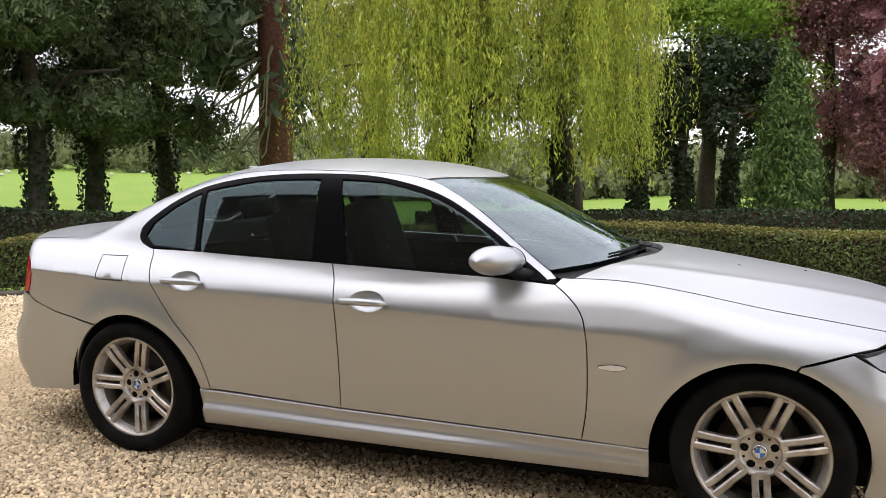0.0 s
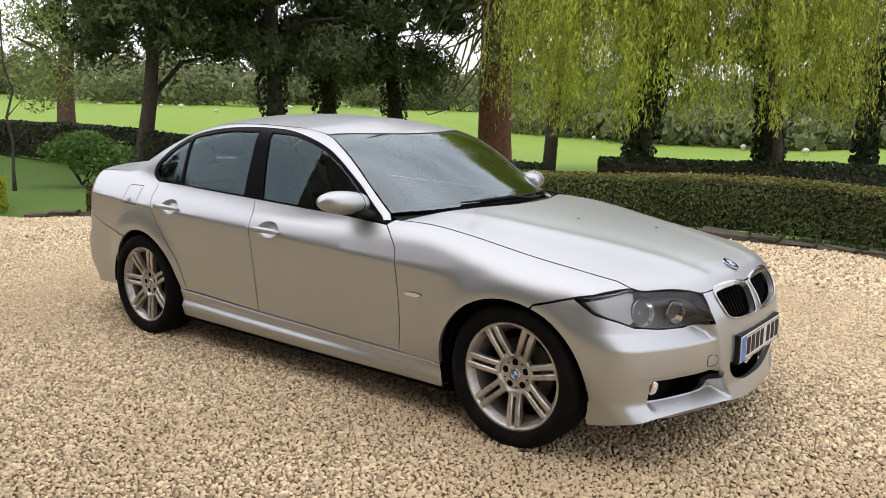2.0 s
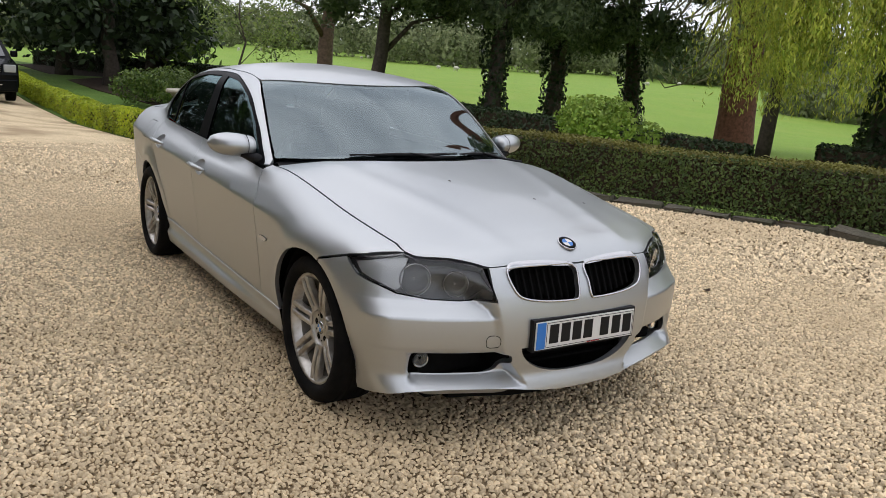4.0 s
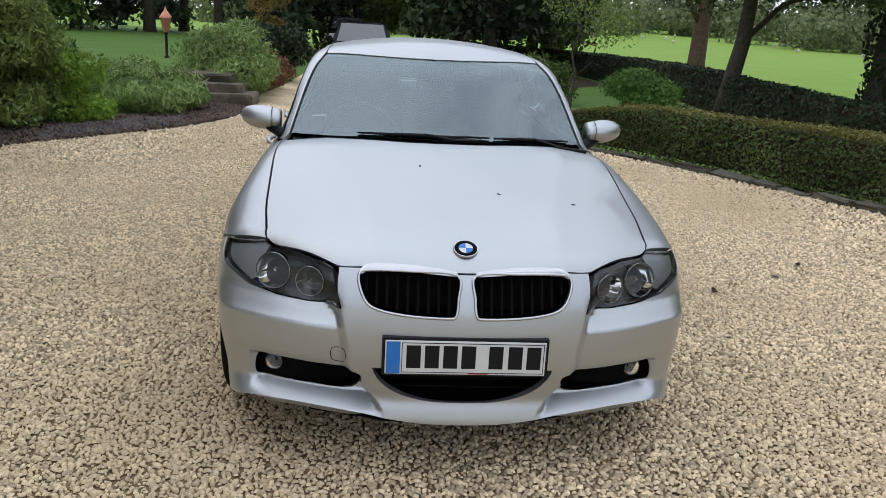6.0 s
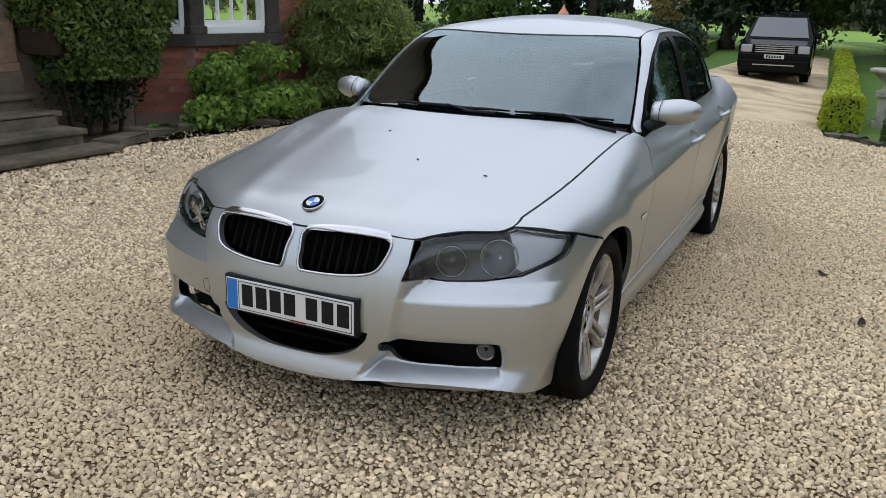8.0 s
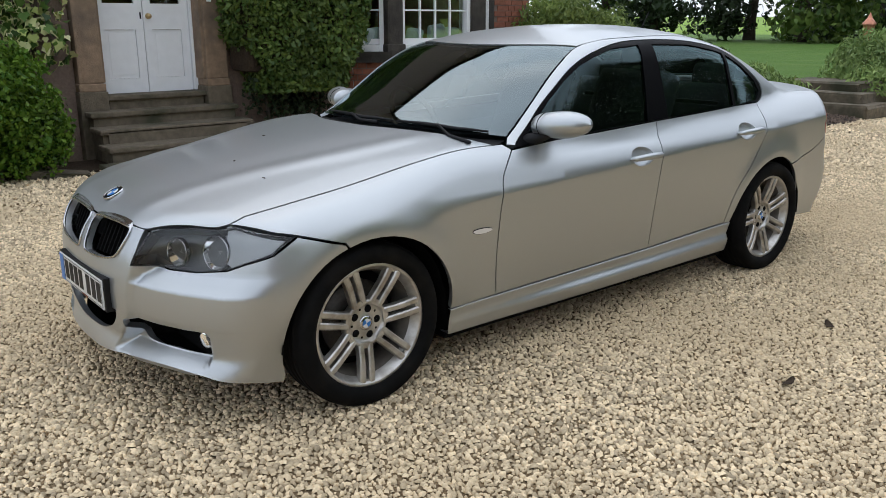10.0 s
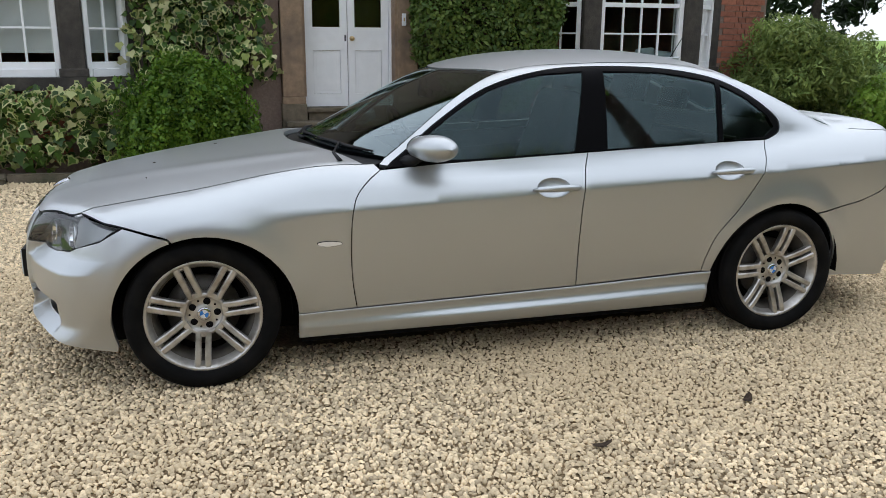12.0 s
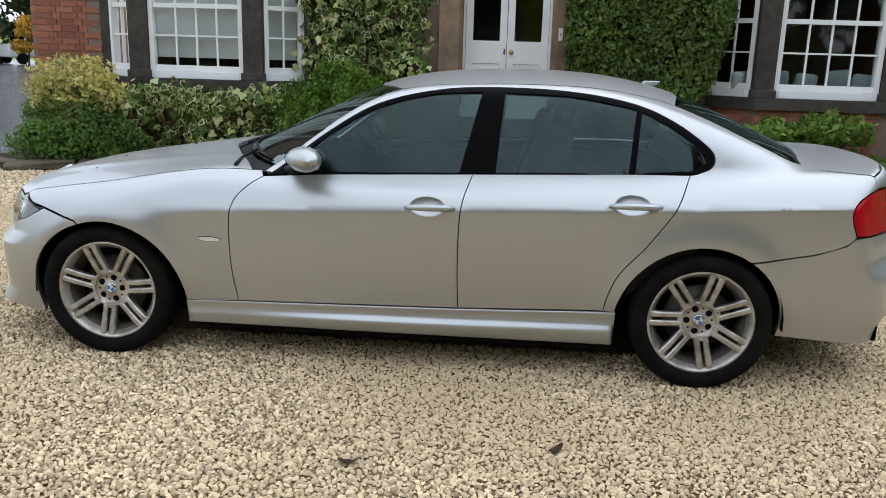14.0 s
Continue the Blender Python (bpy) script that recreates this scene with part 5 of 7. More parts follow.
tagged(block("floor", (-7.07, -11.65, 0.4), (3.85, -6.11, 0.6), M["room"]), "dark floor inside the house", "floor", kind="structure")
bm = bmesh.new()
vs = [bm.verts.new(p) for p in ((-7.7, -5.4, 6.2), (4.5, -5.4, 6.2), (4.5, -12.3, 6.2), (-7.7, -12.3, 6.2), (-5.0, -8.8, 9.0), (1.8, -8.8, 9.0))]
for f in ((0, 1, 5, 4), (1, 2, 5), (2, 3, 4, 5), (3, 0, 4), (3, 2, 1, 0)):
    bm.faces.new([vs[i] for i in f])
tagged(part("roof", bm, M["slate"]), "plain slate roof of the house", "roof", kind="structure")


def sash(name, a, b, z0, cols, rows, row_h, meet, parent_mat, label):
    """A white sash window between two plan points, glazed in small panes."""
    a, b = Vector((*a, 0)), Vector((*b, 0))
    w = (b - a).length
    ang = math.degrees(math.atan2(b.y - a.y, b.x - a.x))
    ob = tagged(new(name), label, "window", kind="structure")
    ob.matrix_world = Matrix.Translation(a + Vector((0, 0, z0))) @ pose(0, 0, 0, 0, 0, ang)
    top = 0.16 + rows * row_h + 0.08
    for nm, lo, hi in (("window_frame", (0, -0.05, 0), (0.055, 0.05, top)), ("window_frame", (w - 0.055, -0.05, 0), (w, 0.05, top)), ("window_sill", (0.055, -0.05, 0), (w - 0.055, 0.06, 0.085)), ("window_frame", (0.055, -0.05, top - 0.07), (w - 0.055, 0.05, top))):
        block(nm, lo, hi, M["white_paint"], ob, 0.006)
    x0, x1 = 0.075, w - 0.075
    block("bottom_rail", (x0 - 0.018, -0.025, 0.087), (x1 + 0.018, 0.028, 0.155), M["white_paint"], ob, 0.004)
    for c in range(1, cols):
        x = x0 + (x1 - x0) * c / cols
        block("glazing_bar", (x - 0.010, -0.012, 0.157), (x + 0.010, 0.020, top - 0.072), M["white_paint"], ob)
    for r_ in range(1, rows):
        z = 0.157 + row_h * r_
        t = 0.026 if r_ == meet else 0.010
        block("meeting_rail" if r_ == meet else "glazing_bar", (x0 - 0.015, -0.011, z - t), (x1 + 0.015, 0.021 if r_ != meet else 0.032, z + t), M["white_paint"], ob)
    bm = bmesh.new()
    for c in range(cols):
        for r_ in range(rows):
            xa, xb = x0 + (x1 - x0) * c / cols, x0 + (x1 - x0) * (c + 1) / cols
            za, zb = 0.157 + row_h * r_, 0.157 + row_h * (r_ + 1)
            tilt = rng.normal(0, 0.0012, 4)
            q = [bm.verts.new(p) for p in ((xa, tilt[0], za), (xb, tilt[1], za), (xb, tilt[2], zb), (xa, tilt[3], zb))]
            f = bm.faces.new(q)
            if c == 0 and r_ == 0:
                continue
    # every pane is a piece of its own
    faces = [[v.co.copy() for v in f.verts] for f in bm.faces]
    bm.free()
    for co in faces:
        p = bmesh.new()
        p.faces.new([p.verts.new(v) for v in co])
        g = part("pane", p, M["house_glass"], ob)
        g.visible_shadow = False
    return ob


for k, xc in enumerate(BAYS):
    f0, f1 = (xc - 0.78, BAY_Y), (xc + 0.78, BAY_Y)
    b0, b1 = (xc - 1.34, WALL_Y), (xc + 1.34, WALL_Y)
    # brick base, stone sill and head, as plan outlines pulled up
    def prism(name, out, z0, z1, mat, label, grow=0.0):
        q = [(xc - 1.34 - grow, WALL_Y + 0.003), (xc - 0.78 - grow * 0.4, BAY_Y + grow), (xc + 0.78 + grow * 0.4, BAY_Y + grow), (xc + 1.34 + grow, WALL_Y + 0.003), (xc + 1.34, WALL_Y - 0.30), (xc - 1.34, WALL_Y - 0.30)]
        bm = bmesh.new()
        lo = [bm.verts.new((*p, z0)) for p in q]
        hi = [bm.verts.new((*p, z1)) for p in q]
        bm.faces.new(lo)
        bm.faces.new(hi[::-1])
        for i in range(6):
            bm.faces.new((lo[i], hi[i], hi[(i + 1) % 6], lo[(i + 1) % 6]))
        bmesh.ops.recalc_face_normals(bm, faces=bm.faces)
        return tagged(part(name, bm, M[mat]), label, "wall", kind="structure")
    prism("bay_base_%d" % (k + 1), None, -0.1, 0.90, "mortar", "brick base of a canted bay window")
    prism("bay_sill_%d" % (k + 1), None, 0.90, 1.03, "grimy_stone", "weathered stone sill of a bay window", 0.07)
    prism("bay_head_%d" % (k + 1), None, 3.0, 3.35, "dark_stone", "stone head of a bay window", 0.05)
    for n, (cx, cy, w, ang) in enumerate(((xc - 0.70, BAY_Y - 0.07, 0.24, 0), (xc + 0.70, BAY_Y - 0.07, 0.24, 0), (xc - 1.27, WALL_Y - 0.08, 0.18, 0), (xc + 1.27, WALL_Y - 0.08, 0.18, 0))):
        m = tagged(base("stone_mullion", (cx, cy, 0)), "dark weathered stone mullion of the bay window", "mullion", kind="structure")
        block("shaft", (-w / 2, -0.11, 1.03), (w / 2, 0.09, 3.0), M["grimy_stone"], m, 0.03)
        block("foot", (-w / 2 - 0.02, -0.12, 1.03), (w / 2 + 0.02, 0.105, 1.12), M["grimy_stone"], m, 0.012)
    sash("window_%d" % (3 * k + 1), (xc - 0.575, BAY_Y - 0.08), (xc + 0.575, BAY_Y - 0.08), 1.03, 4, 5, 0.345, 2, None, "white sash window with small panes")
    sash("window_%d" % (3 * k + 2), (xc + 0.80, BAY_Y - 0.10), (xc + 1.20, WALL_Y - 0.02), 1.03, 2, 5, 0.345, 2, None, "narrow white sash in the bay's slanted side")
    sash("window_%d" % (3 * k + 3), (xc - 1.20, WALL_Y - 0.02), (xc - 0.80, BAY_Y - 0.10), 1.03, 2, 5, 0.345, 2, None, "narrow white sash in the bay's slanted side")
# pale blinds drawn nearly down behind one bay
for a, b in (((1.40, -5.50), (2.50, -5.50)), ((2.72, -5.56), (3.10, -5.84)), ((0.80, -5.84), (1.18, -5.56))):
    w = math.hypot(b[0] - a[0], b[1] - a[1])
    bl = tagged(base("window_blind", (a[0], a[1], 0), math.degrees(math.atan2(b[1] - a[1], b[0] - a[0]))), "pale roller blind drawn almost down", "blind")
    block("cloth", (0, -0.004, 1.30), (w, 0.004, 3.0), M["blind"], bl)
    block("batten", (0, -0.012, 1.275), (w, 0.012, 1.302), M["blind"], bl, 0.004)
# cushions on the other bay's seat, curtain at its side
wseat = tagged(block("bench", (-6.55, -6.25, 0.6), (-4.2, -5.62, 1.06), M["blind"]), "painted bench behind the bay window", "bench")
for i, (x, s) in enumerate(((-4.92, 0.27), (-5.22, 0.25), (-5.60, 0.30), (-5.86, 0.26), (-4.50, 0.26))):
    bm = bmesh.new()
    add_box(bm, (-s / 2, -0.06, 0), (s / 2, 0.06, s), 0.05)
    for v in bm.verts:
        v.co.y *= 1 - 0.5 * (abs(v.co.x) / s * 2) ** 3
    c = tagged(part("cushion", bm, M["cushion"], smooth=True), "pale blue-grey cushion on the window seat", "cushion", "window seat cushions")
    c.matrix_world = pose(x, -5.72 + (0.10 if i == 4 else 0), 1.065, -12, 6 * (-1) ** i, 8 * (-1) ** i)
for xx in (-6.02, -4.72):
    verts = [(xx + 0.10 * t + 0.0, -5.60 + 0.03 * math.sin(t * 9), z) for z in (1.08, 1.8, 3.0) for t in np.linspace(-1, 1, 21)]
    tagged(shell("curtain", verts, [(r_ * 21 + i, r_ * 21 + i + 1, r_ * 21 + 22 + i, r_ * 21 + 21 + i) for r_ in range(2) for i in range(20)], M["blind"], smooth=True), "pale gathered curtain inside the bay", "curtain")

# white double door in a sandstone surround
DX, DZ = -1.74, 0.65
door = tagged(base("door_1", (DX, -5.95, DZ)), "white panelled double door with dark glazed upper panels, closed", "door", kind="structure")
for s in (-1, 1):
    block("door_frame", (s * 0.505, -0.05, 0), (s * 0.56, 0.06, 2.35), M["white_paint"], door, 0.006)
    bm = bmesh.new()
    x0, x1 = (0.004, 0.50) if s > 0 else (-0.50, -0.004)
    for lo, hi in (((x0, 0.0), (x0 + 0.085, 2.3)), ((x1 - 0.085, 0.0), (x1, 2.3)), ((x0 + 0.085, 0.0), (x1 - 0.085, 0.15)), ((x0 + 0.085, 0.66), (x1 - 0.085, 0.93)), ((x0 + 0.085, 2.2), (x1 - 0.085, 2.3))):
        add_box(bm, (lo[0], -0.022, lo[1]), (hi[0], 0.022, hi[1]))
    leaf = part("door_leaf", bm, M["white_paint"], door)
    block("panel", (x0 + 0.087, -0.012, 0.152), (x1 - 0.087, 0.008, 0.658), M["white_paint"], leaf, 0.004)
    block("panel_mould", (x0 + 0.12, 0.0085, 0.19), (x1 - 0.12, 0.0125, 0.62), M["white_paint"], leaf, 0.002)
    pb = bmesh.new()
    add_box(pb, (x0 + 0.087, -0.004, 0.932), (x1 - 0.087, 0.004, 2.198))
    part("pane", pb, M["house_glass"], leaf)
knob = lathe("door_knob", [(0.001, 0.06), (0.02, 0.055), (0.028, 0.04), (0.02, 0.022), (0.012, 0.015), (0.03, 0.004), (0.03, 0)], M["brass"], door, 20)
knob.matrix_world = Matrix.Translation((DX - 0.055, -5.928, DZ + 0.80)) @ pose(0, 0, 0, -90)
block("lock", (0.02, 0.022, 0.77), (0.036, 0.028, 0.84), M["black_trim"], door, 0.002)
tagged(block("door_bell", (-2.395, -5.646, 1.60), (-2.345, -5.628, 1.74), M["white_paint"], bevel=0.004), "small white bell push on the stone", "bell")
tagged(block("bell_button", (-2.378, -5.627, 1.65), (-2.362, -5.622, 1.69), M["brass"], bevel=0.002), "brass button of the bell", "button")
for s in (-1, 1):
    pil = tagged(base("door_pilaster", (DX + s * 0.685, -5.75, 0)), "worn sandstone pilaster beside the door", "pilaster", kind="structure")
    block("shaft", (-0.125, -0.25, 0.78), (0.125, 0.10, 3.0), M["sandstone"], pil, 0.015)
    block("moulding", (-s * 0.125 - 0.028, -0.20, 0.78), (-s * 0.125 + 0.028, 0.06, 3.0), M["sandstone"], pil, 0.012)
    block("plinth", (-0.145, -0.25, 0.0), (0.145, 0.13, 0.70), M["dark_stone"], pil, 0.012)
    block("plinth_cap", (-0.135, -0.25, 0.70), (0.135, 0.115, 0.78), M["sandstone"], pil, 0.012)
steps = tagged(base("entrance_steps"), "worn stone steps up to the front door", "steps", kind="structure")
for i, (top, yf, hw) in enumerate(((0.648, -5.66, 0.545), (0.505, -5.42, 0.80), (0.365, -5.12, 0.82), (0.225, -4.82, 0.84), (0.085, -4.50, 0.95))):
    bm = bmesh.new()
    add_box(bm, (DX - hw, -6.0 if i == 0 else yf - 0.36, top - 0.05), (DX + hw, yf, top), 0.014)
    tread = part("tread", bm, M["dark_stone"], steps)
    if i < 4:
        block("riser", (DX - hw + 0.03, -6.0 if i == 0 else yf - 0.36, top - 0.16), (DX + hw - 0.03, yf - 0.035, top - 0.05), M["dark_stone"], steps)
block("understep", (DX - 0.74, -5.99, -0.05), (DX + 0.74, -5.12, 0.34), M["dark_stone"], steps)


# ---- plants ----
def leaf_quads(centres, out, size, spread=0.7, long=1.6, seed=0, droop=0.0):
    """Small leaf blades at the centres, turned roughly towards out. Returns vertices and quads."""
    r = np.random.default_rng(seed)
    n = len(centres)
    nrm = out + r.normal(0, spread, (n, 3))
    nrm /= np.linalg.norm(nrm, axis=1, keepdims=True) + 1e-9
    ax = r.normal(0, 1, (n, 3))
    ax[:, 2] -= droop
    ax -= nrm * np.sum(ax * nrm, 1, keepdims=True)
    ax /= np.linalg.norm(ax, axis=1, keepdims=True) + 1e-9
    bx = np.cross(nrm, ax)
    s = size * r.uniform(0.6, 1.35, (n, 1))
    a, b = ax * s * long / 2, bx * s / 2
    fold = nrm * s * 0.12
    v = np.stack([centres - a, centres + b * 0.9 + fold, centres + a, centres - b * 0.9 + fold], 1).reshape(-1, 3)
    return v, np.arange(4 * n).reshape(n, 4)


def cloud(clumps, density, seed=0, skin=0.55):
    """Places and outward directions in the outer part of rounded clumps (x, y, z, rx, ry, rz), thinned by noise so that gaps show."""
    r = np.random.default_rng(seed)
    P, D = [], []
    for c in clumps:
        c = np.array(c, float)
        n = int(density * (c[3] * c[4] + c[4] * c[5] + c[3] * c[5]) * 4.2)
        d = r.normal(0, 1, (n, 3))
        d /= np.linalg.norm(d, axis=1, keepdims=True)
        lump = 1 + 0.20 * np.sin(d @ r.normal(0, 4, 3) + r.uniform(0, 6)) + 0.12 * np.sin(d @ r.normal(0, 9, 3) + r.uniform(0, 6))
        rad = (skin + (1 - skin) * r.uniform(0, 1, n) ** 0.5) * lump
        P.append(c[:3] + d * rad[:, None] * c[3:])
        D.append(d)
    return np.vstack(P), np.vstack(D)


def crown(name, clumps, density, size, mat, parent=None, seed=0, long=1.7, droop=0.0, skin=0.5, spread=0.8, label="", fill=0):
    p, d = cloud(clumps, density, seed, skin)
    d, p = d[p[:, 2] > 0.03], p[p[:, 2] > 0.03]
    v, q = leaf_quads(p, d, size, spread, long, seed + 1, droop)
    if fill:
        # larger sprays deep inside, which keep the sky from showing through
        r = np.random.default_rng(seed + 9)
        c = np.repeat(np.array(clumps, float), fill, 0)
        o = r.normal(0, 1, (len(c), 3))
        o *= (0.62 * r.uniform(0, 1, len(c)) ** 0.4 / np.linalg.norm(o, axis=1))[:, None]
        v2, q2 = leaf_quads(c[:, :3] + o * c[:, 3:], o, float(np.mean(c[:, 3])) * 0.30, 0.9, 1.5, seed + 10)
        q = np.vstack([q, q2 + len(v)])
        v = np.vstack([v, v2])
    return fast(name, v, q, mat, parent, label)


def limbs(name, root, top, r0, r1, mat, parent, boughs=5, reach=2.0, seed=0, lean=0.1, label=""):
    """A tapered, slightly crooked trunk; its boughs are parts of their own."""
    r = np.random.default_rng(seed)
    root, top = np.array(root, float), np.array(top, float)
    pts = [root + (top - root) * t + r.normal(0, lean, 3) * (0.2 < t < 0.95) * (1, 1, 0) for t in np.linspace(0, 1, 8)]
    rad = [r0 * 1.35] + [r0 + (r1 - r0) * t for t in np.linspace(0.1, 1, 7)]
    tr = tube(name, pts, rad, mat, parent, 12, label)
    for k in range(boughs):
        t = r.uniform(0.35, 0.95)
        i = min(int(t * 7), 6)
        a = r.uniform(0, 2 * math.pi)
        s = np.array(pts[i])
        e = s + np.array([math.cos(a), math.sin(a), r.uniform(0.1, 0.7)]) * reach * r.uniform(0.6, 1.1)
        m = (s + e) / 2 + (0, 0, 0.15 * reach)
        tube("bough", [s, m, e], [rad[i] * 0.45, rad[i] * 0.3, rad[i] * 0.12], mat, tr, 7)
    return tr


def tree(name, label, at, height, trunk_r, clumps, leaf, size, density, bark="bark", seed=0, lean=(0, 0), boughs=5, reach=2.0, droop=0.3, long=1.7, ivy=None, category="tree", skin=0.5, fill=0):
    """A tree: trunk with boughs, and a crown of many small leaves with gaps. Clumps are given from the foot of the trunk."""
    t = tagged(base(name, (at[0], at[1], lie(*at))), label, category)
    limbs("trunk", (0, 0, -0.1), (lean[0], lean[1], height), trunk_r, trunk_r * 0.35, M[bark], t, boughs, reach, seed)
    crown("crown", clumps, density, size, M[leaf], t, seed, long, droop, skin, fill=fill)
    if ivy:
        r = np.random.default_rng(seed + 5)
        n = 900
        h = r.uniform(0, ivy, n)
        a = r.uniform(0, 2 * math.pi, n)
        d = np.stack([np.cos(a), np.sin(a), 0 * a], -1)
        rad = trunk_r * (1.15 + 0.5 * r.uniform(0, 1, n)) + 0.05 * np.sin(h * 3)
        p = d * rad[:, None] + np.stack([lean[0] * h / height, lean[1] * h / height, h], -1)
        v, q = leaf_quads(p, d, 0.12, 0.6, 1.2, seed + 6)
        fast("ivy", v, q, M["ivy_dark"], t, "dark ivy on the trunk")
    return t


def blobs(seed, n, cx, cy, z0, z1, rx, ry, size):
    """Clumps scattered through a crown's space."""
    r = np.random.default_rng(seed)
    out = []
    for _ in range(n):
        t = r.uniform(0, 1)
        z = z0 + (z1 - z0) * t
        w = math.sin(math.pi * (0.18 + 0.72 * t)) ** 0.7
        a, k = r.uniform(0, 2 * math.pi), r.uniform(0.15, 1) ** 0.5
        s = size * r.uniform(0.6, 1.25)
        out.append((cx + rx * w * k * math.cos(a), cy + ry * w * k * math.sin(a), z, s, s, s * 0.7))
    return out


# yews with dark flat sprays, on the lawn's edge
for i, (x, y, lx, ly, h) in enumerate(((-19.5, 9.5, 1.2, 0.2, 7.5), (-17.4, 12.6, -0.2, 0.0, 8.5), (-19.0, 16.3, -0.2, -0.2, 8.5), (-20.0, 21.0, -0.3, -0.3, 9.0))):
    tree("yew_tree", "dark green yew with an ivy-clad trunk on the lawn", (x, y), h, 0.24 + 0.03 * i, blobs(20 + i, 58, lx * 0.7, ly, 3.45, 10.0, 3.8, 3.6, 1.12), "yew", 0.062, 74, long=2.6, skin=0.62, fill=70, seed=30 + i, lean=(lx, ly), reach=2.6, ivy=3.4 if i else None, droop=0.8)
tree("parkland_tree", "tall bare-trunked tree in the pasture", (-29.1, 12.3), 9.0, 0.36, blobs(28, 12, 0, 0, 6.5, 12.0, 3.6, 3.6, 1.1), "far_wood", 0.07, 26, bark="brown_bark", seed=38, boughs=9, reach=3.0)

# giant sequoia: red trunk, thin drooping branches
sq = tagged(base("sequoia_tree", (-16.4, 22.6, lie(-16.4, 22.6))), "tall sequoia with red-brown fibrous bark and drooping twigs", "tree")
lathe("trunk", [(0.80, -0.6), (0.70, 0.2), (0.64, 1.2), (0.60, 4.0), (0.56, 8), (0.48, 14), (0.34, 21), (0.12, 27)], M["red_bark"], sq, 28)
r = np.random.default_rng(61)
tips, outs = [], []
for k in range(64):
    z = r.uniform(5.0, 15)
    a = r.uniform(0, 2 * math.pi)
    d = np.array([math.cos(a), math.sin(a), 0])
    L = r.uniform(2.4, 5.4)
    pts = [d * 0.6 + (0, 0, z), d * L * 0.45 + (0, 0, z - 0.6), d * L * 0.8 + (0, 0, z - 1.7 - 0.3 * L), d * L + (0, 0, z - 1.6 - 0.2 * L)]
    tube("branch", pts, [0.07, 0.045, 0.026, 0.012], M["pale_twig"], sq, 6)
    if z > 7.0 or k % 4 == 0:
        n = 100
        t = r.uniform(0.35, 1.05, n)[:, None]
        tips.append(np.array(pts[1]) + (np.array(pts[3]) - np.array(pts[1])) * t + r.normal(0, 0.42, (n, 3)))
        outs.append(np.tile(d, (n, 1)))
for k in range(22):
    z, a = r.uniform(3.6, 7.5), r.uniform(0, 2 * math.pi)
    d, side, L = np.array([math.cos(a), math.sin(a), 0]), np.array([-math.sin(a), math.cos(a), 0]) * r.uniform(-0.8, 0.8), r.uniform(2.0, 4.2)
    tube("bare_branch", [d * 0.7 + (0, 0, z), d * L * 0.4 + side * 0.2 + (0, 0, z - 0.5), d * L * 0.7 + side * 0.7 + (0, 0, z - 1.5), d * L * 0.95 + side + (0, 0, z - 1.7), d * L * 1.1 + side * 1.5 + (0, 0, z - 1.2)], [0.05, 0.04, 0.032, 0.024, 0.01], M["pale_twig"], sq, 6)
v, q = leaf_quads(np.vstack(tips), np.vstack(outs), 0.22, 0.9, 2.4, 62, 0.8)
fast("crown", v, q, M["fir"], sq)

# weeping willow: curtains of hanging shoots
wi = tagged(base("willow_tree", (-6.15, 15.7, lie(-6.15, 15.7))), "weeping willow with yellow-green hanging curtains of leaves", "tree")
limbs("trunk", (-0.9, -0.5, -0.1), (-0.2, 0.3, 6.0), 0.24, 0.15, M["bark"], wi, 9, 3.2, 71, 0.10)
r = np.random.default_rng(70)
h, a = r.uniform(0, 2.6, 1000), r.uniform(0, 2 * math.pi, 1000)
d = np.stack([np.cos(a), np.sin(a), 0 * a], -1)
v, q = leaf_quads(d * (0.29 + 0.14 * r.uniform(0, 1, (1000, 1))) + np.stack([-0.9 + 0.11 * h, -0.5 + 0.13 * h, h], -1), d, 0.12, 0.6, 1.2, 69)
fast("ivy", v, q, M["ivy_dark"], wi, "dark ivy on the trunk")
tube("trunk", [(2.3, 0.4, -0.4), (2.2, 0.4, 1.0), (1.9, 0.5, 2.4), (1.2, 0.6, 4.8)], [0.12, 0.11, 0.09, 0.06], M["bark"], wi, 10)
tube("trunk", [(-2.45, -2.0, -0.1), (-2.4, -1.9, 1.5), (-2.2, -1.6, 4.5)], [0.17, 0.15, 0.10], M["bark"], wi, 10)
r = np.random.default_rng(72)
C, D = [], []
strand_pts = []
curtains = [(r.uniform(0, 2 * math.pi), 4.3 * math.sqrt(r.uniform(0.02, 1)), 0.95 + 1.1 * abs(r.normal(0, 1)), r.uniform(0.16, 0.42)) for _ in range(130)]
for k in range(3200):
    ca, cr, cb, cw = curtains[k % len(curtains)]
    x, y = cr * math.cos(ca) + r.normal(0, cw), cr * math.sin(ca) + r.normal(0, cw)
    rr, a = math.hypot(x, y), math.atan2(y, x)
    top = 8.8 - 0.10 * rr * rr + r.normal(0, 0.5)
    bottom = cb + 0.45 * abs(r.normal(0, 1)) + (1.0 if rr < 2.5 else 0)
    n = int((top - bottom) * 13)
    if n < 4:
        continue
    z = np.sort(r.uniform(bottom, top, n))
    sway = 0.10 * np.sin(z * 1.3 + k) + r.normal(0, 0.03, n)
    C.append(np.stack([x + sway, y + 0.10 * np.cos(z * 1.1 + k) + r.normal(0, 0.03, n), z], -1))
    D.append(np.tile([math.cos(a), math.sin(a), 0], (n, 1)))
    if k % 13 == 0:
        tube("shoot", [(x, y, top), (x + 0.05, y, (top + bottom) / 2), (x, y + 0.03, bottom)], 0.006, M["pale_twig"], wi, 4)
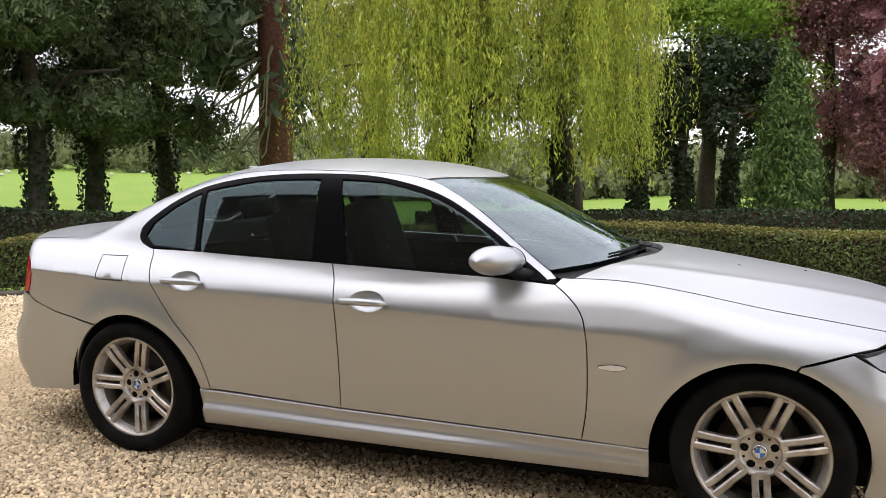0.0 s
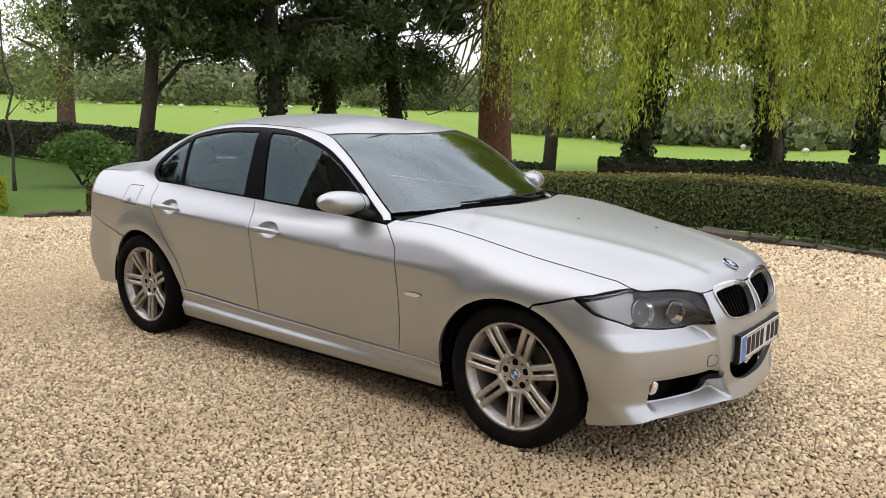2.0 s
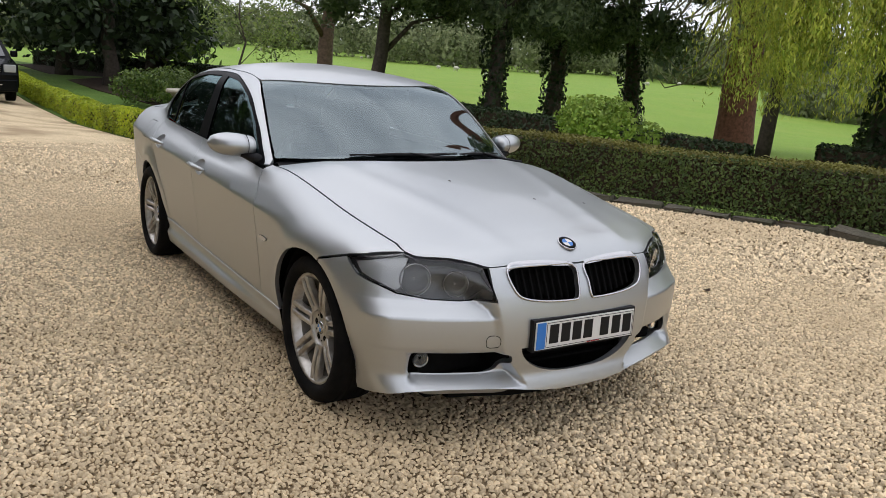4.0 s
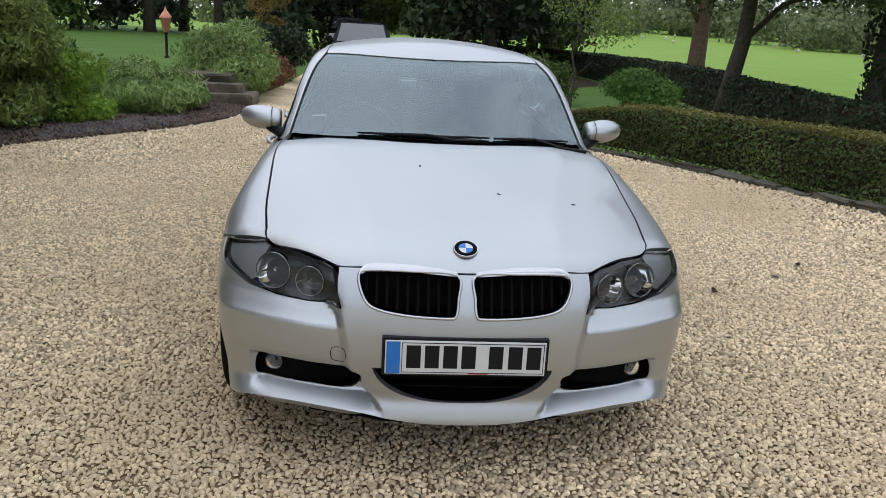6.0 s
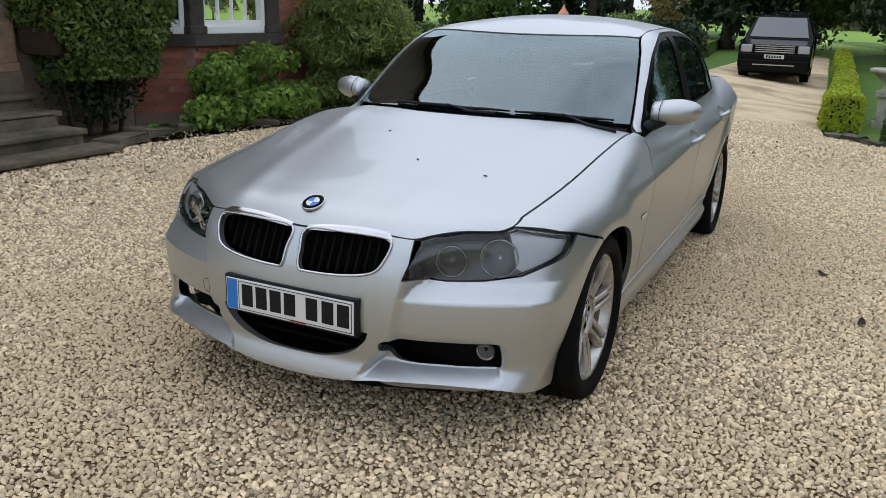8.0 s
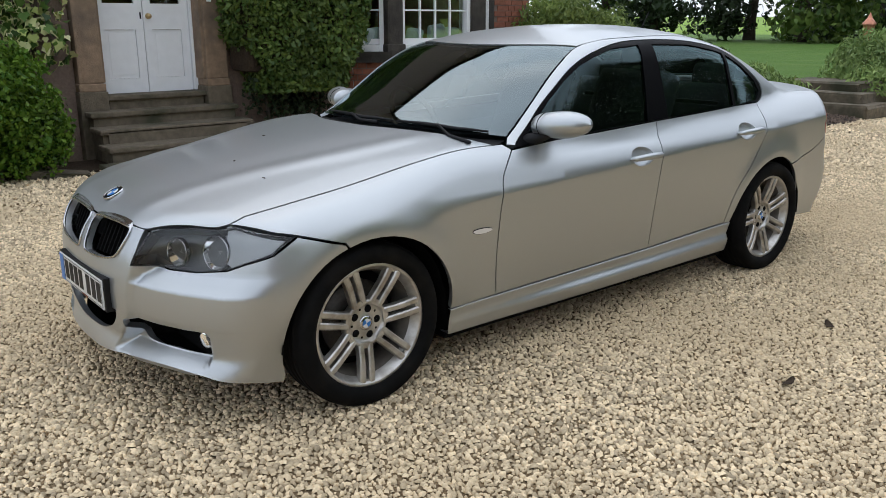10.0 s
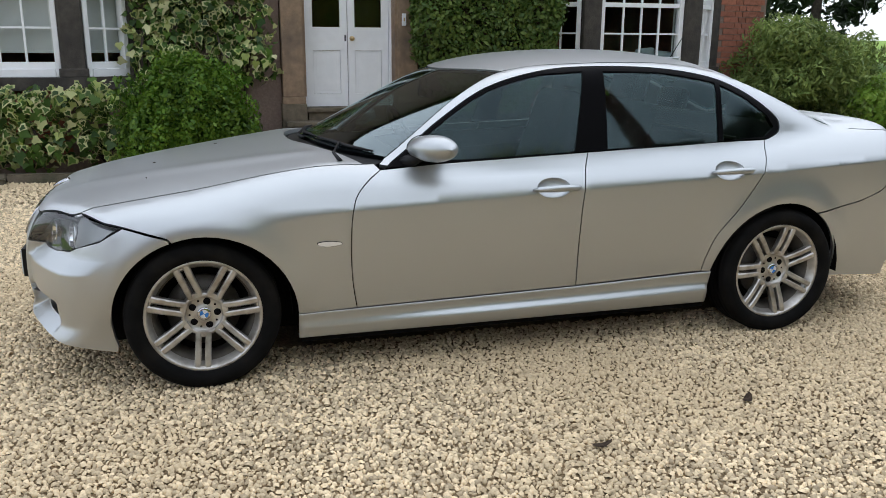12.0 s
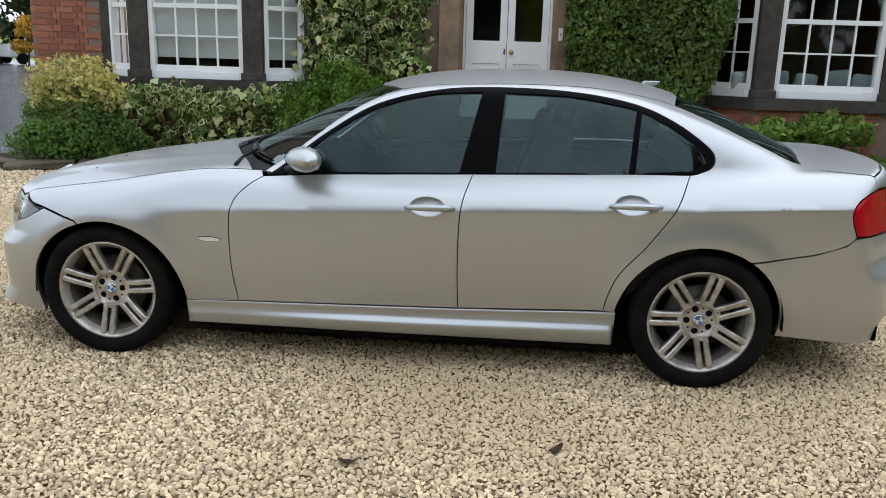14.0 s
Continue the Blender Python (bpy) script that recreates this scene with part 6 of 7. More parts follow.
v, q = leaf_quads(np.vstack(C), np.vstack(D), 0.034, 0.9, 3.6, 73, 4.0)
fast("crown", v, q, M["willow"], wi)
tree("ivy_clad_tree", "leaning dark tree behind the willow", (-4.75, 18.3), 6.5, 0.24, blobs(80, 14, 0, 0, 2.6, 7.0, 1.7, 1.7, 0.9), "clipped", 0.11, 30, seed=80, lean=(-0.6, 0.4), ivy=2.4)

# evergreens, maple, copper beech and cypress towards the east
for i, (x, y) in enumerate(((-3.2, 21.5), (-1.9, 22.0), (-0.6, 23.0))):
    tree("holly_tree", "dark glossy evergreen with a bare stem", (x, y), 5.0, 0.20, blobs(90 + i, 14, 0, 0, 2.0, 5.2, 1.5, 1.5, 0.8), "ivy_dark", 0.11, 55, seed=90 + i, ivy=2.0)
tree("maple_tree", "fresh light green maple behind darker evergreens", (-1.4, 25.5), 10.0, 0.3, blobs(95, 46, 0, 0, 4.4, 11.5, 4.4, 3.0, 1.3), "maple", 0.085, 80, seed=95, fill=30)
tree("copper_beech", "large copper beech with purple-brown leaves", (5.4, 26.0), 10.0, 0.36, blobs(97, 56, 0, 0, 1.3, 10.5, 4.8, 4.0, 1.35), "beech", 0.075, 95, seed=97, fill=40)
tree("copper_beech", "copper beech behind the larger one", (10.5, 28.0), 9.0, 0.3, blobs(197, 34, 0, 0, 1.3, 9.5, 4.2, 3.6, 1.3), "beech", 0.10, 50, seed=197, fill=40)
tree("copper_beech", "copper beech beside the cypress", (2.6, 29.0), 9.0, 0.3, blobs(198, 30, 0, 0, 2.6, 9.5, 3.0, 3.0, 1.3), "beech", 0.10, 50, seed=198, fill=40)
cy = tagged(base("cypress_tree", (0.85, 19.6, lie(0.85, 19.6))), "narrow pointed green cypress behind the hedge", "tree")
limbs("trunk", (0, 0, -0.1), (0, 0, 3.6), 0.09, 0.02, M["bark"], cy, 0, 1, 98, 0.01)
crown("crown", [(0.05 * math.sin(k * 2.4), 0.05 * math.cos(k * 2.4), 0.35 + k * 0.325, 1.08 * (1 - k / 14.5) ** 0.75 + 0.06, 1.08 * (1 - k / 14.5) ** 0.75 + 0.06, 0.42) for k in range(14)], 230, 0.058, M["cypress"], cy, 99, 2.4, -1.8)


# hedges: a twiggy core with clipped leaves outside
def hedge(name, line, width, height, label, leaf, top_leaf, size, per_m2, seed, z0=0.0, wavy=0.03):
    """A clipped hedge along a line of (x, y)."""
    q = np.array(line, float)
    seg = np.linalg.norm(np.diff(q, axis=0), axis=1)
    s = np.concatenate([[0], np.cumsum(seg)])
    ob = tagged(base(name), label, "hedge")
    t = np.gradient(q, axis=0)
    t /= np.linalg.norm(t, axis=1, keepdims=True)
    nrm = np.stack([-t[:, 1], t[:, 0]], -1)
    w, h = width / 2 - 0.04, height - 0.05
    ring = [(-w, z0 + 0.06), (-w * 1.0, h * 0.6), (-w * 0.92, h), (w * 0.92, h), (w, h * 0.6), (w, z0 + 0.06)]
    v = [(*(p + n * o), z) for p, n in zip(q, nrm) for o, z in ring]
    k = len(ring)
    f = [(i * k + j, i * k + j + 1, (i + 1) * k + j + 1, (i + 1) * k + j) for i in range(len(q) - 1) for j in range(k - 1)] + [tuple(range(k)), tuple(range((len(q) - 1) * k, len(q) * k))[::-1]]
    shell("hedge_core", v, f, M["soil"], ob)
    r = np.random.default_rng(seed)

    def spot(n):
        d = r.uniform(0, s[-1], n)
        i = np.clip(np.searchsorted(s, d) - 1, 0, len(seg) - 1)
        u = ((d - s[i]) / seg[i])[:, None]
        return q[i] + (q[i + 1] - q[i]) * u, nrm[i], d
    n = int(s[-1] * height * per_m2)
    for side in (-1, 1):
        c, m, d = spot(n)
        z = r.uniform(z0 + 0.02, height, n)
        o = (width / 2 - 0.05 * ramp(z, height * 0.85, height) + wavy * np.sin(d * 2.3 + 4 * z) * np.sin(d * 0.9) + r.normal(0, 0.018, n)) * side
        p = np.stack([c[:, 0] + m[:, 0] * o, c[:, 1] + m[:, 1] * o, z], -1)
        vv, qq = leaf_quads(p, np.stack([m[:, 0] * side, m[:, 1] * side, 0.35 + 0 * z], -1), size, 0.6, 1.7, seed + side)
        fast("side_leaves", vv, qq, M[leaf], ob)
    n = int(s[-1] * width * per_m2)
    c, m, d = spot(n)
    o = r.uniform(-width / 2, width / 2, n)
    z = height + wavy * np.sin(d * 1.7) * 0.6 + r.normal(0, 0.016, n) - 0.03 * (np.abs(o) / width * 2) ** 4
    p = np.stack([c[:, 0] + m[:, 0] * o, c[:, 1] + m[:, 1] * o, z], -1)
    vv, qq = leaf_quads(p, np.tile([0, 0, 1.0], (n, 1)), size, 0.6, 1.7, seed + 4)
    fast("top_leaves", vv, qq, M[top_leaf], ob)
    for e, sgn in ((0, -1), (-1, 1)):
        n = int(width * height * per_m2 * 2.2)
        o, z = r.uniform(-width / 2, width / 2, n), r.uniform(z0, height, n)
        p = np.stack([q[e, 0] + nrm[e, 0] * o, q[e, 1] + nrm[e, 1] * o, z], -1) + np.append(t[e] * sgn * 0.02, 0)
        vv, qq = leaf_quads(p, np.tile(np.append(t[e] * sgn, 0.2), (n, 1)), size, 0.6, 1.7, seed + 6)
        fast("end_leaves", vv, qq, M[leaf], ob)
    return ob


nk = np.gradient(KERB, axis=0)
nk /= np.linalg.norm(nk, axis=1, keepdims=True)
HEDGE = KERB + np.stack([-nk[:, 1], nk[:, 0]], -1) * 0.52
gh = hedge("garden_hedge", HEDGE[8:-6], 0.62, 0.62, "low clipped hedge with browned top behind stone kerb", "hedge_leaf", "hedge_top", 0.025, 2700, 110)
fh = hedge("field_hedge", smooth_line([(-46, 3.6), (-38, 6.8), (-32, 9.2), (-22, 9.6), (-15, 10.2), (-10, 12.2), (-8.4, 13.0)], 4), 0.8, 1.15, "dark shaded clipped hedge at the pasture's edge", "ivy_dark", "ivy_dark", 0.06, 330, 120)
for ch in fh.children:
    for v in ch.data.vertices:
        v.co.z += -0.47 - (0.045 if v.co.x > -22 else 0.002) * (v.co.x + 22)
hedge("field_hedge", smooth_line([(-7.2, 13.7), (-2, 16.0), (4, 17.6), (16, 18.0)], 4), 0.7, 0.48, "low dark hedge at the pasture's edge", "ivy_dark", "ivy_dark", 0.06, 320, 122).location.z = -0.25
for ch in gh.children:
    for v in ch.data.vertices:
        v.co.z = v.co.z * (0.66 + 0.34 * float(ramp(np.hypot(v.co.x - HEDGE[8][0], v.co.y - HEDGE[8][1]), 0.0, 2.2))) + float(rise(v.co.x))
gold_row = hedge("golden_hedge", smooth_line([(-10.3, 1.42), (-12.0, 1.36), (-14, 1.34), (-19, 1.28), (-26, 1.1), (-34, 0.8)], 4), 0.50, 0.50, "low golden-green clipped hedge along the drive", "yellow_hedge", "yellow_hedge", 0.04, 900, 130)
for ch in gold_row.children:
    for v in ch.data.vertices:
        v.co.z += lie(v.co.x, 1.4)


def shrub(name, label, at, clumps, leaf, size, density, seed, long=1.6, droop=0.0, stems=5, h=0.8, category="shrub"):
    """A bush: several stems and a leafy crown."""
    ob = tagged(base(name, (at[0], at[1], lie(*at))), label, category)
    r = np.random.default_rng(seed)
    for k in range(stems):
        a = r.uniform(0, 6.28)
        c = clumps[k % len(clumps)]
        tube("stem", [(0.08 * math.cos(a), 0.08 * math.sin(a), 0), (c[0] * 0.5, c[1] * 0.5, c[2] * 0.6), (c[0], c[1], c[2])], [0.02, 0.014, 0.006], M["bark"], ob, 6)
    crown("leaves", clumps, density, size, M[leaf], ob, seed, long, droop, 0.62)
    return ob


shrub("laurel_bush", "rounded green shrub on the lawn", (-15.7, 5.75), blobs(140, 12, 0, 0, 0.40, 0.90, 0.95, 0.8, 0.42), "laurel", 0.055, 300, 140)
shrub("laurel_bush", "fresh green shrub behind the clipped hedge", (-9.6, 9.8), blobs(141, 12, 0, 0, 0.3, 0.95, 1.3, 0.7, 0.45), "fresh", 0.06, 260, 141)
shrub("laurel_bush", "dark rounded shrub on the lawn", (-21.0, 4.6), blobs(142, 12, 0, 0, 0.35, 0.85, 1.1, 0.9, 0.45), "clipped", 0.055, 300, 142)
shrub("laurel_bush", "dark rounded shrub beside the drive", (-24.5, 4.6), blobs(143, 14, 0, 0, 0.4, 1.0, 1.8, 1.0, 0.6), "clipped", 0.07, 160, 143)
tree("young_tree", "slender young tree with pale airy leaves", (-15.7, 4.2), 3.6, 0.035, blobs(144, 16, 0, 0, 1.6, 3.9, 1.3, 1.3, 0.55), "olive", 0.045, 70, seed=144, boughs=8, reach=1.2)

# the wood round the drive and the far tree lines
r = np.random.default_rng(150)
k = 0
for x, y, h in ((-45, -9, 11), (-43, -16, 12), (-41, -22, 12), (-36, -28, 12), (-29, -31, 12), (-21, -30, 12), (-16, -32, 12), (-43, -1, 11), (-40, 8.5, 9), (-47, 5, 11), (-12, -29, 12), (-39, -18, 13), (-44, -12.5, 13), (-35, -24, 12), (-38, -4.2, 9), (-40, -1.2, 10), (-50, -12, 12), (-48, -20, 12), (-32.5, 4.6, 8), (-36, 7.0, 9), (-38, 3.6, 9)):
    k += 1
    tree("woodland_tree", "dark woodland tree beyond the lawn", (x, y), h * 0.8, 0.3, blobs(150 + k, 20, 0, 0, 0.9, h, 4.0 if k < 13 else 2.4, 4.0 if k < 13 else 2.4, 1.7), "ivy_dark" if k % 4 else "clipped", 0.20, 8, seed=150 + k, boughs=3, fill=30)
far = []
for i in range(230):
    a = radians(r.uniform(-25, 100))
    d = r.uniform(125, 190)
    far.append((-math.sin(a) * d, math.cos(a) * d - 3, land(np.array(-math.sin(a) * d), np.array(math.cos(a) * d)) + (1.6 if d < 70 else 2.6), r.uniform(3.0, 6.5), r.uniform(3.0, 6.5), r.uniform(2.2, 6.6)))
for i in range(110):
    a, d = radians(r.uniform(-30, 34)), r.uniform(70, 84)
    x, y = -math.sin(a) * d, math.cos(a) * d - 3
    far.append((x, y, float(land(np.array(x), np.array(y))) + 1.2, r.uniform(1.8, 3.4), r.uniform(1.8, 3.4), r.uniform(1.2, 3.6)))
p, dd = cloud(far, 4.6, 170, 0.9)
front = np.sum(dd * -p, 1) > -0.1 * np.linalg.norm(p, axis=1)
p, dd = p[front], dd[front]
v, q = leaf_quads(p, dd, 0.30, 0.6, 1.3, 171)
p2, d2 = cloud([(x, y, z, rx * 0.8, ry * 0.8, rz * 0.8) for x, y, z, rx, ry, rz in far], 2.4, 172, 0.8)
v2, q2 = leaf_quads(p2, d2, 0.85, 0.5, 1.2, 173)
v, q = np.vstack([v, v2]), np.vstack([q, q2 + len(v)])
tagged(fast("far_wood", v, q, M["far_wood"]), "olive-green woods and hedgerows beyond the pasture", "woodland", kind="stuff")


# ---- plants against the house ----
def pack(x0, x1, y0, y1, z0, z1, s, seed, n):
    """Clumps that fill a box."""
    r = np.random.default_rng(seed)
    return [(r.uniform(x0, x1), r.uniform(y0, y1), r.uniform(z0, z1), s, s, s) for _ in range(n)]


# tall clipped shrub between door and bay: a squared mass
ts = tagged(base("clipped_shrub", (-3.30, -5.42, 0)), "tall clipped evergreen trained against the wall beside the door", "shrub")
for k in range(4):
    tube("stem", [(-0.3 + 0.2 * k, -0.1, 0), (-0.35 + 0.25 * k, -0.05, 0.6), (-0.4 + 0.28 * k, -0.1, 1.4)], [0.03, 0.025, 0.015], M["bark"], ts, 7)
r = np.random.default_rng(201)
n = 17000
u, w_, zz = r.uniform(-1, 1, n), r.uniform(-1, 1, n), r.uniform(0.62, 3.2, n)
face = r.integers(0, 3, n)
hx = 0.82 + 0.05 * np.sin(zz * 4) - 0.34 * ramp(1.25 - zz, 0, 0.55)
hy = 0.32 - 0.14 * ramp(0.95 - zz, 0, 0.5)
px = np.where(face == 1, np.sign(u) * hx, u * hx)
py = np.where(face == 1, w_ * hy, hy)
bump_ = 0.035 * np.sin(px * 9 + zz * 5) + r.normal(0, 0.022, n)
pos = np.stack([px + np.where(face == 1, np.sign(u) * bump_, 0), py + np.where(face != 1, bump_, 0), zz], -1)
under = r.uniform(0, 1, n) < 0.08
pos[under, 2] = 0.64 + 0.2 * r.uniform(0, 1, under.sum())
pos[under, 0] *= 0.55
dirs = np.stack([np.where(face == 1, np.sign(u), 0.0), np.where(face != 1, 1.0, 0.0), 0.3 + 0 * u], -1)
v, q = leaf_quads(pos, dirs, 0.042, 0.9, 1.7, 202)
fast("leaves", v, q, M["clipped"], ts)
# lowest leaves get a darker colour that paints the shade under the shrub
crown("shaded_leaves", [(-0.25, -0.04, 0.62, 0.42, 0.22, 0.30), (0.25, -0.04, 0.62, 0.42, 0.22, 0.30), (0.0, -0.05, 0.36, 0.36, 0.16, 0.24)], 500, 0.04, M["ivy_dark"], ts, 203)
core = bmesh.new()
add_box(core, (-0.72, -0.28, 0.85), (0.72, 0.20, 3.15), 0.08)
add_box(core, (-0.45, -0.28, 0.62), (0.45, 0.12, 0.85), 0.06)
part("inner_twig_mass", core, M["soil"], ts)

shrub("box_ball", "rounded box shrub by the front steps", (0.12, -5.02), [(0, 0, 0.62, 0.62, 0.52, 0.58), (-0.12, 0.05, 0.85, 0.42, 0.4, 0.40), (0.25, 0.08, 0.45, 0.45, 0.42, 0.42), (-0.38, 0.05, 0.42, 0.34, 0.36, 0.38)], "box", 0.034, 2300, 210)


def ivy(name, label, clumps, seed, n_scale=1.0, wall=False):
    """Variegated ivy: green leaves, each with a cream edge leaf behind it."""
    ob = tagged(base(name), label, "climber")
    p, d = cloud(clumps, 135 * n_scale, seed, 0.38)
    d[:, 1] = np.abs(d[:, 1]) + 0.6
    keep = p[:, 2] > 0.03
    p, d = p[keep], d[keep]
    rr_ = np.random.default_rng(seed + 1)
    n = len(p)
    nrm = d + rr_.normal(0, 0.55, (n, 3))
    nrm /= np.linalg.norm(nrm, axis=1, keepdims=True)
    up = rr_.normal(0, 0.55, (n, 3)) + (0, 0.25, -1.0)
    up -= nrm * np.sum(up * nrm, 1, keepdims=True)
    up /= np.linalg.norm(up, axis=1, keepdims=True)
    side = np.cross(nrm, up)
    size = 0.105 * rr_.uniform(0.55, 1.25, (n, 1, 1))
    lobes = np.array([(0.0, -0.32), (0.30, -0.45), (0.50, -0.08), (0.27, 0.10), (0.0, 0.60), (-0.27, 0.10), (-0.50, -0.08), (-0.30, -0.45)])

    def blades(scale, lift, pick):
        flat = lobes[None] * scale
        g = p[:, None] + (side[:, None] * flat[..., :1] + up[:, None] * flat[..., 1:]) * size + nrm[:, None] * (lift - 0.10 * np.abs(flat[..., :1]) * size)
        g = g[pick].reshape(-1, 3)
        return g, np.arange(len(g)).reshape(-1, 8)
    kind_ = rr_.uniform(0, 1, n) + 0.25 * np.sin(p[:, 0] * 4.1 + p[:, 2] * 3.3)
    edged = kind_ < 0.50
    pale = kind_ > 0.88
    fast("leaf_edges", *blades(np.ones((n, 8, 1)), 0.0, edged | pale), M["ivy_cream"], ob)
    fast("green_patch", *blades(rr_.uniform(0.50, 0.80, (n, 8, 1)), 0.004, edged), M["ivy_green"], ob)
    fast("leaves", *blades(np.ones((n, 8, 1)), 0.0, ~(edged | pale)), M["ivy_green"], ob)
    r = np.random.default_rng(seed + 3)
    for k in range(5):
        c = clumps[r.integers(0, len(clumps))]
        tube("stem", [(c[0] + r.normal(0, 0.2), WALL_Y + 0.06, 0.0), (c[0] + r.normal(0, 0.15), c[1], c[2] * 0.6), (c[0], c[1], c[2])], [0.025, 0.018, 0.008], M["bark"], ob, 6)
    return ob


ivy("variegated_ivy", "cream-edged variegated ivy climbing the wall", [(x, WALL_Y + 0.10 + 0.05 * math.sin(x * 7 + z * 5), z, 0.30, 0.16, 0.30) for x in (-0.60, -0.2, 0.2, 0.48) for z in (1.2, 1.6, 2.0, 2.4, 2.8)], 220, 1.3)
ivy("variegated_ivy", "cream-edged variegated ivy sprawling below the bay", [(x, -5.12 + 0.1 * math.sin(x * 5), z, 0.36, 0.26, 0.24) for x in (0.85, 1.25, 1.7, 2.1, 2.5, 2.85) for z in (0.35, 0.72)] + [(2.3, -5.1, 0.85, 0.4, 0.2, 0.15), (1.2, -5.1, 0.85, 0.4, 0.2, 0.15)], 224, 0.9)
gold = shrub("golden_shrub", "shrub with golden-yellow top and green base", (3.22, -5.0), [(0, 0, 0.46, 0.60, 0.5, 0.46), (-0.35, 0.15, 0.32, 0.4, 0.4, 0.32), (0.32, 0.2, 0.3, 0.36, 0.4, 0.3)], "laurel", 0.034, 1900, 230)
crown("golden_top", [(0.0, 0.05, 0.98, 0.48, 0.4, 0.26), (-0.2, 0.12, 0.84, 0.38, 0.38, 0.22), (0.22, 0.12, 0.86, 0.30, 0.34, 0.22)], 900, 0.036, M["ivy_yellow"], gold, 231, 1.8, 0.3, 0.62)
shrub("peony_bush", "leafy green border shrub below the bay", (-5.05, -4.92), blobs(240, 20, 0, 0, 0.22, 0.80, 1.05, 0.32, 0.24) + [(-0.8 + 0.32 * k, 0.1, 0.2, 0.28, 0.24, 0.22) for k in range(6)], "peony", 0.050, 520, 240, 1.8, 0.4)
shrub("border_shrub", "feathery grey-green shrub at the house corner", (-7.45, -5.0), blobs(241, 20, 0, 0, 0.4, 1.55, 0.85, 0.7, 0.38) + [(0.5 * math.cos(k), 0.42 * math.sin(k), 0.26, 0.42, 0.36, 0.30) for k in range(7)], "olive", 0.030, 900, 241, 3.0, -0.8)
shrub("border_shrub", "lime green low shrub beside the drive", (-8.2, -4.3), blobs(242, 8, 0, 0, 0.25, 0.85, 0.4, 0.4, 0.28) + [(0.25 * math.cos(k), 0.25 * math.sin(k), 0.16, 0.3, 0.3, 0.2) for k in range(4)], "maple", 0.036, 800, 242, 1.8)
shrub("fern_clump", "small ferny plants at the bed's edge", (-4.1, -5.0), [(0, 0, 0.08, 0.16, 0.12, 0.09), (0.5, -0.05, 0.07, 0.12, 0.1, 0.07)], "laurel", 0.03, 700, 243, 2.4, 0.6)
shrub("prostrate_juniper", "spreading grey-green juniper beside the steps", (-10.3, -3.95), [(-0.2, 0, 0.32, 1.0, 0.8, 0.28), (0.6, 0.3, 0.22, 0.8, 0.6, 0.22), (-0.9, -0.4, 0.34, 0.7, 0.7, 0.32), (0.2, 0.7, 0.20, 0.6, 0.4, 0.18)], "juniper", 0.034, 760, 244, 3.6, 1.6)
shrub("prostrate_juniper", "spreading juniper above the stone steps", (-13.7, -3.25), [(0, 0, 0.65, 1.05, 0.9, 0.6), (0.8, 0.5, 0.40, 0.75, 0.6, 0.36), (-0.8, 0, 0.85, 0.8, 0.8, 0.55), (0.1, 0.6, 0.5, 0.6, 0.45, 0.4)], "juniper", 0.036, 560, 245, 3.2, 1.2)
shrub("heather_bush", "russet-brown low shrub beside the drive", (-14.4, -2.72), [(0, 0, 0.42, 0.65, 0.5, 0.42), (-0.8, 0, 0.42, 0.6, 0.5, 0.4), (-1.7, 0.1, 0.36, 0.6, 0.45, 0.36)], "heather", 0.05, 500, 246, 2.0)
shrub("dark_shrub", "dark evergreen shrub beside the drive", (-18.4, -2.95), blobs(247, 10, 0, 0, 0.4, 1.2, 0.9, 0.8, 0.5), "ivy_dark", 0.07, 260, 247)
tree("golden_tree", "small ornamental tree with bronze-gold leaves", (-19.5, -3.35), 2.2, 0.05, blobs(248, 12, 0, 0, 1.3, 2.7, 0.8, 0.8, 0.4), "bronze", 0.05, 300, seed=248, boughs=5, reach=0.7)
shrub("low_shrub", "low shrub on the lawn beyond the juniper", (-12.6, -6.4), blobs(249, 8, 0, 0, 0.6, 0.9, 0.9, 0.6, 0.4), "clipped", 0.06, 260, 249)


# ---- garden things ----
gs = tagged(base("garden_steps", (-11.3, -2.38, 0)), "rough stone garden steps up to the lawn", "steps")
for i in range(3):
    bm = bmesh.new()
    add_box(bm, (-0.9 - 0.30 * i, -1.7, 0.15 * i - 0.05), (-0.32 * i, -0.22 * i, 0.15 * (i + 1)), 0.035)
    for v in bm.verts:
        v.co += Vector(rng.normal(0, 0.012, 3))
    part("stone_slab", bm, M["dark_stone"], gs)
lamp = tagged(base("garden_lantern", (-17.6, -5.3, 0.39)), "short garden lamp post with a copper lantern", "lamp")
lathe("post", [(0.06, -0.05), (0.06, 0.04), (0.035, 0.06), (0.03, 0.55), (0.05, 0.58), (0.05, 0.60)], M["black_trim"], lamp, 16)
lathe("lantern", [(0.05, 0.60), (0.075, 0.62), (0.125, 0.92), (0.125, 0.94)], M["copper"], lamp, 6, smooth=False)
lathe("cap", [(0.15, 0.94), (0.14, 0.97), (0.07, 1.06), (0.055, 1.07), (0.03, 1.14), (0.012, 1.18), (0.001, 1.20)], M["copper"], lamp, 12)
urn = tagged(base("garden_urn", (-12.4, 2.05, lie(-12.4, 2.05) - 0.02)), "pale weathered stone urn on a square pedestal", "urn")
block("plinth", (-0.22, -0.22, 0), (0.22, 0.22, 0.09), M["urn_stone"], urn, 0.012)
block("pedestal", (-0.17, -0.17, 0.09), (0.17, 0.17, 0.50), M["urn_stone"], urn, 0.012)
block("pedestal_cap", (-0.22, -0.22, 0.50), (0.22, 0.22, 0.58), M["urn_stone"], urn, 0.012)
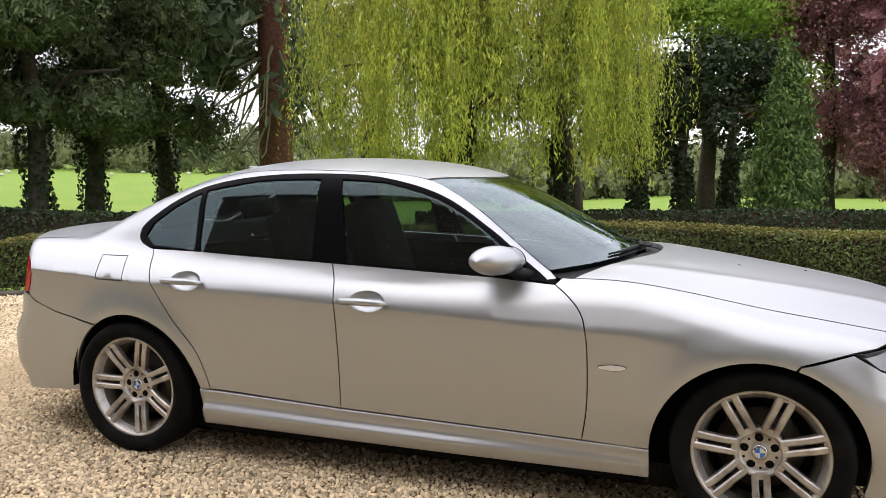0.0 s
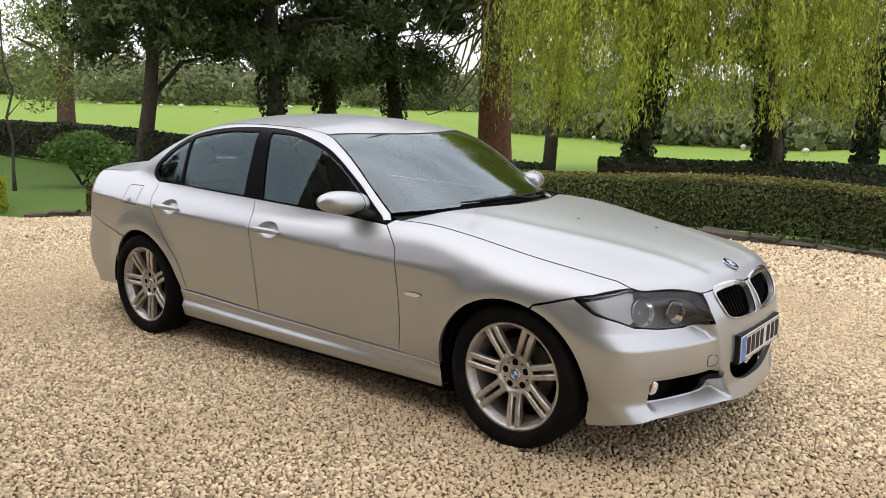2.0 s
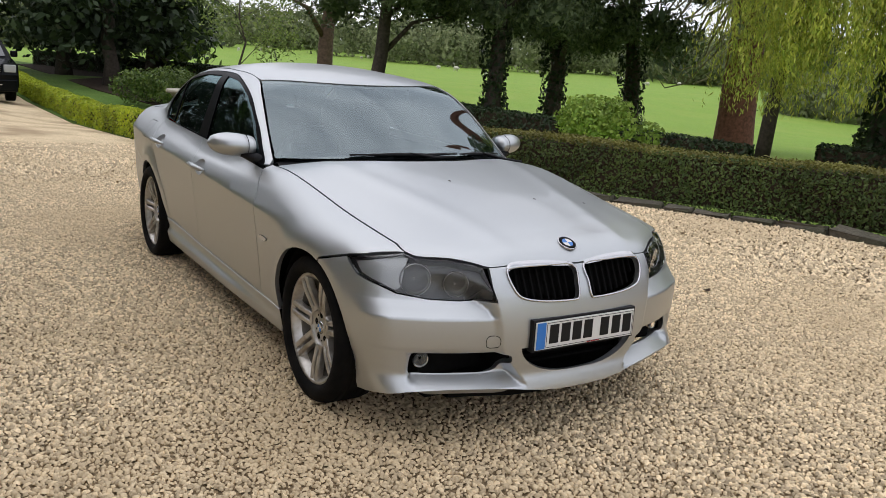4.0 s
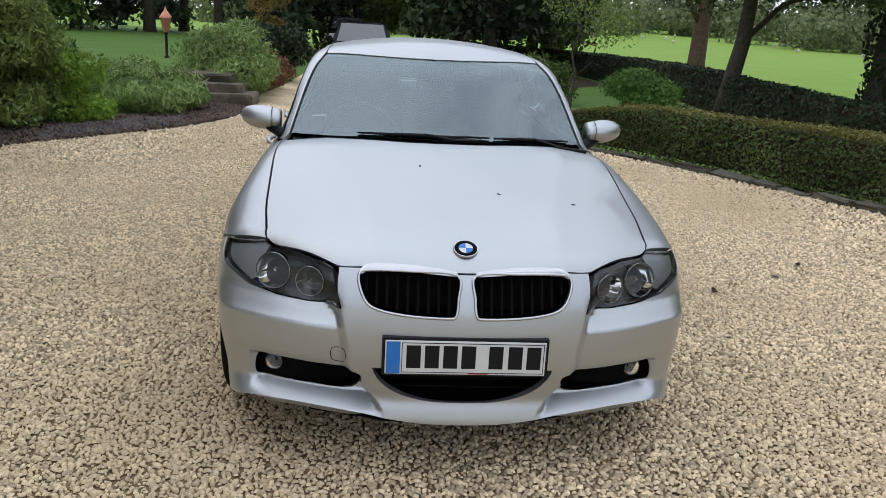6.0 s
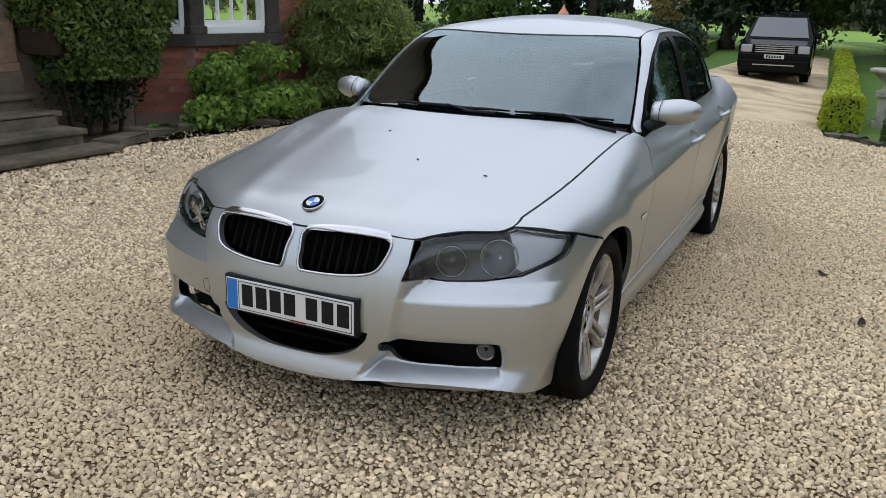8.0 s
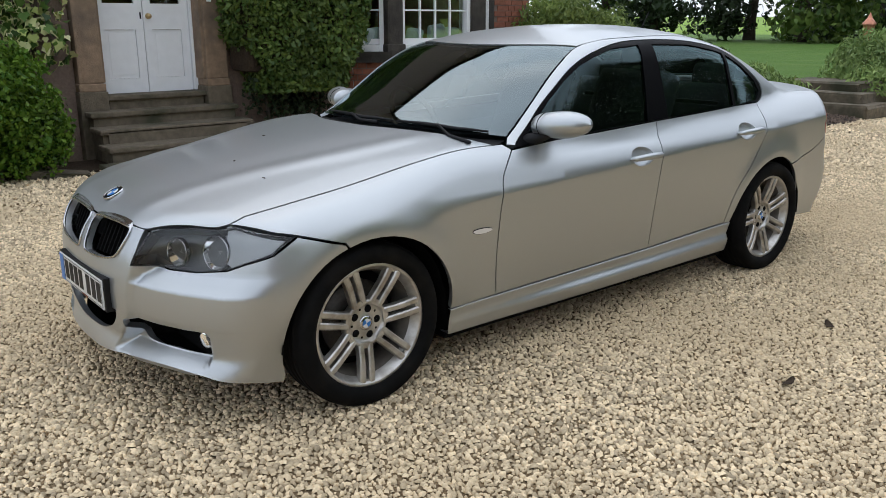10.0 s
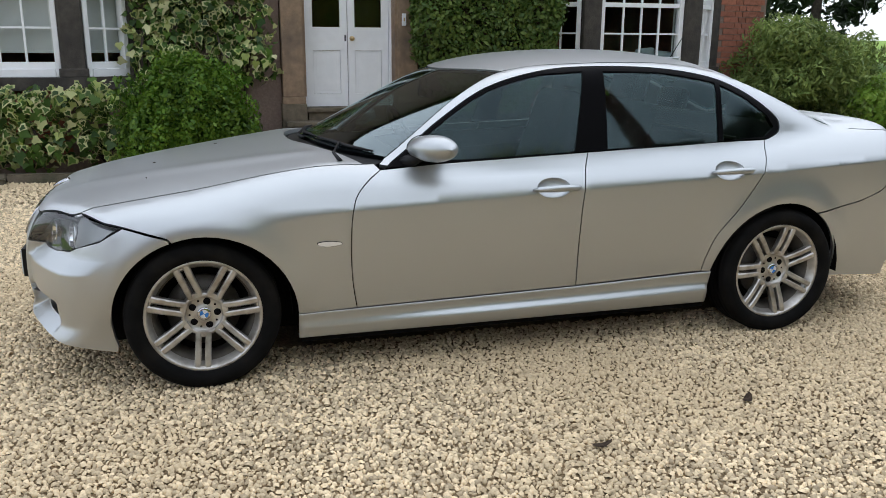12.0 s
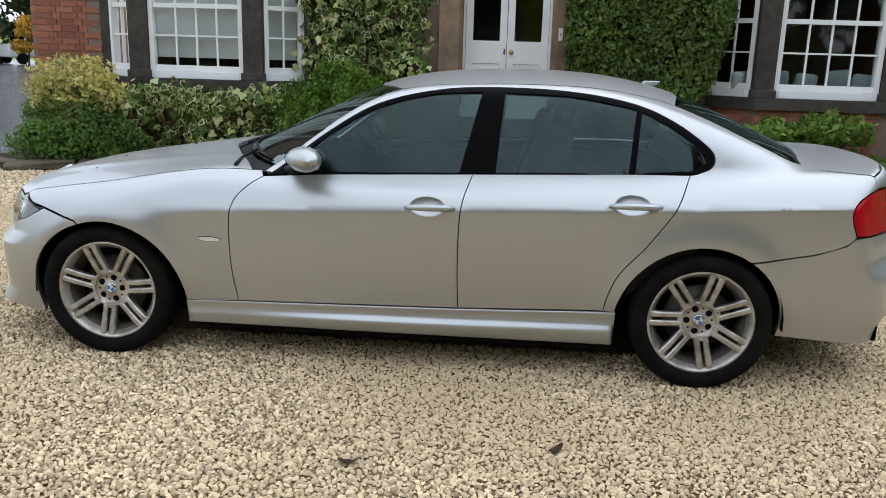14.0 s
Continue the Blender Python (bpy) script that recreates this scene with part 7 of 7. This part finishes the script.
lathe("bowl", [(0.15, 0.58), (0.15, 0.62), (0.12, 0.66), (0.13, 0.72), (0.20, 0.77), (0.26, 0.82), (0.28, 0.86), (0.36, 0.88), (0.36, 0.93), (0.33, 0.94), (0.28, 0.90), (0.10, 0.86), (0.001, 0.85)], M["urn_stone"], urn, 28)

# ---- black off-roaders up the drive ----
def offroader(x, y, turn, label):
    """A tall, square off-road car that faces +x."""
    c = tagged(base("offroad_car", (x, y, lie(x, y)), turn), label, "car", "cars up the drive")
    bm = bmesh.new()
    prof = [(0.0, 0.42), (0.02, 0.75), (-0.05, 1.03), (-1.05, 1.16), (-1.20, 1.18), (-1.85, 1.80), (-2.3, 1.86), (-4.2, 1.84), (-4.62, 1.45), (-4.75, 1.10), (-4.78, 0.45)]
    rings = []
    for yy, k in ((-0.96, 0.0), (-0.93, 1), (0.93, 1), (0.96, 0.0)):
        ring = []
        for px_, pz in prof:
            inn = 0.27 * ramp(pz, 1.12, 1.9)
            y_ = math.copysign(abs(yy) - float(inn), yy)
            ring.append(bm.verts.new((px_ * (0.985 if k == 0 else 1) - (0.02 if k == 0 else 0), y_, pz - (0.015 if k == 0 else 0))))
        rings.append(ring)
    for a, b in zip(rings, rings[1:]):
        for i in range(len(prof) - 1):
            bm.faces.new((a[i], a[i + 1], b[i + 1], b[i]))
    bm.faces.new(rings[0][::-1])
    bm.faces.new(rings[-1])
    bmesh.ops.recalc_face_normals(bm, faces=bm.faces)
    part("body", bm, M["black_paint"], c)
    # windscreen
    v = [(-1.235, -0.80, 1.215), (-1.235, 0.80, 1.215), (-1.80, 0.66, 1.765), (-1.80, -0.66, 1.765)]
    shell("windscreen", [(a + 0.012, b, z + 0.010) for a, b, z in v], [(0, 1, 2, 3)], M["mirror_screen"], c, "windscreen that mirrors the sky")
    for s in (-1, 1):
        v = [(-1.35, s * 0.945, 1.25), (-4.40, s * 0.945, 1.25), (-4.15, s * 0.742, 1.76), (-1.95, s * 0.742, 1.76)]
        shell("side_window", v if s > 0 else v[::-1], [(0, 1, 2, 3)], M["black_gloss"], c)
        block("headlamp", (-0.06, s * 0.60, 0.82), (0.03, s * 0.90, 1.02), M["turn_bowl"], c, 0.02)
        fg = lathe("fog_lamp", [(0.001, 0.01), (0.05, 0.005), (0.06, -0.01)], M["lamp_house"], c, 18)
        fg.matrix_local = Matrix.Translation((0.035, s * 0.66, 0.55)) @ pose(0, 0, 0, 0, 90)
        bm = bmesh.new()
        add_box(bm, (-1.45, s * 0.95, 1.20), (-1.28, s * 1.13, 1.38), 0.04)
        part("door_mirror", bm, M["black_paint"], c)
        for xx in (-0.85, -3.75):
            w = lathe("wheel", [(0.001, 0.06), (0.20, 0.06), (0.25, 0.08), (0.26, 0.10), (0.36, 0.11), (0.38, 0.08), (0.38, -0.12), (0.2, -0.13)], M["rubber"], c, 32)
            w.matrix_local = Matrix.Translation((xx, s * 0.84, 0.38)) @ pose(0, 0, 0, -90 * s)
            lathe("rim", [(0.001, 0.07), (0.10, 0.07), (0.24, 0.085), (0.25, 0.105)], M["alloy"], w, 24)
    for i in range(4):
        block("grille_bar", (0.015, -0.52, 0.825 + i * 0.055), (0.035, 0.52, 0.850 + i * 0.055), M["alloy"], c, 0.006)
    block("grille", (-0.04, -0.56, 0.80), (0.022, 0.56, 1.03), M["black_gloss"], c, 0.01)
    block("number_plate", (0.03, -0.26, 0.66), (0.045, 0.26, 0.77), M["white_plate"], c, 0.004)
    for k in range(6):
        block("plate_bar", (0.0452, -0.21 + 0.07 * k, 0.68), (0.047, -0.165 + 0.07 * k, 0.75), M["black_trim"], c)
    block("underbody", (-4.6, -0.72, 0.24), (-0.1, 0.72, 0.5), M["dark"], c)
    block("bumper", (-0.08, -0.93, 0.30), (0.06, 0.93, 0.63), M["black_paint"], c, 0.04)
    block("bumper_strip", (0.055, -0.55, 0.475), (0.068, 0.55, 0.50), M["chrome"], c, 0.004)
    for k, wd in enumerate((0.07, 0.07, 0.07, 0.07, 0.0, 0.07, 0.07, 0.07, 0.07, 0.07)):
        if wd:
            block("bonnet_letter_bar", (-0.145, -0.42 + k * 0.085, 1.046), (-0.115, -0.42 + k * 0.085 + wd, 1.052), M["alloy"], c)
    for lo, hi in ((-2.1, -3.9),):
        for s in (-1, 1):
            tube("roof_rail", [(lo, s * 0.66, 1.85), (lo - 0.2, s * 0.66, 1.90), (hi + 0.2, s * 0.66, 1.90), (hi, s * 0.66, 1.84)], 0.018, M["black_trim"], c, 6)
    return c


M["mirror_screen"] = material("far_screen", (0.03, 0.037, 0.04), 0.06, coat=0.9, spec=0.8)
offroader(-22.4, -0.68, 2, "black square off-road car parked facing down the drive")
offroader(-35.5, -1.5, 4, "second black off-road car behind the first")

# ---- sheep in the pasture ----
r = np.random.default_rng(300)
def sheep():
    s = tagged(base("sheep"), "white sheep grazing in the bright pasture", "sheep", "grazing sheep")
    bm = bmesh.new()
    bmesh.ops.create_icosphere(bm, subdivisions=2, radius=0.5, matrix=Matrix.Translation((0, 0, 0.58)) @ Matrix.Diagonal((1.05, 0.58, 0.60, 1)))
    for v in bm.verts:
        v.co += Vector(r.normal(0, 0.02, 3))
    part("fleece", bm, M["fleece"], s)
    bm = bmesh.new()
    bmesh.ops.create_icosphere(bm, subdivisions=1, radius=0.14, matrix=Matrix.Translation((0.58, 0, 0.52)) @ Matrix.Diagonal((1.5, 0.8, 0.9, 1)))
    part("head", bm, M["fleece"], s)
    for lx, ly in ((0.3, 0.14), (0.3, -0.14), (-0.3, 0.14), (-0.3, -0.14)):
        tube("leg", [(lx, ly, 0.4), (lx, ly, 0.0)], 0.045, M["fleece"], s, 6)
    return s


first = sheep()
spots = [(-a, b) for a, b in zip(r.uniform(70, 135, 30), r.uniform(34, 92, 30))] + [(-31, 58), (-28, 60), (-20, 62), (-17.5, 65), (-16, 66), (-14, 57), (-35, 62)]
for i, (x, y) in enumerate(spots):
    m = pose(x, y, float(land(np.array(x), np.array(y))) - 0.01, 0, 0, r.uniform(0, 360)) @ Matrix.Scale(0.76, 4)
    if i == 0:
        first.matrix_world = m
    else:
        copy_thing(first, m)

# ---- beyond the house corner: trees, an orange-flowered bush and a small white van ----
for i, (x, y, h) in enumerate(((26.0, -38.5, 10), (23.5, -44.0, 11), (19.0, -37.5, 11), (12.0, -38.0, 9), (17.0, -45.0, 10), (24.0, -44.0, 10), (8.5, -30.0, 8), (29.0, -38.0, 9), (21.5, -50.0, 11))):
    tree("woodland_tree", "dark green tree beside the side drive", (x, y), h * 0.8, 0.25, blobs(330 + i, 18, 0, 0, 1.2, h, 3.4, 3.4, 1.6), "clipped" if i % 2 else "yew", 0.22, 12, seed=330 + i, boughs=4, fill=30)
shrub("flowering_bush", "tall bush covered with orange-yellow blossom", (21.5, -34.0), blobs(340, 10, 0, 0, 0.9, 2.2, 0.45, 0.45, 0.4), "blossom", 0.11, 150, 340)
van = tagged(base("white_van", (24.4, -39.6, lie(24.4, -39.6)), 62), "small white van parked far down the side drive", "van")
bm = bmesh.new()
add_box(bm, (-2.0, -0.85, 0.35), (2.0, 0.85, 1.05), 0.12)
add_box(bm, (-2.0, -0.78, 1.0), (1.0, 0.78, 1.85), 0.14)
part("body", bm, M["white_paint"], van, smooth=True)
for s in (-1, 1):
    block("side_window", (0.1, s * 0.775, 1.15), (0.9, s * 0.785, 1.65), M["black_gloss"], van)
    for xx in (-1.2, 1.25):
        w = lathe("wheel", [(0.001, 0.05), (0.19, 0.06), (0.29, 0.08), (0.31, 0.05), (0.31, -0.08), (0.2, -0.09)], M["rubber"], van, 24)
        w.matrix_local = Matrix.Translation((xx, s * 0.80, 0.31)) @ pose(0, 0, 0, -90 * s)
block("windscreen", (0.99, -0.66, 1.12), (1.012, 0.66, 1.66), M["black_gloss"], van)


# ---- pieces: kerb stones, bricks, border stones, gravel ----
def stone_mesh(name, size, seed, mat, jag=0.12):
    bm = bmesh.new()
    add_box(bm, (-size[0] / 2, -size[1] / 2, 0), (size[0] / 2, size[1] / 2, size[2]), min(size) * 0.18)
    r = np.random.default_rng(seed)
    for v in bm.verts:
        v.co += Vector(r.normal(0, min(size) * jag * 0.4, 3))
    me = bpy.data.meshes.new(name)
    bm.to_mesh(me)
    bm.free()
    me.materials.append(mat)
    return me


kerb = tagged(base("kerb"), "row of rough dark kerb stones along the hedge", "kerb", kind="structure")
kinds = [stone_mesh("kerb_stone", (0.30 + 0.06 * i, 0.15, 0.105), 400 + i, M["kerb"], 0.30) for i in range(5)]
seg = np.linalg.norm(np.diff(KERB, axis=0), axis=1)
run = np.concatenate([[0], np.cumsum(seg)])
pos, i = 0.1, 0
while pos < run[-1] - 3.0:
    w = 0.32 + 0.06 * (i % 5)
    mid = np.array([np.interp(pos + w / 2, run, KERB[:, k]) for k in (0, 1)])
    nxt = np.array([np.interp(pos + w / 2 + 0.1, run, KERB[:, k]) for k in (0, 1)])
    ang = math.degrees(math.atan2(nxt[1] - mid[1], nxt[0] - mid[0]))
    k = new("kerb_stone", kinds[i % 5])
    k.parent = kerb
    k.matrix_world = pose(mid[0], mid[1], lie(*mid) - 0.052 + rng.normal(0, 0.012), rng.normal(0, 3), rng.normal(0, 2), ang + rng.normal(0, 3))
    pos += w + 0.012
    i += 1

edge = tagged(base("bed_edging"), "rough flat stones edging the soil bed", "edging", kind="structure")
kinds = [stone_mesh("edging_stone", (0.50 + 0.08 * i, 0.30, 0.11), 420 + i, M["dark_stone"]) for i in range(4)]
seg = np.linalg.norm(np.diff(DRIVE_SOUTH, axis=0), axis=1)
run = np.concatenate([[0], np.cumsum(seg)])
for i in range(38):
    d = 8.6 + i * 0.66
    mid = [float(np.interp(d, run, DRIVE_SOUTH[:, k])) for k in (0, 1)]
    nxt = [float(np.interp(d + 0.1, run, DRIVE_SOUTH[:, k])) for k in (0, 1)]
    if -2.9 < mid[0] < -0.6 or mid[0] < -5.2:
        continue
    k = new("edging_stone", kinds[i % 4])
    k.parent = edge
    k.matrix_world = pose(mid[0], mid[1] - 0.16, -0.02 + rng.normal(0, 0.015), rng.normal(0, 4), rng.normal(0, 4), math.degrees(math.atan2(nxt[1] - mid[1], nxt[0] - mid[0])) + rng.normal(0, 8))


def brick_mesh(w):
    bm = bmesh.new()
    add_box(bm, (-w / 2, -0.01, 0), (w / 2, 0.006, 0.066))
    for v in bm.verts:
        if v.co.y > 0:
            v.co.x *= 0.985
            v.co.z = 0.001 + v.co.z * 0.97
    me = bpy.data.meshes.new("brick")
    bm.to_mesh(me)
    bm.free()
    me.materials.append(M["brick"])
    return me


FULL, HALF = brick_mesh(0.215), brick_mesh(0.1025)


def lay(parent, a, b, z0, z1, limit):
    """Flemish bond on the face from a to b (plan points), bricks proud of the mortar. Past limit the rest is skipped."""
    a, b = np.array(a, float), np.array(b, float)
    w = np.linalg.norm(b - a)
    t = (b - a) / w
    ang = math.degrees(math.atan2(t[1], t[0]))
    made, z, row = 0, z0, 0
    while z + 0.066 < z1:
        x, i = (0.0 if row % 2 == 0 else -0.056), row % 2
        while x < w - 0.03:
            full = i % 2 == 0
            bw = 0.215 if full else 0.1025
            if x >= -0.001 and x + bw <= w + 0.002 and made < limit:
                o = new("brick", FULL if full else HALF)
                o.parent = parent
                c = a + t * (x + bw / 2)
                o.matrix_world = pose(c[0], c[1], z, 0, 0, ang) @ Matrix.Translation((0, rng.normal(0, 0.0012), 0))
                made += 1
            x += bw + 0.010
            i += 1
        z += 0.076
        row += 1
    return made


bay2, bay1 = bpy.data.objects["bay_base_1"], bpy.data.objects["bay_base_2"]
lay(walls[0], (-6.72, WALL_Y), (-7.42, WALL_Y), 0.10, 3.0, 200)
lay(bay2, (-4.59, BAY_Y), (-6.15, BAY_Y), 0.15, 0.90, 120)
lay(bay2, (-6.15, BAY_Y), (-6.71, WALL_Y), 0.15, 0.90, 60)
lay(bay2, (-4.03, WALL_Y), (-4.59, BAY_Y), 0.15, 0.90, 60)
lay(walls[3], (4.20, WALL_Y), (3.30, WALL_Y), 0.10, 2.9, 260)
lay(bay1, (2.73, BAY_Y), (1.17, BAY_Y), 0.15, 0.90, 120)
lay(bay1, (3.29, WALL_Y), (2.73, BAY_Y), 0.15, 0.90, 60)


def chips(name, xy, size, mat, seed, label, z=0.0, blunt=False):
    """Loose stones as one heap: blunt flat-topped chips, or plain pointed ones farther off."""
    r = np.random.default_rng(seed)
    n = len(xy)
    k = 4 if blunt else 5
    turn = np.linspace(0, 2 * math.pi, k + 1)[:k][None] + r.uniform(-0.45, 0.45, (n, k))
    s = size * r.uniform(0.55, 1.3, (n, 1, 1)) * np.array([0.66, 0.50, 0.36 if blunt else 0.42]) * r.uniform(0.75, 1.25, (n, 1, 3))
    low = np.stack([np.cos(turn), np.sin(turn), np.full((n, k), -0.5)], -1) * r.uniform(0.85, 1.2, (n, k, 1))
    if blunt:
        high = low * (0.70, 0.70, 0) + r.normal(0, 0.07, (n, k, 3)) + (0, 0, 0.75)
    else:
        high = np.array([[[0, 0, 1.0]]]) + r.normal(0, 0.22, (n, 1, 3))
    v = np.concatenate([low, high], 1) * s
    a, b, c = r.uniform(0, 2 * math.pi, n), r.normal(0, 0.33, n), r.normal(0, 0.33, n)
    v = np.stack([v[..., 0], v[..., 1] * np.cos(b)[:, None] - v[..., 2] * np.sin(b)[:, None], v[..., 1] * np.sin(b)[:, None] + v[..., 2] * np.cos(b)[:, None]], -1)
    v = np.stack([v[..., 0] * np.cos(c)[:, None] + v[..., 2] * np.sin(c)[:, None], v[..., 1], -v[..., 0] * np.sin(c)[:, None] + v[..., 2] * np.cos(c)[:, None]], -1)
    v = np.stack([v[..., 0] * np.cos(a)[:, None] - v[..., 1] * np.sin(a)[:, None], v[..., 0] * np.sin(a)[:, None] + v[..., 1] * np.cos(a)[:, None], v[..., 2]], -1)
    lift = r.uniform(0.0, 0.35, n) * size
    v[..., 0] += xy[:, 0:1]
    v[..., 1] += xy[:, 1:2]
    v[..., 2] += (z + lift)[:, None] if not np.isscalar(z) else (z + lift)[:, None]
    if blunt:
        f = np.array([(i, (i + 1) % 4, 4 + (i + 1) % 4, 4 + i) for i in range(4)] + [(4, 5, 6, 7)])
    else:
        f = np.array([(i, (i + 1) % 5, 5) for i in range(5)])
    faces = (np.arange(n)[:, None, None] * v.shape[1] + f[None]).reshape(-1, f.shape[1])
    return tagged(fast(name, v.reshape(-1, 3), faces, mat), label, "gravel", kind="stuff")


r = np.random.default_rng(500)
DRIVE_ALL = np.vstack([DRIVE_EDGE, DRIVE_NORTH, KERB, [(14.0, 4.2)]])


def car_gap(q):
    """Distance in plan from the saloon's outline."""
    return np.hypot(np.maximum(np.maximum(-3.7 - q[:, 0], q[:, 0] - 0.77), 0), np.maximum(np.abs(q[:, 1]) - 0.87, 0))


CELL = 0.0185
gx, gy = np.meshgrid(np.arange(-6.6, 3.7, CELL), np.arange(-3.8, 3.8, CELL * 0.9))
gx[1::2] += CELL / 2
xy = np.stack([gx.ravel(), gy.ravel()], -1)
xy += r.uniform(-0.43, 0.43, xy.shape) * CELL
hidden = (np.abs(xy[:, 1]) < 0.45) & (xy[:, 0] < 0.1) & (xy[:, 0] > -3.0)
xy = xy[inside(xy, DRIVE_ALL) & ~hidden & (r.uniform(2.2, 3.2, len(xy)) > car_gap(xy))]
chips("gravel", xy, 0.0190, M["stone_chip"], 501, "loose cream and buff angular gravel stones", blunt=True)
CELL = 0.034
gx, gy = np.meshgrid(np.arange(-12.5, 6.5, CELL), np.arange(-5.25, 5.3, CELL * 0.9))
xy = np.stack([gx.ravel(), gy.ravel()], -1)
xy += r.uniform(-0.6, 0.6, xy.shape) * CELL
n = len(xy)
far_off = np.maximum(0, -7.0 - xy[:, 0])
xy = xy[inside(xy, DRIVE_ALL) & (r.uniform(2.0, 3.0, n) < car_gap(xy)) & (r.uniform(0, 1, n) > far_off * 0.17)]
chips("gravel", xy, 0.0320, M["stone_chip"], 503, "loose buff gravel stones towards the drive's edge", rise(xy[:, 0]) * ramp(xy[:, 1], -4.0, 1.0) + 0.004)
xy = np.stack([r.uniform(-9.5, -6.0, 2600), r.uniform(-5.2, -3.0, 2600)], -1)
bed = np.array([(-6.2, -4.05), (-6.8, -3.68), (-8.1, -2.9), (-9.1, -2.64), (-8.9, -3.3), (-7.4, -4.3)])
chips("slate_mulch", xy[inside(xy, bed)], 0.05, M["slate"], 502, "dark slate chippings between the plants", 0.02)
mulch = np.stack([r.uniform(-11.3, -5.2, 9000), r.uniform(-5.4, -2.3, 9000)], -1)
soil_a = np.array([(-8.4, -2.80), (-9.6, -2.42), (-10.9, -2.33), (-11.35, -2.5), (-11.3, -3.5), (-8.9, -3.7)])
soil_b = np.array([(-5.2, -4.5), (-5.9, -4.14), (-6.7, -3.58), (-8.1, -2.80), (-9.2, -2.54), (-9.5, -3.4), (-7.6, -4.7), (-5.4, -5.5)])
mulch = mulch[inside(mulch, soil_a) | inside(mulch, soil_b)]
chips("bark_mulch", mulch, 0.045, M["mulch"], 504, "dark brown bark chips on the bare soil", 0.012 + rise(mulch[:, 0]) * ramp(mulch[:, 1], -4.0, 1.0))
# fallen leaves on the drive
for i, (x, y) in enumerate(((-1.35, 1.75), (-2.1, 1.55), (-0.55, 2.35), (-2.0, 2.6), (0.9, 2.1), (-1.7, 2.3), (1.6, -2.5), (-3.9, 2.0))):
    bm = bmesh.new()
    q = [bm.verts.new((0.028 * math.cos(a) * (1.5 if abs(math.cos(a)) > 0.8 else 1), 0.018 * math.sin(a), 0.008 * math.cos(2 * a))) for a in np.linspace(0, 2 * math.pi, 10, endpoint=False)]
    bm.faces.new(q)
    lf = tagged(part("fallen_leaf", bm, M["soil"]), "dark fallen leaf lying on the gravel", "leaf", "fallen leaves")
    lf.matrix_world = pose(x, y, 0.022, 6, 5, 47 * i)
